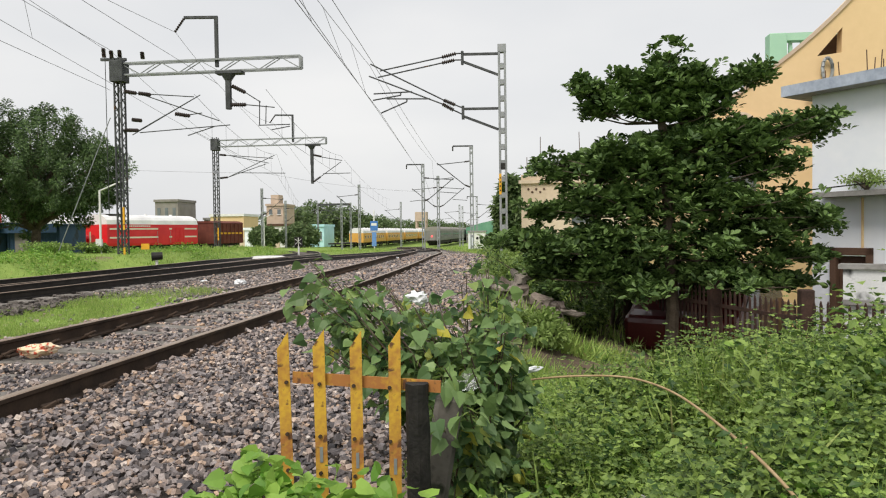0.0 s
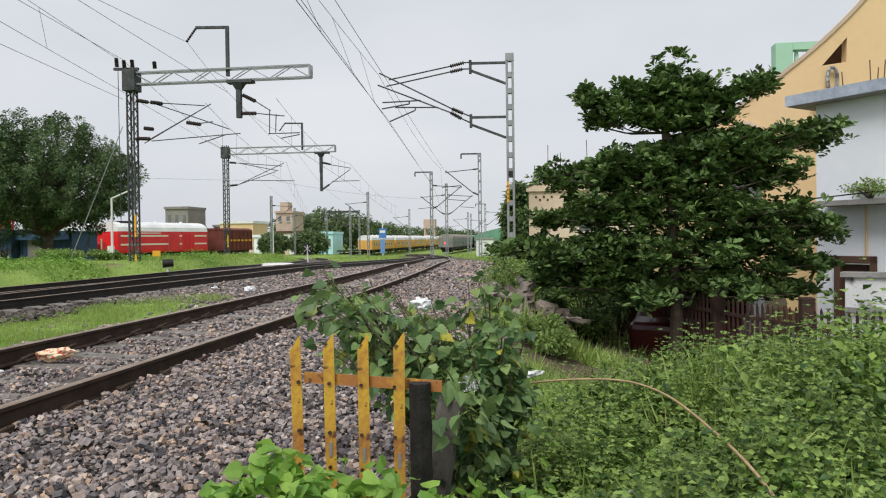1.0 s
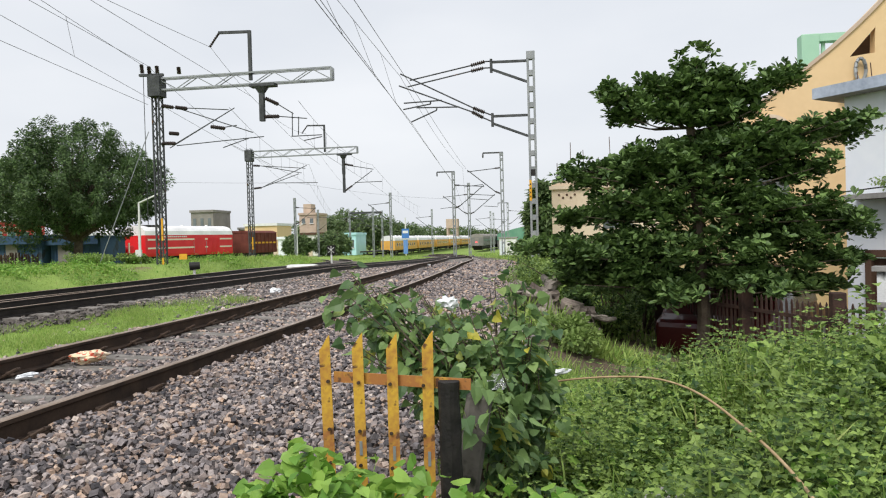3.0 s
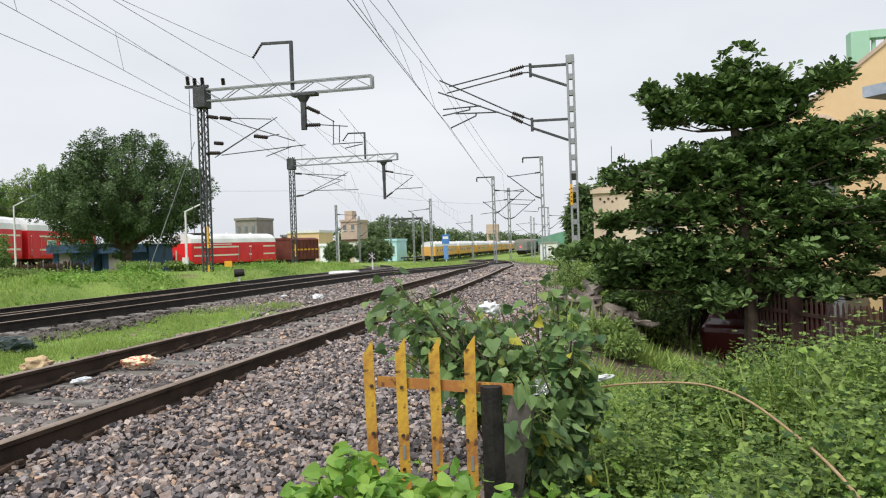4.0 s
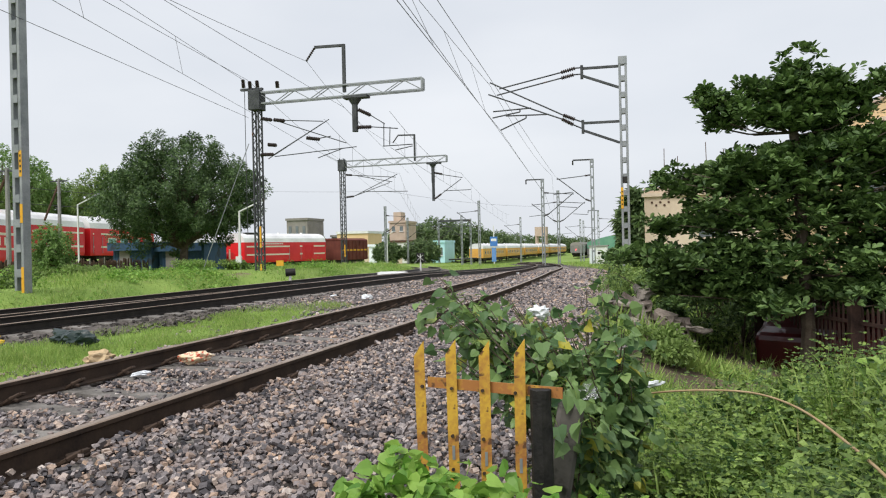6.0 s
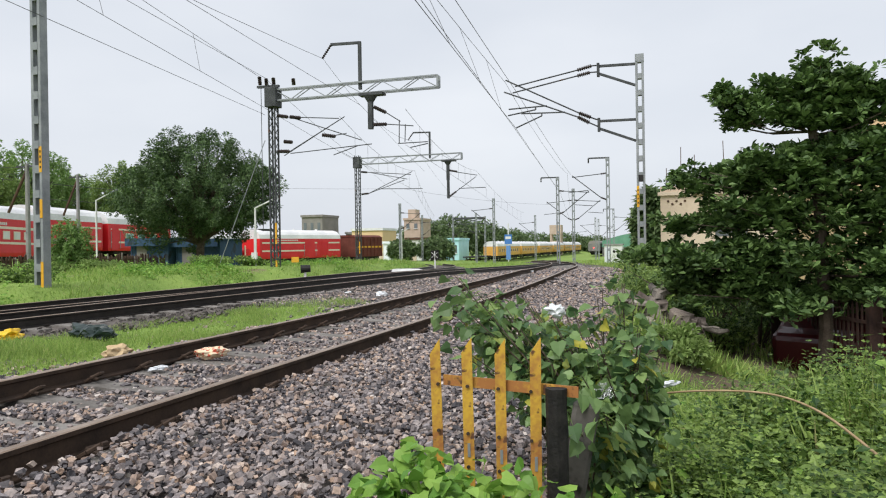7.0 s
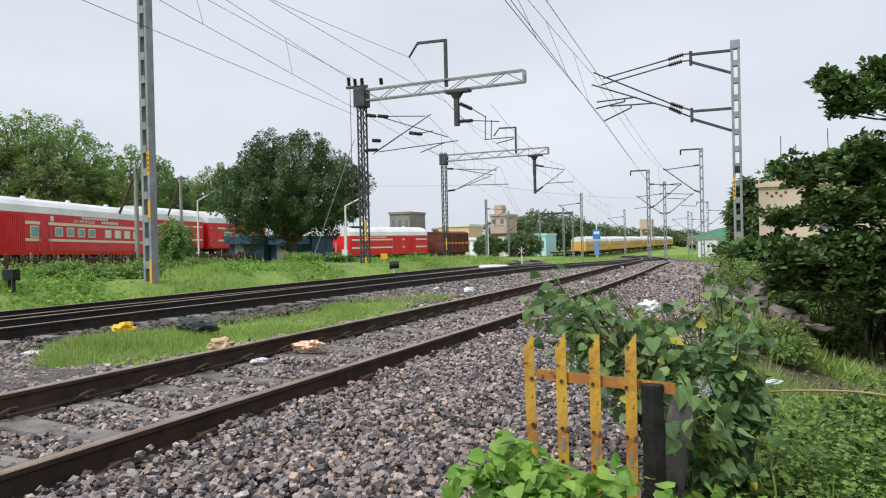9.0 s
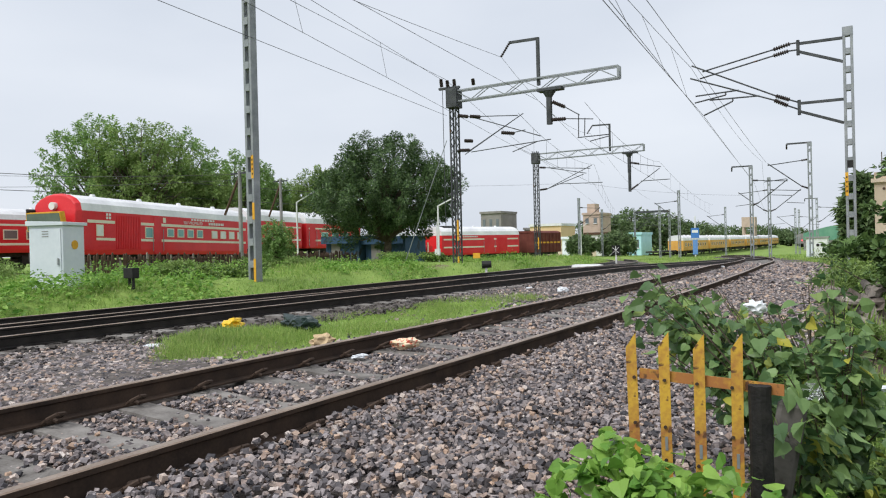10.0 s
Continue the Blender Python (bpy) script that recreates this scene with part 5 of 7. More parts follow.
# ---- iron picket fence ----
fence = thing("picket_fence", pose(4.75, 12.4, 0), "brown rusty iron picket fence around the yard", "fence")
F_END = Vector((2.05, -6.3, 0))
F_LEN = F_END.length
F_DIR = F_END.normalized()
M_FENCE = surface("rusty_fence", (0.02, 0.012, 0.01), (0.075, 0.04, 0.03), 5, 0.8, fine=40)
for i in range(int(F_LEN / 0.1)):
    p = F_DIR * (i * 0.1)
    zt = 0.15 + 0.05 * math.sin(i * 0.13) + RNG.normal(0, 0.012)
    part("picket", prism([(-0.018, -1.25), (0.018, -1.25), (0.018, zt - 0.02), (-0.004, zt + 0.035), (-0.018, zt)], -0.006, 0.006), M_FENCE, fence, m=pose(p.x, p.y, 0, 0, RNG.normal(0, 0.8), -72 + RNG.normal(0, 3)))
for z in (-0.05, -0.9):
    part("cross_rail", bar((0, 0, z), F_END + Vector((0, 0, z)), 0.03, 0.045), M_FENCE, fence)
for u in (0.02, 0.4, 0.66, 0.99):
    p = F_END * u
    part("post", box(p.x - 0.07, p.x + 0.07, p.y - 0.07, p.y + 0.07, -1.3, 0.28), M_FENCE, fence, bevel=0.015)

# parked car beyond the fence
def parked_car(m, paint, label):
    t = thing("parked_car", m, label, "car")
    side = [(-2.0, 0.35), (2.0, 0.35), (2.05, 0.75), (1.1, 0.92), (0.5, 1.42), (-1.1, 1.45), (-1.8, 0.95), (-2.05, 0.85)]
    part("body", prism(side, -0.82, 0.82), paint, t, bevel=0.08)
    for s in (-0.83, 0.815):
        part("side_window", prism([(-1.55, 0.98), (0.95, 0.98), (0.42, 1.36), (-1.05, 1.38)], s, s + 0.015), M_GLASS, t)
    part("windscreen", bar((1.06, 0, 0.96), (0.54, 0, 1.4), 1.4, 0.03), M_GLASS, t)
    for x in (-1.25, 1.3):
        for y in (-0.84, 0.66):
            w = part("wheel", rod((x, y, 0.32), (x, y + 0.18, 0.32), 0.32, seg=20), M_BLACK, t)
            part("rim", rod((x, y - 0.005, 0.32), (x, y + 0.185, 0.32), 0.18, seg=14), M_STEEL, w)
    for y in (-0.6, 0.6):
        part("headlamp", box(1.98, 2.06, y - 0.16, y + 0.16, 0.62, 0.76), M_WHITE, t)
    return t


parked_car(pose(6.3, 12.6, -1.22, 0, 0, 60), surface("dark_red_car", (0.06, 0.008, 0.01), (0.1, 0.015, 0.016), 1, 0.35, coat=0.4), "dark red car parked behind the picket fence")


# ---- the little yellow fence and its post ----
small_fence = thing("yellow_railing", pose(0, 0, 0), "rusty yellow flat-bar railing with pointed pickets", "railing")
M_RUSTY = surface("rusty_yellow", (0.36, 0.15, 0.045), (0.6, 0.36, 0.045), 5.5, 0.7, fine=60, bump=0.003, random=0.3, lo=0.6, hi=0.86, stain=((0.13, 0.06, 0.03), 0.58, 30))
for i, (x, zt) in enumerate(((2.345, 0.635), (2.466, 0.645), (2.588, 0.645), (2.712, 0.655))):
    y = 2.46 - 0.02 * i
    w = 0.019
    pk = part("picket", prism([(-w, -0.32), (w, -0.32), (w, zt), (w * 0.5, zt - 0.012), (-w, zt - 0.055)], -0.004, 0.004), M_RUSTY, small_fence, m=pose(x, y, 0, 0, -0.4 + 0.5 * (i - 1.5), 12))
    for z in (0.47, 0.3, 0.18):
        part("rivet", rod((x - 0.004 * i % 3, y - 0.012, z), (x - 0.004 * i % 3, y - 0.003, z), 0.006, seg=8), M_RAIL, pk, m=pk.matrix_basis.inverted())
    if i:
        part("slot", box(-0.005, 0.005, -0.0062, -0.0045, 0.225 - 0.01 * i, 0.275 - 0.01 * i), M_STEEL, pk)
part("cross_bar", bar((2.36, 2.475, 0.483), (2.86, 2.405, 0.472), 0.006, 0.038), M_RUSTY, small_fence)
part("cross_bar", bar((2.3, 2.475, -0.1), (2.86, 2.405, -0.1), 0.006, 0.038), M_RUSTY, small_fence)
post = new("wooden_post", bpy.data.meshes.new("wooden_post"))
bm = bmesh.new()
rod((2.79, 2.395, -0.45), (2.787, 2.395, 0.485), 0.04, 0.037, 14, bm)
bmesh.ops.subdivide_edges(bm, edges=[e for e in bm.edges if abs(e.verts[0].co.z - e.verts[1].co.z) > 0.5], cuts=24)
for v in bm.verts:
    v.co += Vector(noise.noise_vector(Vector((v.co.x * 60, v.co.y * 60, v.co.z * 9)))) * 0.005
bm.to_mesh(post.data)
bm.free()
post.data.materials.append(surface("charred_wood", (0.004, 0.004, 0.004), (0.025, 0.022, 0.02), 14, 0.75, bump=0.012, fine=70))
tagged(post, "charred black wooden post beside the yellow railing", "post")

slab = new("concrete_slab", bpy.data.meshes.new("concrete_slab"))
bm = box(-0.05, 0.05, -0.03, 0.03, 0, 0.83)
bm.to_mesh(slab.data)
bm.free()
# the dark base and blotches put the bush's shade into the concrete colour
slab.data.materials.append(surface("bush_shaded_concrete", (0.05, 0.046, 0.04), (0.17, 0.155, 0.14), 6, 0.9, bump=0.012, fine=25, stain=((0.02, 0.024, 0.015), 0.55, 7)))
slab.matrix_basis = pose(2.71, 2.72, -0.45, 0, 10, 8)
tagged(slab, "leaning grey concrete slab under the heart-leaved bush", "slab")
mod = slab.modifiers.new("bevel", "BEVEL")
mod.width = 0.015

# ---- dead wood and a dry cane ----
def bent_log(m, length, r, seed, label):
    rnd = random.Random(seed)
    t = new("dead_log", bpy.data.meshes.new("dead_log"))
    bm = bmesh.new()
    pts = [Vector((length * i / 5, rnd.gauss(0, 0.05) * length * 0.6, rnd.gauss(0, 0.05) * length * 0.6)) for i in range(6)]
    for i, (a, b) in enumerate(zip(pts, pts[1:])):
        rod(a, b, r * rnd.uniform(0.75, 1.1) * (1 - 0.1 * i), r * rnd.uniform(0.7, 1.0) * (1 - 0.12 * i), 9, bm)
    for i in range(1):
        a = pts[rnd.randint(1, 4)]
        rod(a, a + Vector((rnd.gauss(0, 1), rnd.gauss(0, 1), rnd.uniform(0.2, 1))) * r * 2.2, r * 0.5, r * 0.15, 6, bm)
    for v in bm.verts:
        v.co += Vector(noise.noise_vector(v.co * 9)) * r * 0.28
    bm.to_mesh(t.data)
    bm.free()
    t.data.materials.append(M_WOODGREY)
    t.matrix_basis = m
    return tagged(t, label, "log", "dead wood")


for i in range(24):
    u = i / 23
    bent_log(pose(2.45 + 0.95 * u + RNG.normal(0, 0.08), 10.5 + RNG.normal(0, 0.25), 0.12 - 0.42 * u + RNG.normal(0, 0.1), RNG.normal(0, 15), RNG.uniform(-10, 35), RNG.uniform(-70, 60)), RNG.uniform(0.3, 0.7), RNG.uniform(0.035, 0.11) * (1.3 - 0.7 * u), 30 + i, "weathered grey dead wood heaped at the verge")
bent_log(pose(2.8, 10.5, -0.1, 0, -50, 20), 0.55, 0.17, 77, "upright weathered grey stump on the wood heap")

def broken_block(m, size, seed):
    """A broken hollow block: a thick ring of cement with uneven edges."""
    rnd = random.Random(seed)
    w, h, d = size
    ob = new("broken_block", bpy.data.meshes.new("broken_block"))
    bm = wall_with_hole([(0, 0), (w * rnd.uniform(0.8, 1), 0), (w, h * rnd.uniform(0.7, 1)), (0, h)], [[(w * 0.25, h * 0.28), (w * 0.7, h * 0.28), (w * 0.7, h * 0.7), (w * 0.25, h * 0.7)]], d)
    for v in bm.verts:
        v.co += Vector((rnd.gauss(0, 0.012), rnd.gauss(0, 0.012), rnd.gauss(0, 0.012)))
    bm.to_mesh(ob.data)
    bm.free()
    ob.data.materials.append(M_RUBBLE)
    ob.matrix_basis = m
    mod = ob.modifiers.new("bevel", "BEVEL")
    mod.width, mod.segments, mod.limit_method = 0.012, 2, "ANGLE"
    return tagged(ob, "broken hollow cement block in the wood heap", "block", "rubble blocks")


M_RUBBLE = surface("broken_cement", (0.09, 0.07, 0.058), (0.3, 0.25, 0.215), 5, 0.95, bump=0.02, fine=30, random=0.3, stain=((0.09, 0.06, 0.045), 0.6, 4))
for i in range(10):
    u = i / 9
    broken_block(pose(2.4 + 1.15 * u + RNG.normal(0, 0.06), 10.3 + RNG.normal(0, 0.2), 0.12 - 0.36 * u + RNG.normal(0, 0.06), RNG.normal(0, 35), RNG.normal(0, 35), RNG.uniform(-60, 60)), (RNG.uniform(0.18, 0.3), RNG.uniform(0.12, 0.18), RNG.uniform(0.1, 0.18)), 300 + i)

cane = bpy.data.curves.new("dry_cane", "CURVE")
cane.dimensions, cane.bevel_depth, cane.bevel_resolution = "3D", 0.005, 2
sp = cane.splines.new("NURBS")
cps = [(3.12, 3.95, 0.17), (3.26, 3.86, 0.21), (3.5, 3.82, 0.23), (3.65, 3.6, 0.26), (3.75, 3.19, 0.28), (3.79, 2.77, 0.27), (3.8, 2.36, 0.285), (3.79, 1.94, 0.28), (3.79, 1.7, 0.22), (3.79, 1.6, 0.0), (3.79, 1.58, -0.3)]
sp.points.add(len(cps) - 1)
for p, c in zip(sp.points, cps):
    p.co = (*c, 1)
sp.use_endpoint_u = True
cane.materials.append(M_TWIG)
tagged(new("dry_cane", cane), "long dry tan cane arching over the weeds", "cane")


# ---- undergrowth ----
def heart_bush():
    t = thing("heart_leaf_bush", pose(2.72, 3.42, -0.4), "bush of heart-shaped green and yellowing leaves", "bush")
    rnd = random.Random(4)
    bm = bmesh.new()
    pts, ways = [], []
    # where the shoots end, as centre and spread
    aims = [((-0.1, 0.05, 0.95), (0.3, 0.22, 0.12), 46), ((-0.62, 0.0, 1.16), (0.09, 0.05, 0.05), 4), ((-0.42, 0.0, 1.06), (0.14, 0.1, 0.07), 9), ((0.26, 0.15, 1.08), (0.1, 0.1, 0.07), 6), ((0.22, 0.0, 0.72), (0.14, 0.16, 0.16), 26), ((0.25, -0.25, 0.35), (0.14, 0.16, 0.18), 26), ((0.1, -0.45, 0.55), (0.1, 0.08, 0.07), 6), ((0.13, -0.72, 0.78), (0.06, 0.06, 0.07), 9), ((0.0, -0.1, 0.74), (0.24, 0.1, 0.1), 20)]
    for c, s, n in aims:
        for i in range(n):
            e = Vector([q + w * max(-1.4, min(1.4, rnd.gauss(0, 1))) for q, w in zip(c, s)])
            a = Vector((rnd.gauss(0.12, 0.05), rnd.gauss(0, 0.06), 0.0))
            mid = a.lerp(e, 0.55) + Vector((0.05, 0, 0.14))
            branch_bm(bm, [a, a.lerp(mid, 0.6), mid, mid.lerp(e, 0.6), e], 0.007, 0.002, 5)
            for k in range(20):
                u = rnd.uniform(0.62 if c[0] < -0.3 else 0.42, 1.02)
                p = a.lerp(mid, u / 0.55) if u < 0.55 else mid.lerp(e, (u - 0.55) / 0.45)
                pts.append(p)
                ways.append((rnd.gauss(0, 1), rnd.gauss(-0.25, 1), rnd.gauss(-0.35, 0.4)))
    part("stem_thicket", bm, M_BARK, t)
    at, al = np.array(pts), unit(np.array(ways))
    at = at + al * RNG.uniform(0.02, 0.09, (len(at), 1))
    n = len(at)
    ups = np.array([0, -0.2, 1.0]) + RNG.normal(0, 0.75, (n, 3))
    sz = 0.034 + 0.05 * RNG.random(n) ** 1.3
    v, f = leaves(at, al + np.array([0, 0, -0.25]), ups, sz, sz * 0.92, "heart")
    part("foliage", fast_mesh("foliage", v, f, M_LEAF_PEEPAL), None, t)
    v, f = leaves(at - al * 0.05, al, ups, 0.05, 0.004, "plain")
    part("stalk_thicket", fast_mesh("stalk_thicket", v, f, M_LEAF_LIGHT), None, t)


heart_bush()


def leaf_mass(name, n, sample, leaf, wide, blade, material, label, category, tilt=0.5, droop=0.1):
    """A crowd of leaves over a stretch of ground; sample gives places."""
    at = sample(n)
    n = len(at)
    al = RNG.normal(0, 1, (n, 3)) * np.array([1, 1, 0.35]) + np.array([0, 0, -droop])
    up = np.array([0, 0, 1.0]) + RNG.normal(0, tilt, (n, 3))
    s = leaf * RNG.uniform(0.55, 1.3, n)
    v, f = leaves(at, al, up, s, s * wide, blade)
    ob = new(name, fast_mesh(name, v, f, material))
    return tagged(ob, label, category, kind="stuff")


def wobble(x, y, k, s=0.0):
    return np.sin(x * k + s) * np.cos(y * k * 0.83 + 1.7 * s) + 0.6 * np.sin(x * k * 2.3 + y * k * 1.9 + s) * 0.8


def vine_places(n):
    x = np.concatenate([RNG.normal(2.47, 0.145, int(n * 0.7)), RNG.normal(3.02, 0.13, int(n * 0.3))])
    y = RNG.normal(2.06, 0.14, len(x)) + 0.1 * np.abs(x - 2.5)
    top = np.maximum(0.26 - 2.2 * np.clip(np.abs(x - 2.45) - 0.12, 0, 1) ** 2, 0.19 - 1.6 * np.clip(np.abs(x - 3.0) - 0.15, 0, 1) ** 2) + 0.05 * wobble(x, y, 14)
    top = top - 0.6 * np.clip(np.abs(y - 2.08) - 0.1, 0, 1)
    z = top - RNG.exponential(0.085, len(x)) + 0.05 * (RNG.random(len(x)) < 0.12)
    return np.stack([x, y, np.maximum(z, -0.34)], -1)


leaf_mass("creeper", 900, vine_places, 0.058, 1.0, "heart", M_LEAF_VINE, "bright green creeper with broad lobed leaves round the railing", "creeper", 0.62, 0.25)


def weed_top(x, y):
    d = np.hypot(x - 3.15, y)
    z = -0.03 + 0.15 * wobble(x, y, 1.9, 2.0) + 0.18 * wobble(x, y, 4.3) + 0.08 * wobble(x, y, 11)
    z = z + 0.25 * smooth_step(7.0, 4.0, d) * smooth_step(3.6, 4.6, x) - 0.3 * smooth_step(3.4, 2.9, x)
    z = z - 0.55 * np.exp(-(((x - 3.52) / 0.2) ** 2 + ((y - 2.6) / 0.28) ** 2))
    return z - 0.02 - 0.65 * smooth_step(4.7, 6.6, y + 0.5 * (4.2 - x))


def weed_places(n):
    a = radians(-4) + RNG.random(n) * radians(40)
    d = 1.9 * (8.6 / 1.9) ** RNG.random(n)
    x, y = 3.15 + d * np.sin(a), d * np.cos(a)
    fence_y = 12.4 - (x - 4.75) * 6.3 / 2.05 - 0.25
    keep = (y < fence_y) & (x > 2.86)
    x, y, d = x[keep], y[keep], d[keep]
    z = weed_top(x, y) - RNG.exponential(0.11, len(x))
    return np.stack([x, y, np.maximum(z, -1.1)], -1)


weed_p = weed_places(2300)
weed_foot = np.stack([weed_p[:, 0], weed_p[:, 1], weed_top(weed_p[:, 0], weed_p[:, 1]) - RNG.uniform(0.1, 0.42, len(weed_p))], -1)
weed_size = RNG.uniform(0.16, 0.36, len(weed_p))
weed_mesh = sprays(weed_foot, np.array([0, 0, 1.0]) + RNG.normal(0, 0.35, weed_foot.shape), weed_size, weed_size * 0.36, 36, 0.034, 0.62, "folded", M_LEAF_HERB)
tagged(new("weeds", weed_mesh), "dense green weeds in leafy upright stems", "weeds", kind="stuff")
near_weed = np.stack([RNG.uniform(3.02, 4.6, 420), RNG.uniform(1.9, 4.6, 420)], -1)
near_foot = np.stack([near_weed[:, 0], near_weed[:, 1], weed_top(near_weed[:, 0], near_weed[:, 1]) - RNG.uniform(0.12, 0.36, 420)], -1)
near_size = RNG.uniform(0.22, 0.42, 420)
near_mesh = sprays(near_foot, np.array([0, 0, 1.0]) + RNG.normal(0, 0.4, near_foot.shape), near_size, near_size * 0.4, 34, 0.052, 0.6, "folded", M_LEAF_HERB)
tagged(new("tall_weeds", near_mesh), "taller weeds with larger pointed leaves", "weeds", kind="stuff")
leaf_mass("low_weeds", 18000, lambda n: weed_places(n) - np.array([0, 0, 0.36]), 0.036, 0.6, "folded", M_LEAF_HERB, "low green weeds under the taller clumps", "weeds", 0.45)
leaf_mass("broad_weeds", 1500, weed_places, 0.085, 0.85, "heart", M_LEAF_VINE, "scattered broad-leaved weeds", "weeds", 0.4)


def weed_stem_places(n):
    """Tall shoots that stand out of the weeds."""
    p = weed_places(n)
    return np.stack([p[:, 0], p[:, 1], weed_top(p[:, 0], p[:, 1]) - 0.06], -1), np.ones(len(p))


def sprigs(name, n, pairs, leaf, label):
    """Upright weed stems with leaves in whorls that are widest near the top."""
    p = weed_places(n)
    n = len(p)
    foot = np.stack([p[:, 0], p[:, 1], weed_top(p[:, 0], p[:, 1]) - 0.03], -1)
    lean = RNG.normal(0, 0.3, (n, 3)) + np.array([0, 0, 1.0])
    tall = RNG.uniform(0.03, 0.24, n)
    at, al, up, s = [], [], [], []
    for k in range(pairs):
        h = tall * (1 - 0.2 * (k // 3)) 
        a = RNG.uniform(0, 0.6, n) + 2.1 * (k % 3) + 1.0 * (k // 3)
        d = np.stack([np.cos(a), np.sin(a), 0.25 + 0.1 * RNG.normal(0, 1, n)], -1)
        at.append(foot + lean * h[:, None])
        al.append(d)
        up.append(np.array([0, -0.6, 0.85]) + RNG.normal(0, 0.55, (n, 3)))
        s.append(leaf * RNG.uniform(0.7, 1.2, n) * (0.75 + 0.2 * (k // 3)))
    s = np.concatenate(s)
    v, f = leaves(np.concatenate(at), np.concatenate(al), np.concatenate(up), s, s * 0.78, "folded")
    return tagged(new(name, fast_mesh(name, v, f, M_LEAF_HERB)), label, "weeds", kind="stuff")


sprigs("weed_sprigs", 7000, 9, 0.024, "upright weed sprigs with leaves in whorls")


def blades(name, n, sample, height, material, label, lean=0.35, width=0.09):
    at, scale = sample(n)
    m = len(at)
    al = np.array([0, 0, 1.0]) + RNG.normal(0, lean, (m, 3))
    s = height * RNG.uniform(0.45, 1.25, m) * scale
    v, f = leaves(at, al, RNG.normal(0, 1, (m, 3)), s, np.maximum(s * width, 0.006), "grass")
    ob = new(name, fast_mesh(name, v, f, material))
    return tagged(ob, label, "grass", kind="stuff")


def strip_places(n):
    """The grass strip between the first and the second track."""
    y = 3.2 + 22 * RNG.random(n) ** 1.5
    x = -5.55 + 2.75 * RNG.random(n)
    edge = 0.35 * wobble(x * 0 + 1, y, 1.3, 1.0)
    dens = smooth_step(-5.75, -5.0, x + edge) * smooth_step(-2.75, -3.5, x - edge) * smooth_step(4.9, 6.4, y + 0.5 * wobble(x, y, 2.1)) * smooth_step(15.5, 11.0, y + 1.2 * wobble(x, y, 0.9))
    keep = RNG.random(n) < dens * np.clip(0.55 + 0.45 * wobble(x, y, 1.7), 0.12, 1)
    x, y = x[keep], y[keep]
    return np.stack([x, y, np.maximum(land(x, y), -0.33) + 0.02], -1), np.clip(0.75 + 0.4 * wobble(x, y, 1.1), 0.35, 1.3)


blades("grass_strip", 170000, strip_places, 0.12, M_GRASS, "fresh green grass strip between the tracks", 0.4, 0.055)


def bank_places(n):
    """The bank beyond the far track."""
    a = radians(-72) + RNG.random(n) * radians(60)
    d = 12 * (70 / 12) ** RNG.random(n)
    x, y = 3.15 + d * np.sin(a), d * np.cos(a)
    keep = (x < track_3(y) - 1.25 + 0.2 * wobble(x, y, 1.5)) & (x > -34) & (np.hypot(x + 13.8, y - 9.5) > 0.9)
    x, y, d = x[keep], y[keep], d[keep]
    return np.stack([x, y, land(x, y) - 0.02], -1), np.clip(0.8 + 0.55 * wobble(x, y, 0.55), 0.3, 1.6) * (0.7 + d / 50)


blades("bank_grass", 150000, bank_places, 0.17, M_GRASS, "tall green grass and weeds on the bank", 0.45, 0.1)


def bank_weed_places(n):
    p, s = bank_places(n)
    k = RNG.random(len(p)) < np.clip(wobble(p[:, 0], p[:, 1], 0.7, 4.0), 0.04, 1)
    p = p[k]
    p[:, 2] += 0.08 + RNG.random(len(p)) * 0.25 * np.clip(wobble(p[:, 0], p[:, 1], 0.7, 4.0), 0.1, 1.2)
    return p


leaf_mass("bank_weeds", 60000, bank_weed_places, 0.13, 0.6, "oval", M_LEAF_VINE, "bright leafy weeds among the bank grass", "weeds", 0.5)


bank_p = bank_weed_places(4200)[:1100]
bank_size = RNG.uniform(0.22, 0.55, len(bank_p))
bank_mesh = sprays(bank_p - np.array([0, 0, 0.2]), np.array([0, 0, 1.0]) + RNG.normal(0, 0.3, bank_p.shape), bank_size, bank_size * 0.55, 45, 0.085, 0.55, "plain", M_LEAF_VINE)
tagged(new("bank_plants", bank_mesh), "leafy green plants standing in the bank grass", "weeds", kind="stuff")


def verge_places(n):
    """Grass on the verge beside the near track, further along."""
    y = 9 + 60 * RNG.random(n) ** 1.6
    x = line_x(y) + 2.35 + 4.5 * RNG.random(n) ** 1.3
    keep = RNG.random(n) < np.clip(0.6 + 0.5 * wobble(x, y, 1.2), 0.15, 1) * smooth_step(2.2, 3.0, x - line_x(y) + 0.3 * wobble(x, y, 1.6))
    x, y = x[keep], y[keep]
    return np.stack([x, y, land(x, y) - 0.02], -1), np.clip(0.9 + 0.5 * wobble(x, y, 0.8), 0.4, 1.5)


blades("verge_grass", 45000, verge_places, 0.3, M_GRASS, "rough grass on the verge beside the ballast", 0.45, 0.08)


def far_places(n):
    """Grass on the far field between and behind the tracks."""
    y = 38 + 110 * RNG.random(n) ** 1.3
    x = -46 + 48 * RNG.random(n)
    keep = (np.abs(x - track_1(y)) > 1.9) & ((np.abs(x - track_2(y)) > 1.7) | (y > 80)) & ((np.abs(x - track_3(y)) > 1.7) | (y > 70))
    x, y = x[keep], y[keep]
    return np.stack([x, y, land(x, y) - 0.02], -1), np.clip(1 + 0.6 * wobble(x, y, 0.3), 0.4, 1.8)


blades("field_grass", 60000, far_places, 0.2, M_GRASS, "green grass of the yard in the distance", 0.4, 0.16)


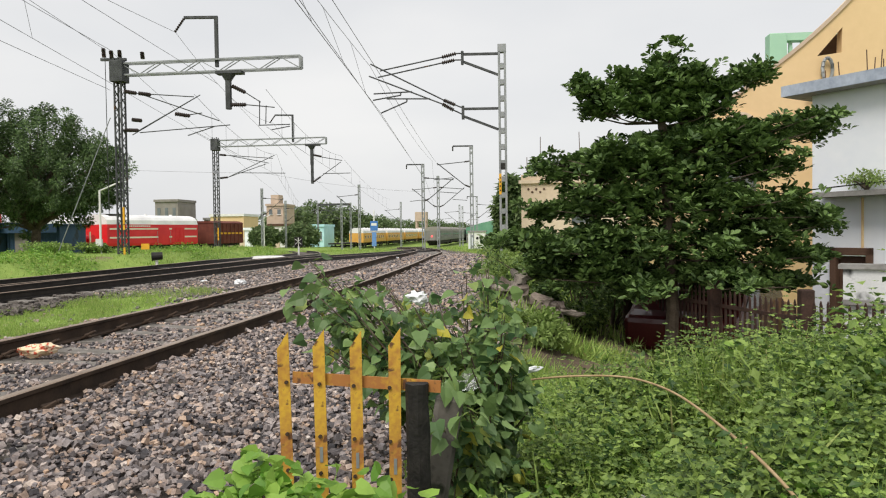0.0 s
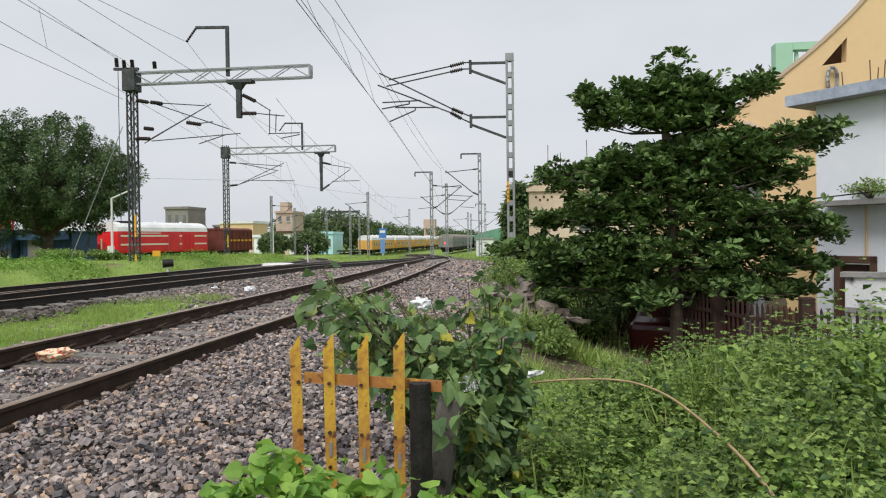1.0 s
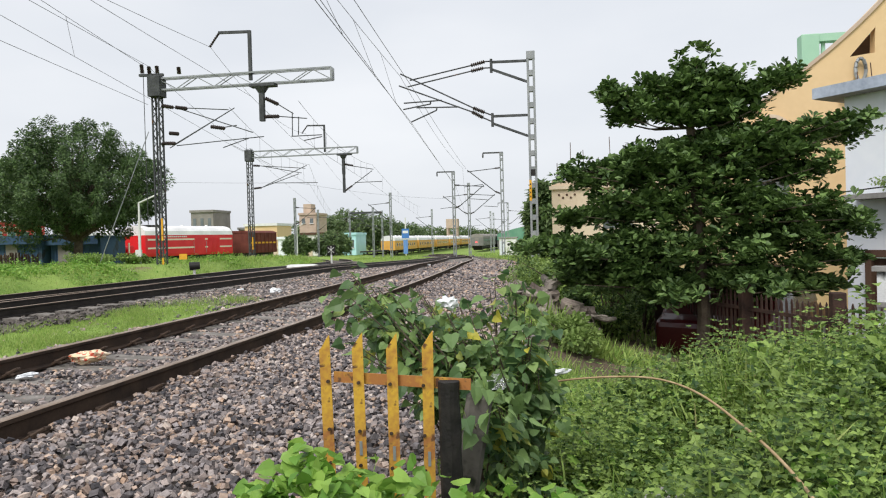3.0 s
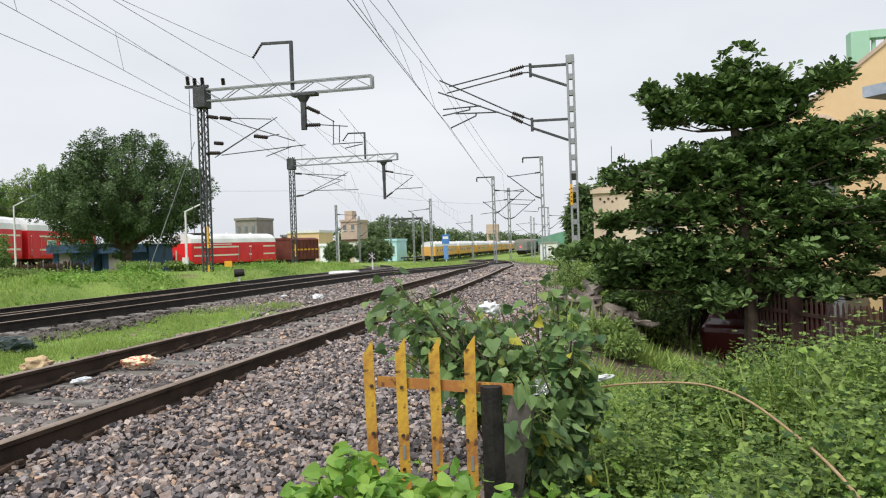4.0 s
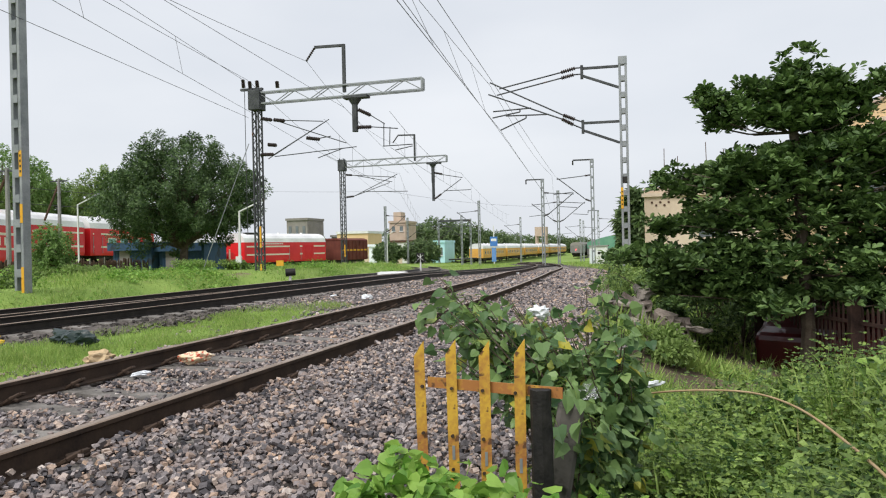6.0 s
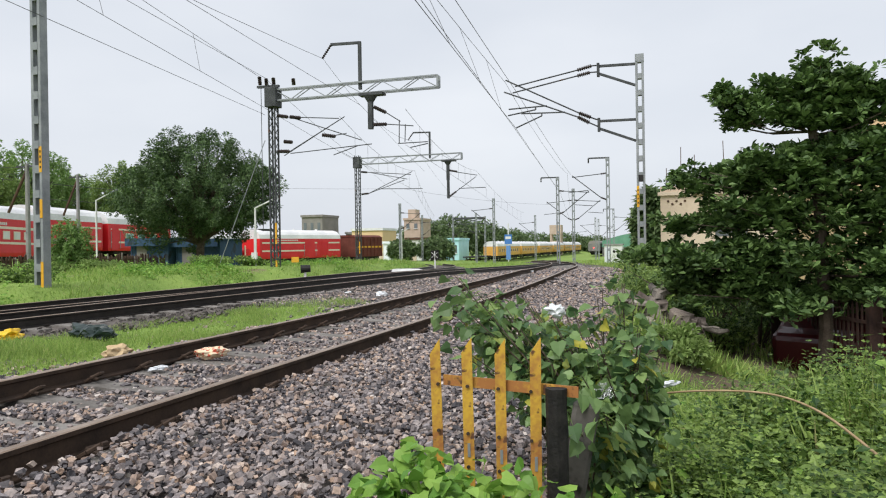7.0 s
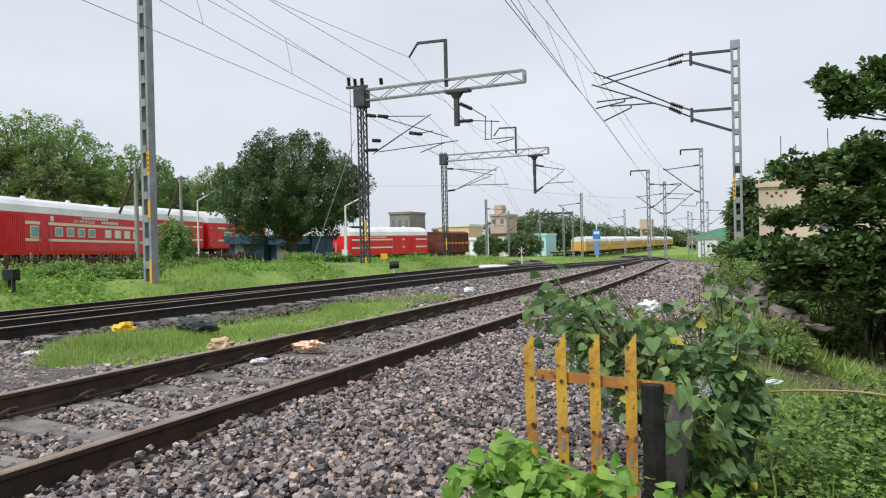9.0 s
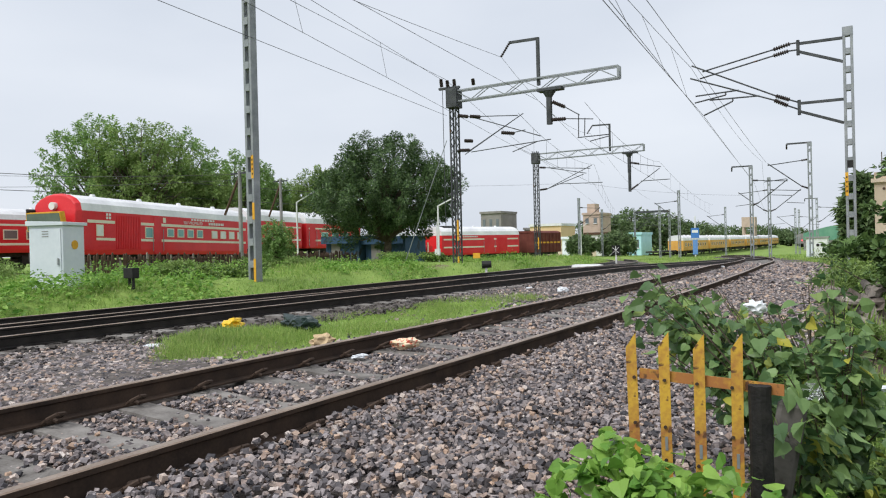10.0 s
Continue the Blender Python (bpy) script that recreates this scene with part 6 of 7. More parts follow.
def tussock_places(n):
    """Grass tufts at the foot of the ballast shoulder and among the weeds."""
    c = np.stack([RNG.uniform(3.0, 4.5, 150), RNG.uniform(3.4, 7.6, 150)], -1)
    k = RNG.integers(0, 150, n)
    x, y = c[k, 0] + RNG.normal(0, 0.07, n), c[k, 1] + RNG.normal(0, 0.09, n)
    z = np.maximum(weed_top(x, y) - 0.12, land(x, y) + 0.03)
    return np.stack([x, y, z], -1), RNG.uniform(0.6, 1.2, n)


blades("tussock_grass", 9000, tussock_places, 0.24, M_GRASS, "bright tufts of long grass among the weeds", 0.5, 0.045)
leaf_mass("yellow_weeds", 5000, lambda n: weed_places(n) * np.array([1, 1, 1.0]) + np.array([0, 0, 0.05]), 0.03, 0.7, "oval", M_LEAF_VINE, "fresh yellow-green leaves on the weed tops", "weeds", 0.6)
blades("weed_shoots", 1500, weed_stem_places, 0.26, M_GRASS, "tall grassy shoots among the weeds", 0.6, 0.035)


# bushes: clumps with stems
def shrub(x, y, r, h, leaf, material, label, n, seed, base=None):
    rnd = random.Random(seed)
    z0 = float(land(x, y)) if base is None else base
    t = thing("shrub", pose(x, y, z0), label, "shrub", "shrubs")
    clumps = [(rnd.gauss(0, 0.45) * r, rnd.gauss(0, 0.45) * r, h * rnd.uniform(0.2, 0.85), r * 0.4, r * 0.4, h * 0.24) for _ in range(12)]
    bm = bmesh.new()
    for c in clumps:
        branch_bm(bm, [(0, 0, 0), (c[0] * 0.5, c[1] * 0.5, c[2] * 0.7), c[:3]], 0.02, 0.006, 5)
    part("stem_thicket", bm, M_BARK, t)
    part("foliage", clump_crown(clumps, n, leaf, 0.55, "oval", material, hollow=0.15), None, t)


for i, (x, y, r, h, mat) in enumerate(((-16.5, 14.8, 0.9, 0.8, M_LEAF_LIGHT), (-14.2, 15.8, 0.7, 0.6, M_LEAF_HERB), (-18.5, 19.0, 1.2, 0.9, M_LEAF_HERB), (-17.2, 21.5, 0.9, 0.8, M_LEAF_LIGHT), (-20.5, 23.0, 1.2, 1.0, M_LEAF_LIGHT), (-13.6, 13.9, 0.5, 0.5, M_LEAF_HERB), (-16.2, 27.5, 1.0, 0.8, M_LEAF_LIGHT), (-14.6, 28.0, 0.8, 0.7, M_LEAF_HERB), (-22.8, 17.0, 1.2, 1.2, M_LEAF_HERB), (-24.5, 13.0, 1.4, 1.5, M_LEAF_LIGHT), (-21.5, 10.5, 1.0, 1.3, M_LEAF_LIGHT))):
    shrub(x, y, r, h * 0.62, 0.1, mat, "leafy green shrub on the bank", 2200, 200 + i)
for i, (x, y, r, h) in enumerate(((3.3, 13.5, 0.5, 0.9), (2.6, 15.5, 0.6, 0.7), (3.6, 17.0, 0.7, 1.2), (2.4, 20.0, 0.6, 0.8), (3.0, 23, 0.8, 1.3), (1.2, 40, 1.0, 1.2), (3.9, 11.6, 0.5, 0.6), (3.3, 8.8, 0.35, 0.5), (4.0, 13.0, 0.8, 1.3), (4.6, 12.8, 0.7, 1.2), (3.4, 14.5, 0.8, 1.4), (5.0, 14.5, 0.9, 1.5), (3.6, 12.2, 0.5, 0.8))):
    shrub(x, y, r, h, 0.07, M_LEAF_ALMOND if i > 7 else M_LEAF_LIGHT if i % 2 else M_LEAF_HERB, "low green shrub on the verge", 2000, 230 + i)

shrub(8.42, 12.05, 0.42, 0.32, 0.05, M_LEAF_LIGHT, "small weedy plant growing on the annexe's lintel slab", 700, 260, 1.5)

# bare dark soil under the weeds and the layered tree
SX, SY = np.meshgrid(np.linspace(0, 1, 40), np.linspace(1.2, 14.5, 80))
SX = 2.95 + 0.12 * wobble(SX * 0 + 1.3, SY, 2.2) + SX * 6.0
SZ = land(SX, SY) + 0.05 + 0.02 * wobble(SX, SY, 3.0)
rows = np.arange(79)[:, None] * 40 + np.arange(39)[None, :]
quads = np.stack([rows, rows + 1, rows + 41, rows + 40], -1).reshape(-1, 4)
soil = new("bare_soil", fast_mesh("bare_soil", np.stack([SX, SY, SZ], -1).reshape(-1, 3), quads, M_SOIL, True))
tagged(soil, "dark bare soil with leaf litter under the weeds", "ground", kind="structure")


# ---- ballast stones ----
BLOCK = np.array(list(itertools.product((-0.62, 0.62), repeat=3)))
BLOCKF = [(0, 1, 3), (0, 3, 2), (4, 6, 7), (4, 7, 5), (0, 4, 5), (0, 5, 1), (2, 3, 7), (2, 7, 6), (0, 2, 6), (0, 6, 4), (1, 5, 7), (1, 7, 3)]


def stones_mesh(name, at, size):
    n = len(at)
    q = unit(RNG.normal(size=(n, 4)))
    w, x, y, z = q.T
    rot = np.stack([1 - 2 * (y * y + z * z), 2 * (x * y - z * w), 2 * (x * z + y * w), 2 * (x * y + z * w), 1 - 2 * (x * x + z * z), 2 * (y * z - x * w), 2 * (x * z - y * w), 2 * (y * z + x * w), 1 - 2 * (x * x + y * y)], -1).reshape(n, 3, 3)
    v = BLOCK[None] * RNG.uniform(0.55, 1.1, (n, 8, 3)) * RNG.uniform(0.6, 1.25, (n, 1, 3))
    v = np.einsum("nij,nkj->nki", rot, v) * np.array([1, 1, 0.8]) * np.asarray(size)[:, None, None] + at[:, None]
    f = np.array(BLOCKF)[None] + (np.arange(n) * 8)[:, None, None]
    return fast_mesh(name, v.reshape(-1, 3), f.reshape(-1, 3), M_STONE)


def ballast_places(n, y0, y1, size):
    y = y0 + (y1 - y0) * RNG.random(n)
    xs = -2.9 + 5.75 * RNG.random(n)
    x = xs + line_x(y)
    near, far = np.abs(xs) < 0.075, np.abs(xs + GAUGE) < 0.075
    phase = np.abs((y + 3.05 + 0.31) % 0.62 - 0.31)
    inside = (xs < -0.05) & (xs > -GAUGE + 0.05)
    clip_zone = (phase < 0.13) & ((np.abs(xs) < 0.19) | (np.abs(xs + GAUGE) < 0.19)) 
    keep = ~near & ~far & ~clip_zone & ~(inside & (phase < 0.12) & (RNG.random(n) < 0.82))
    x, y, xs = x[keep], y[keep], xs[keep]
    ins = inside[keep]
    z = np.where(ins, -0.2, -0.185 + 0.035 * smooth_step(0.75, 0.2, xs) + 0.03 * smooth_step(-2.5, -2.0, xs)) - 0.1 * smooth_step(1.6, 2.9, xs) - 0.1 * smooth_step(-2.2, -2.9, xs) + 0.018 * wobble(xs, y, 4.0) + RNG.normal(0, 0.012, len(x))
    return np.stack([x, y, z + fall(y)], -1), size * RNG.uniform(0.45, 1.5, len(x))


b1, s1 = ballast_places(46000, 0.6, 8.0, 0.0245)
b2, s2 = ballast_places(27000, 8.0, 19.0, 0.033)
b3, s3 = ballast_places(11000, 19.0, 42.0, 0.06)
tagged(new("ballast_stones", stones_mesh("ballast_stones", np.concatenate([b1, b2, b3]), np.concatenate([s1, s2, s3]))), "grey and pinkish crushed stone ballast", "ballast", kind="stuff")


def far_ballast(n):
    y = 2 + 38 * RNG.random(n) ** 1.4
    x = track_3(y) - 1.6 + (track_2(y) - track_3(y) + 4.2) * RNG.random(n)
    keep = np.ones(n, bool)
    for c in (track_2(y), track_3(y)):
        for s in (-1, 1):
            keep &= np.abs(x - c - s * GAUGE / 2) > 0.1
    x, y = x[keep], y[keep]
    return np.stack([x, y, np.full(len(x), -0.25) + RNG.normal(0, 0.015, len(x)) + fall(y)], -1)


fb = far_ballast(14000)
dark = stones_mesh("dark_ballast_stones", fb, 0.05 * RNG.uniform(0.6, 1.3, len(fb)))
dark.materials[0] = surface("oily_chips", (0.03, 0.026, 0.024), (0.16, 0.14, 0.125), 2.0, 0.85, fine=60, island=0.6)
tagged(new("dark_ballast_stones", dark), "dark oil-stained ballast between the far tracks", "ballast", kind="stuff")

# between the tracks
mid_n = 22000
my = np.where(RNG.random(mid_n) < 0.45, 0.5 + 6.0 * RNG.random(mid_n), 5 + 45 * RNG.random(mid_n) ** 1.4)
mx = -6.1 + 3.7 * RNG.random(mid_n) + 0.7 * line_x(my) + 0.03 * np.clip(my - 18, 0, 40)
stony = np.clip(smooth_step(6.2, 4.8, my + 0.5 * wobble(mx, my, 2.1)) + smooth_step(11.5, 15, my + 1.2 * wobble(mx, my, 0.9)), 0.12, 1)
stony_keep = RNG.random(mid_n) < stony
mx, my = mx[stony_keep], my[stony_keep]
mid_n = len(mx)
tagged(new("loose_stones", stones_mesh("loose_stones", np.stack([mx, my, np.maximum(land(mx, my) + 0.01, -0.24 + fall(my) - 0.09 * (stony[stony_keep] < 0.5))], -1), (0.036 + 0.0008 * my) * RNG.uniform(0.5, 1.3, mid_n))), "loose grey stones in the grass between the tracks", "ballast", kind="stuff")


# ---- litter ----
def crumpled(name, x, y, z, size, material, label, category, seed, flat=0.5):
    """A crumpled bag or wrapper."""
    bm = bmesh.new()
    bmesh.ops.create_icosphere(bm, subdivisions=3, radius=1)
    off = Vector((seed * 3.1, seed * 1.7, 0))
    for v in bm.verts:
        d = v.co.normalized()
        k = 1 + 0.55 * noise.noise(d * 1.7 + off) + 0.28 * noise.noise(d * 5 + off)
        v.co = Vector((d.x * size[0], d.y * size[1], d.z * size[2])) * k
    ob = new(name, bpy.data.meshes.new(name))
    bm.to_mesh(ob.data)
    bm.free()
    ob.data.materials.append(material)
    ob.matrix_basis = pose(x, y, z, 0, 0, seed * 40)
    return tagged(ob, label, category, "litter")


M_WRAP = surface("printed_wrapper", (0.75, 0.55, 0.3), (0.8, 0.7, 0.55), 20, 0.4, fine=60, stain=((0.55, 0.08, 0.04), 0.52, 26))
M_BAGY = surface("yellow_bag", (0.75, 0.42, 0.01), (0.85, 0.55, 0.03), 8, 0.4)
M_BAGD = surface("dark_green_bag", (0.01, 0.02, 0.02), (0.04, 0.06, 0.055), 8, 0.35)
M_BAGW = surface("white_plastic", (0.6, 0.62, 0.64), (0.78, 0.8, 0.82), 10, 0.4)
M_CLOTH = surface("ochre_sack", (0.45, 0.32, 0.18), (0.6, 0.46, 0.28), 10, 0.9)
crumpled("food_wrapper", -1.42, 6.4, -0.1, (0.16, 0.1, 0.06), M_WRAP, "crumpled red and cream food wrapper between the rails", "litter", 1)
crumpled("paper_scrap", -1.48, 5.63, -0.14, (0.1, 0.06, 0.02), M_BAGW, "torn white paper scrap between the rails", "litter", 2)
crumpled("plastic_bag", -5.25, 7.35, -0.12, (0.2, 0.13, 0.08), M_BAGY, "yellow plastic bag lying in the grass", "bag", 3)
crumpled("plastic_bag", -4.55, 7.9, -0.12, (0.24, 0.14, 0.12), M_BAGD, "dark green plastic bag lying in the grass", "bag", 4)
crumpled("plastic_bag", -4.15, 7.75, -0.12, (0.2, 0.14, 0.1), M_BAGD, "dark green plastic bag lying in the grass", "bag", 5)
crumpled("jute_sack", -2.98, 6.8, -0.2, (0.16, 0.12, 0.09), M_CLOTH, "ochre sack scrap beside the rail", "sack", 6)
crumpled("plastic_sheet", -5.0, 5.75, -0.24, (0.16, 0.1, 0.03), M_BAGW, "thin white plastic sheet on the stones", "litter", 7)
crumpled("plastic_bag", 2.66, 3.26, 0.67, (0.05, 0.04, 0.028), M_BAGW, "small white plastic bag caught in the bush", "bag", 8)
crumpled("plastic_bottle", 2.9, 3.0, 0.36, (0.04, 0.03, 0.03), M_CLEAR, "crushed clear plastic bottle in the bush", "bottle", 9)
crumpled("white_stone", -3.68, 16.6, -0.2, (0.14, 0.1, 0.08), M_BAGW, "white scrap on the ballast", "litter", 10)
crumpled("paper_scrap", -5.0, 17.5, -0.22, (0.12, 0.08, 0.03), M_BAGW, "white paper scrap on the ballast", "litter", 11)
crumpled("paper_scrap", -7.1, 18.2, -0.18, (0.12, 0.08, 0.03), M_BAGW, "white paper scrap between the far rails", "litter", 12)
crumpled("paper_scrap", -8.4, 19.2, -0.18, (0.12, 0.08, 0.04), M_BAGW, "white paper scrap between the far rails", "litter", 13)
crumpled("concrete_block", -9.6, 34.0, -0.25, (0.9, 0.3, 0.13), M_WHITE, "whitish concrete block lying by the turnout", "block", 14)
crumpled("white_scrap", -2.7, 31.5, -0.2, (0.25, 0.16, 0.08), M_BAGW, "white scrap on the ballast", "litter", 15)
crumpled("white_scrap", -3.3, 36.5, -0.3, (0.3, 0.2, 0.1), M_BAGW, "white scrap on the ballast", "litter", 16)
crumpled("broken_pipe", 3.15, 4.6, 0.1, (0.02, 0.09, 0.02), M_BAGW, "short broken white pipe among the weeds", "pipe", 17)
crumpled("grey_boulder", 3.55, 2.75, -0.2, (0.16, 0.14, 0.2), M_CONCRETE, "dark grey stone half hidden in the weeds", "stone", 18)


# ---- signalling cabinet, pots, signals, lamp posts ----
cabinet = thing("signal_cabinet", pose(-14.1, 9.8, -0.25, 0, 0, 20), "pale grey steel signalling cabinet on a concrete plinth", "cabinet")
part("plinth", box(-0.85, 0.85, -0.45, 0.45, -0.3, 0.16), M_CONCRETE, cabinet, bevel=0.02)
part("body", box(-0.47, 0.47, -0.37, 0.37, 0.16, 1.95), M_LIGHTGREY, cabinet, bevel=0.02)
part("hood", prism([(-0.52, 1.95), (0.52, 1.95), (0.52, 2.03), (-0.52, 2.07)], -0.43, 0.43), M_LIGHTGREY, cabinet, bevel=0.01)
d = part("door", box(-0.42, 0.42, -0.39, -0.37, 0.24, 1.87), M_LIGHTGREY, cabinet, bevel=0.008)
for z in (0.62, 1.68):
    for k in range(3):
        part("vent_slot", box(-0.09, 0.09, -0.396, -0.39, z + 0.06 * k, z + 0.02 + 0.06 * k), M_CONCRETE, d)
part("handle", box(0.33, 0.37, -0.42, -0.39, 1.0, 1.16), M_STEEL, d)
part("emblem", rod((0.47, 0.02, 1.48), (0.485, 0.02, 1.48), 0.11, seg=18), M_YELLOW, cabinet, "round yellow emblem")
part("step_slab", box(-1.4, 0.9, -0.9, -0.5, -0.3, 0.04), M_CONCRETE, cabinet, bevel=0.02)

pot = thing("cable_marker", pose(-11.66, 10.11, float(land(-11.66, 10.11)) + 0.02), "black iron point-rod marker on two short legs", "marker")
part("box", box(-0.17, 0.17, -0.09, 0.09, 0.26, 0.5), M_BLACK, pot, bevel=0.01)
for s in (-0.07, 0.07):
    part("leg", rod((s, 0, 0), (s, 0, 0.27), 0.035), M_BLACK, pot)
part("pointer", bar((-0.17, 0, 0.5), (-0.1, 0, 0.6), 0.03), M_BLACK, pot)


def disc_signal(x, y, label, colour, h):
    t = thing("shunt_signal", pose(x, y, float(land(x, y))), label, "signal")
    part("post", rod((0, 0, 0), (0, 0, h), 0.045), M_WHITE, t)
    part("black_band", rod((0, 0, h * 0.3), (0, 0, h * 0.5), 0.05), M_BLACK, t)
    part("disc", rod((0, -0.04, h + 0.12), (0, 0.0, h + 0.12), 0.15, seg=20), colour, t)
    part("base", box(-0.3, 0.3, -0.2, 0.2, -0.05, 0.08), M_BLACK, t)
    return t


lever = thing("point_lever", pose(-9.63, 23.7, float(land(-9.63, 23.7))), "black point lever box with a counterweight", "point lever")
part("base", box(-0.55, 0.55, -0.2, 0.2, 0, 0.12), M_BLACK, lever)
part("post", rod((0, 0, 0.1), (0, 0, 0.5), 0.05), M_WHITE, lever)
part("weight", rod((-0.14, -0.08, 0.5), (0.18, 0.08, 0.52), 0.15, 0.13, 14), M_BLACK, lever)
part("target", box(-0.55, -0.25, -0.02, 0.0, 0.75, 0.95), M_YELLOW, lever, "yellow square target")


def lamp_post(x, y, h, label):
    z0 = float(land(x, y))
    t = thing("lamp_post", pose(x, y, z0), label, "lamp post", "lamp posts")
    part("pole", rod((0, 0, -0.1), (0, 0, h), 0.05, 0.04), M_WHITE, t)
    part("arm", rod((0, 0, h - 0.02), (0.95, 0, h + 0.35), 0.035), M_WHITE, t)
    part("lamp_head", bar((0.9, 0, h + 0.33), (1.3, 0, h + 0.48), 0.12, 0.07), M_STEEL, t)
    part("junction_box", box(-0.13, 0.13, -0.16, -0.06, 0.3, 0.6), M_WHITE, t)


lamp_post(-22.3, 40.5, 3.1, "white lamp post with a short arm")
lamp_post(-24.3, 29.2, 3.7, "white lamp post with a short arm beside the fence")
lamp_post(-14.33, 27.9, 2.6, "white lamp post with a short arm beside the lattice mast")
lamp_post(-31.5, 92, 4.4, "distant white lamp post")
for i, (x, y, h, z) in enumerate(((-28.5, 29.0, 7.6, 0), (-36.0, 40.0, 8.6, 0))):
    t = thing("utility_pole", pose(x, y, -0.3), "grey utility pole behind the coaches", "pole")
    part("pole", rod((0, 0, 0), (0, 0, h * 0.78), 0.13, 0.1), M_CONCRETE, t)
    part("strut", rod((-1.3, 0, h * 0.45), (0, 0, h * 0.74), 0.07), M_BROWN, t)
    part("cross_arm", bar((-0.7, 0, h * 0.76), (0.7, 0, h * 0.76), 0.09), M_STEELDARK, t)

# dark paling fence along the coaches
paling = thing("paling_fence", pose(-18.2, 12.2, 0), "dark weathered wooden paling fence on the bank", "fence")
P_END = Vector((-4.8, 20.5, 0))
for i in range(150):
    u = i / 149
    p = P_END * u
    g = float(land(-18.2 + p.x, 12.2 + p.y))
    h = 0.78 + RNG.normal(0, 0.06)
    part("pale", prism([(-0.045, -0.1), (0.045, -0.1), (0.045, h - 0.06), (0.0, h), (-0.045, h - 0.06)], -0.012, 0.012), M_BROWN if i % 9 else M_WOODGREY, paling, m=pose(p.x, p.y, g, 0, RNG.normal(0, 2.5), 103))
for z in (0.25, 0.6):
    part("rail", bar((0, 0, z + 0.2), P_END + Vector((0, 0, z - 0.05)), 0.05, 0.03), M_BROWN, paling)

# blue sheds under the shade tree
for i, (x0, x1, h) in enumerate(((-29.0, -26.2, 2.3), (-26.1, -22.9, 2.2))):
    t = thing("blue_shed", pose(0, 37.0 + 0.6 * i, -0.45), "blue tin shed with a lean-to roof under the tree", "shed", "blue sheds")
    part("wall", box(x0, x1, 0, 2.4, 0, h - 0.15), M_BLUETIN, t)
    part("roof", box(x0 - 0.15, x1 + 0.15, -0.35, 2.6, h - 0.14, h - 0.06), M_BLUETIN, t)
    for k in range(int((x1 - x0) / 0.22)):
        part("rib", box(x0 + 0.1 + 0.22 * k, x0 + 0.15 + 0.22 * k, -0.03, 0.0, 0.02, h - 0.18), M_BLUETIN, t)
    part("door", box(x0 + 0.5, x0 + 1.25, -0.05, -0.031, 0, h - 0.35), M_GREYWALL, t)
    part("eave_sheet", box(x0 - 0.1, x1 + 0.1, -0.4, -0.36, h - 0.55, h - 0.1), M_BLUETIN, t)


# ---- far buildings ----
def block(name, x0, x1, y, z1, material, label, windows=0, storeys=1, roof=None, depth=8):
    z0 = float(land((x0 + x1) / 2, y)) - 0.2
    t = thing(name, pose(0, y, 0), label, "building", "far buildings")
    part("wall", box(x0, x1, 0, depth, z0, z1), material, t)
    part("parapet", box(x0 - 0.2, x1 + 0.2, -0.25, depth, z1, z1 + 0.5), roof or material, t)
    for s in range(storeys):
        for k in range(windows):
            xa = x0 + (x1 - x0) * (k + 0.3) / windows
            za = z0 + (z1 - z0) * (s + 0.4) / storeys
            w = part("window", box(xa, xa + 0.4 * (x1 - x0) / windows, -0.06, -0.01, za, za + 0.35 * (z1 - z0) / storeys), M_GLASS, t)
            part("sill", box(xa - 0.1, xa + 0.4 * (x1 - x0) / windows + 0.1, -0.2, -0.06, za - 0.15, za), M_WHITE, w)
    return t


block("grey_building", -73.4, -68.4, 141, 7.9, M_GREYWALL, "distant grey-brown building with a flat roof", 3, 2)
block("pale_building", -67.0, -61.0, 150, 4.2, M_CONCRETE, "distant pale concrete building", 3, 1)
block("tan_building", -60.5, -53.5, 139, 4.6, M_YELLOWWALL, "distant tan building with a white parapet", 4, 1, M_WHITE)
tower = block("tower_house", -56.5, -52.5, 160, 7.4, M_TAN, "distant peach-coloured house with a stair tower", 2, 3)
part("stair_tower", box(-55.8, -53.9, 1, 4, 7.9, 10.0), M_TAN, tower)
block("white_building", -52.4, -46.5, 150, 2.6, M_WHITE, "distant low white building", 3, 1, M_BROWN)
block("yard_wall", -58, -44.0, 133, -0.2, M_CREAMWALL, "cream yard wall behind the track", 0, 0, None, 0.3)
block("blue_hoarding", -50.5, -45.5, 132, 1.7, M_BLUEWALL, "pale blue painted wall with bars of lettering", 0, 0, None, 0.3)
block("sky_blue_building", -41.9, -38.9, 146, 2.3, M_SKYBLUE, "sky-blue building behind the tracks", 2, 1)
shed = thing("green_shed", pose(0, 205, 0), "large distant shed with a green curved roof", "building", "far buildings")
part("roof", prism([(-14, 0.2)] + [(-14 + 14 * u, 0.9 + 3.2 * math.sin(math.pi * (0.1 + 0.5 * u))) for u in np.linspace(0, 1, 12)] + [(0, 0.0)], 0, 18), M_GREENTIN, shed)
part("wall", box(-14, 0, 0.2, 17.8, -4, 0.2), M_CONCRETE, shed)
tank = thing("water_tower", pose(-33.0, 247, -3), "distant concrete water tower on legs", "water tower", "far buildings")
part("tank", box(-2.0, 2.0, -2.0, 2.0, 7.6, 10.8), M_TAN, tank)
for sx in (-1.6, 1.6):
    for sy in (-1.6, 1.6):
        part("leg", rod((sx, sy, 0), (sx, sy, 7.6), 0.35), M_TAN, tank)
for z in (2.5, 5.0):
    part("brace", box(-1.7, 1.7, -1.75, -1.5, z, z + 0.35), M_TAN, tank)

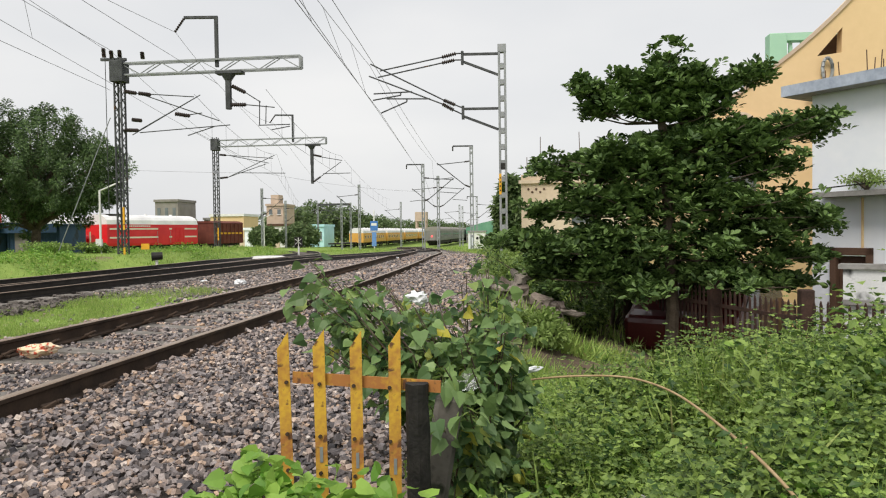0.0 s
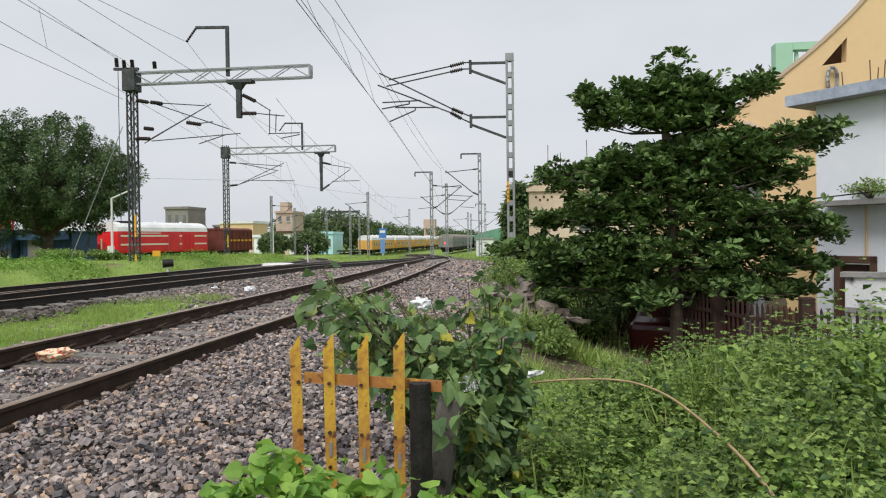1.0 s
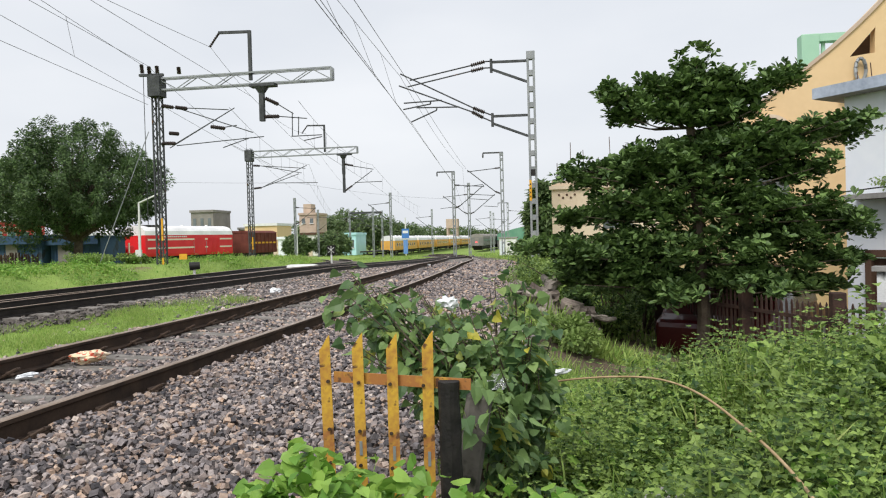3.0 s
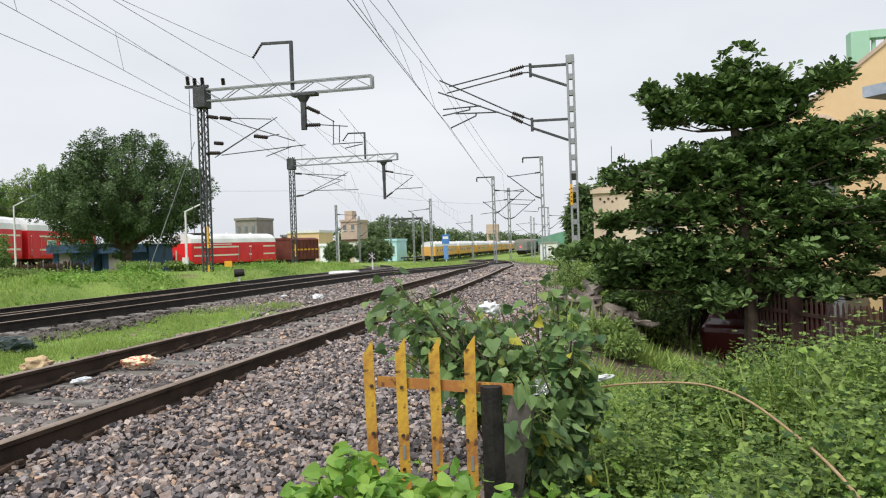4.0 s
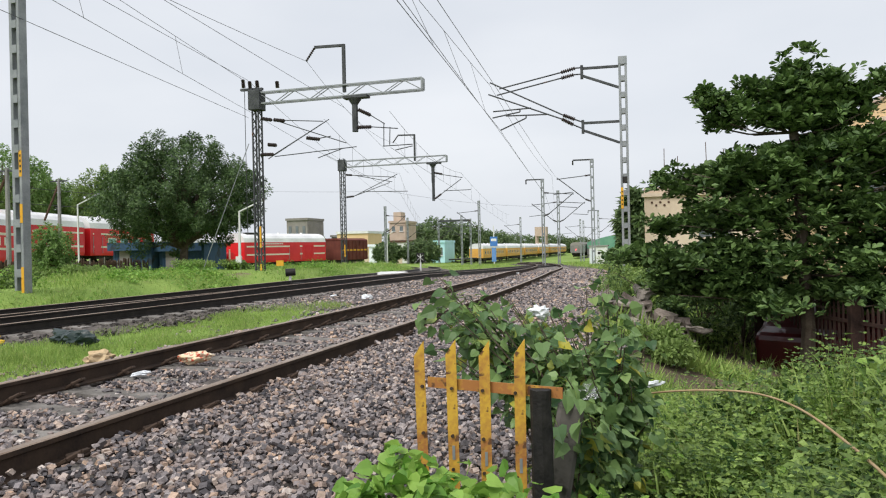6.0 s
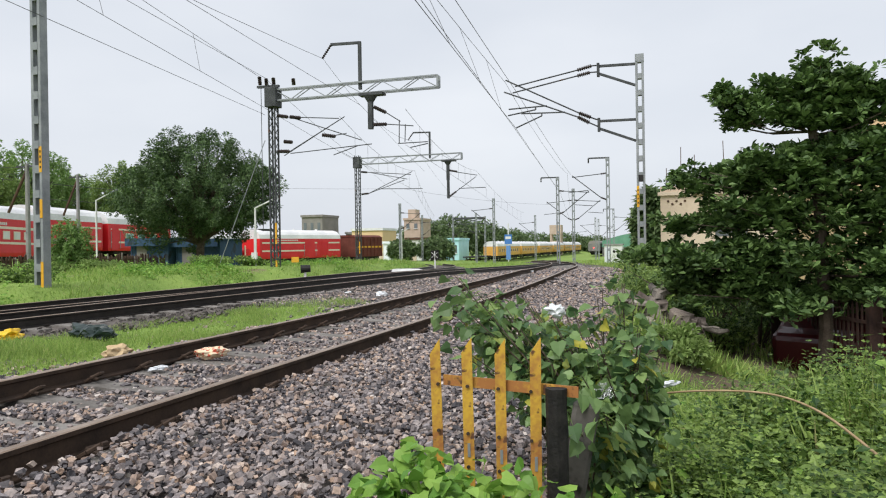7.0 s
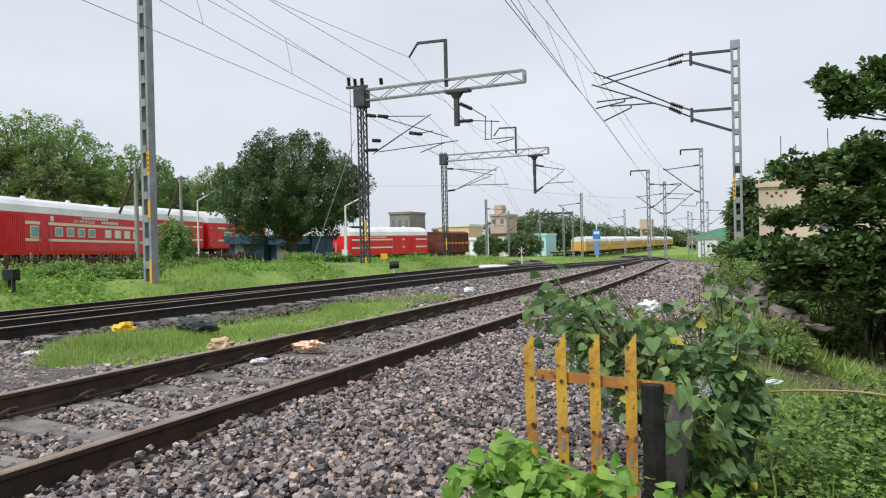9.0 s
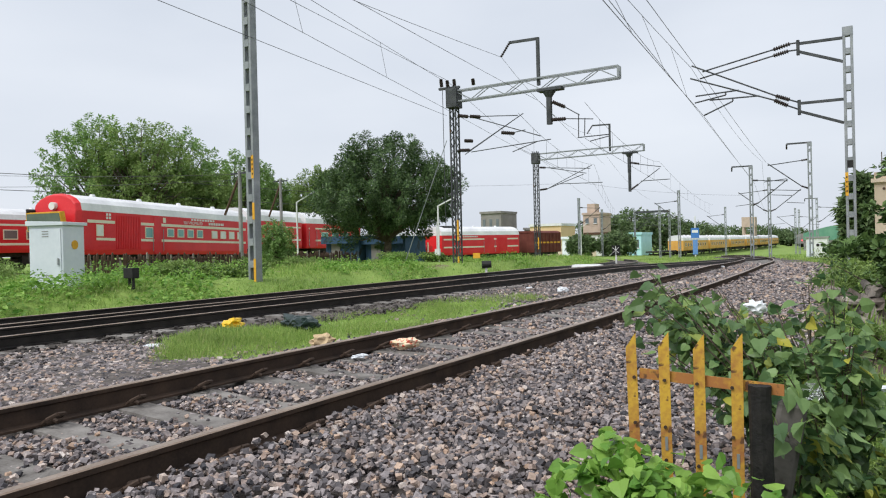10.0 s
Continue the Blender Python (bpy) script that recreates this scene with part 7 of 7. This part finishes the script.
cabin = thing("relay_hut", pose(-3.9, 84.6, -1.25), "small white relay hut with round vents beside the track", "hut")
part("body", box(0.2, 2.2, 0, 2.4, 0, 2.1), M_WHITE, cabin, bevel=0.03)
part("roof", box(0.08, 2.32, -0.12, 2.52, 2.1, 2.24), M_CONCRETE, cabin)
part("door", box(0.3, 0.9, -0.03, 0.0, 0.05, 1.75), M_LIGHTGREY, cabin)
for x in (1.3, 1.7):
    part("vent", rod((x, -0.04, 1.35), (x, 0.0, 1.35), 0.16, seg=12), M_UNDER, cabin)
sign = thing("blue_sign", pose(-26.9, 140, -2.2), "blue board on a tall white post beside the yellow coaches", "sign")
part("post", rod((0, 0, 0), (0, 0, 7.6), 0.12), M_WHITE, sign)
part("board", box(-0.75, 0.75, -0.16, -0.121, 3.5, 5.4), surface("blue_board", (0.05, 0.16, 0.45), (0.08, 0.22, 0.55), 2, 0.5), sign)
part("notice", box(-0.55, 0.55, -0.18, -0.161, 4.5, 5.0), M_WHITE, sign)
part("lower_board", box(-0.45, 0.45, -0.16, -0.121, 0.4, 3.2), surface("pale_blue_board", (0.1, 0.22, 0.5), (0.16, 0.3, 0.6), 2, 0.5), sign)
stop = thing("buffer_cross", pose(-13.6, 51.5, -0.75), "black post with a white cross at the track's end", "sign")
part("post", rod((0, 0, 0), (0, 0, 1.4), 0.07), M_WHITE, stop)
part("board", box(-0.3, 0.3, -0.06, 0.0, 0.75, 1.45), M_BLACK, stop)
part("cross_arm", bar((-0.24, -0.08, 0.9), (0.24, -0.08, 1.3), 0.09, 0.02), M_WHITE, stop)
part("cross_arm", bar((-0.24, -0.08, 1.3), (0.24, -0.08, 0.9), 0.09, 0.02), M_WHITE, stop)

# ---- the nearest stones, one by one ----
stone_shapes = []
for i in range(6):
    me = stones_mesh("stone", np.zeros((1, 3)), np.array([1.0]))
    me.materials[0] = M_STONE_ONE
    stone_shapes.append(me)
heap = thing("stone_scatter", Matrix(), "loose angular ballast stones beside the near rail", "ballast", kind="structure")
for i in range(280):
    x, y = RNG.uniform(0.15, 2.3), 1.5 + 3.2 * RNG.random()
    s = RNG.uniform(0.02, 0.036)
    z = -0.165 - 0.1 * float(smooth_step(1.6, 2.9, x)) + RNG.normal(0, 0.01)
    part("stone", stone_shapes[i % 6], None, heap, m=pose(x, y, z, *RNG.uniform(0, 360, 3)) @ Matrix.Scale(s, 4))

# power cables behind the coaches
for z in (7.2, 6.0):
    wire([(-60, 14, z + 0.6), (-44.9, 35.8, z - 0.55), (-38, 60, z - 1.2)], 0.025, 0.1, "power cable on the utility poles")

for z, far in ((5.42, 6.6), (5.1, 5.6)):
    wire([(-52, 14, far), (-28.5, 29, z)], 0.012, 0.35, "power cable running to the utility pole")


# ---- what moves ----
def motions():
    """The grey train draws away along its track."""
    walk(grey_train, [(t, pose(-16.0, 146 + 8.0 * t, -2.0)) for t in (0.0, 2.5, 5.0, 7.5, 10.0)])


motions()
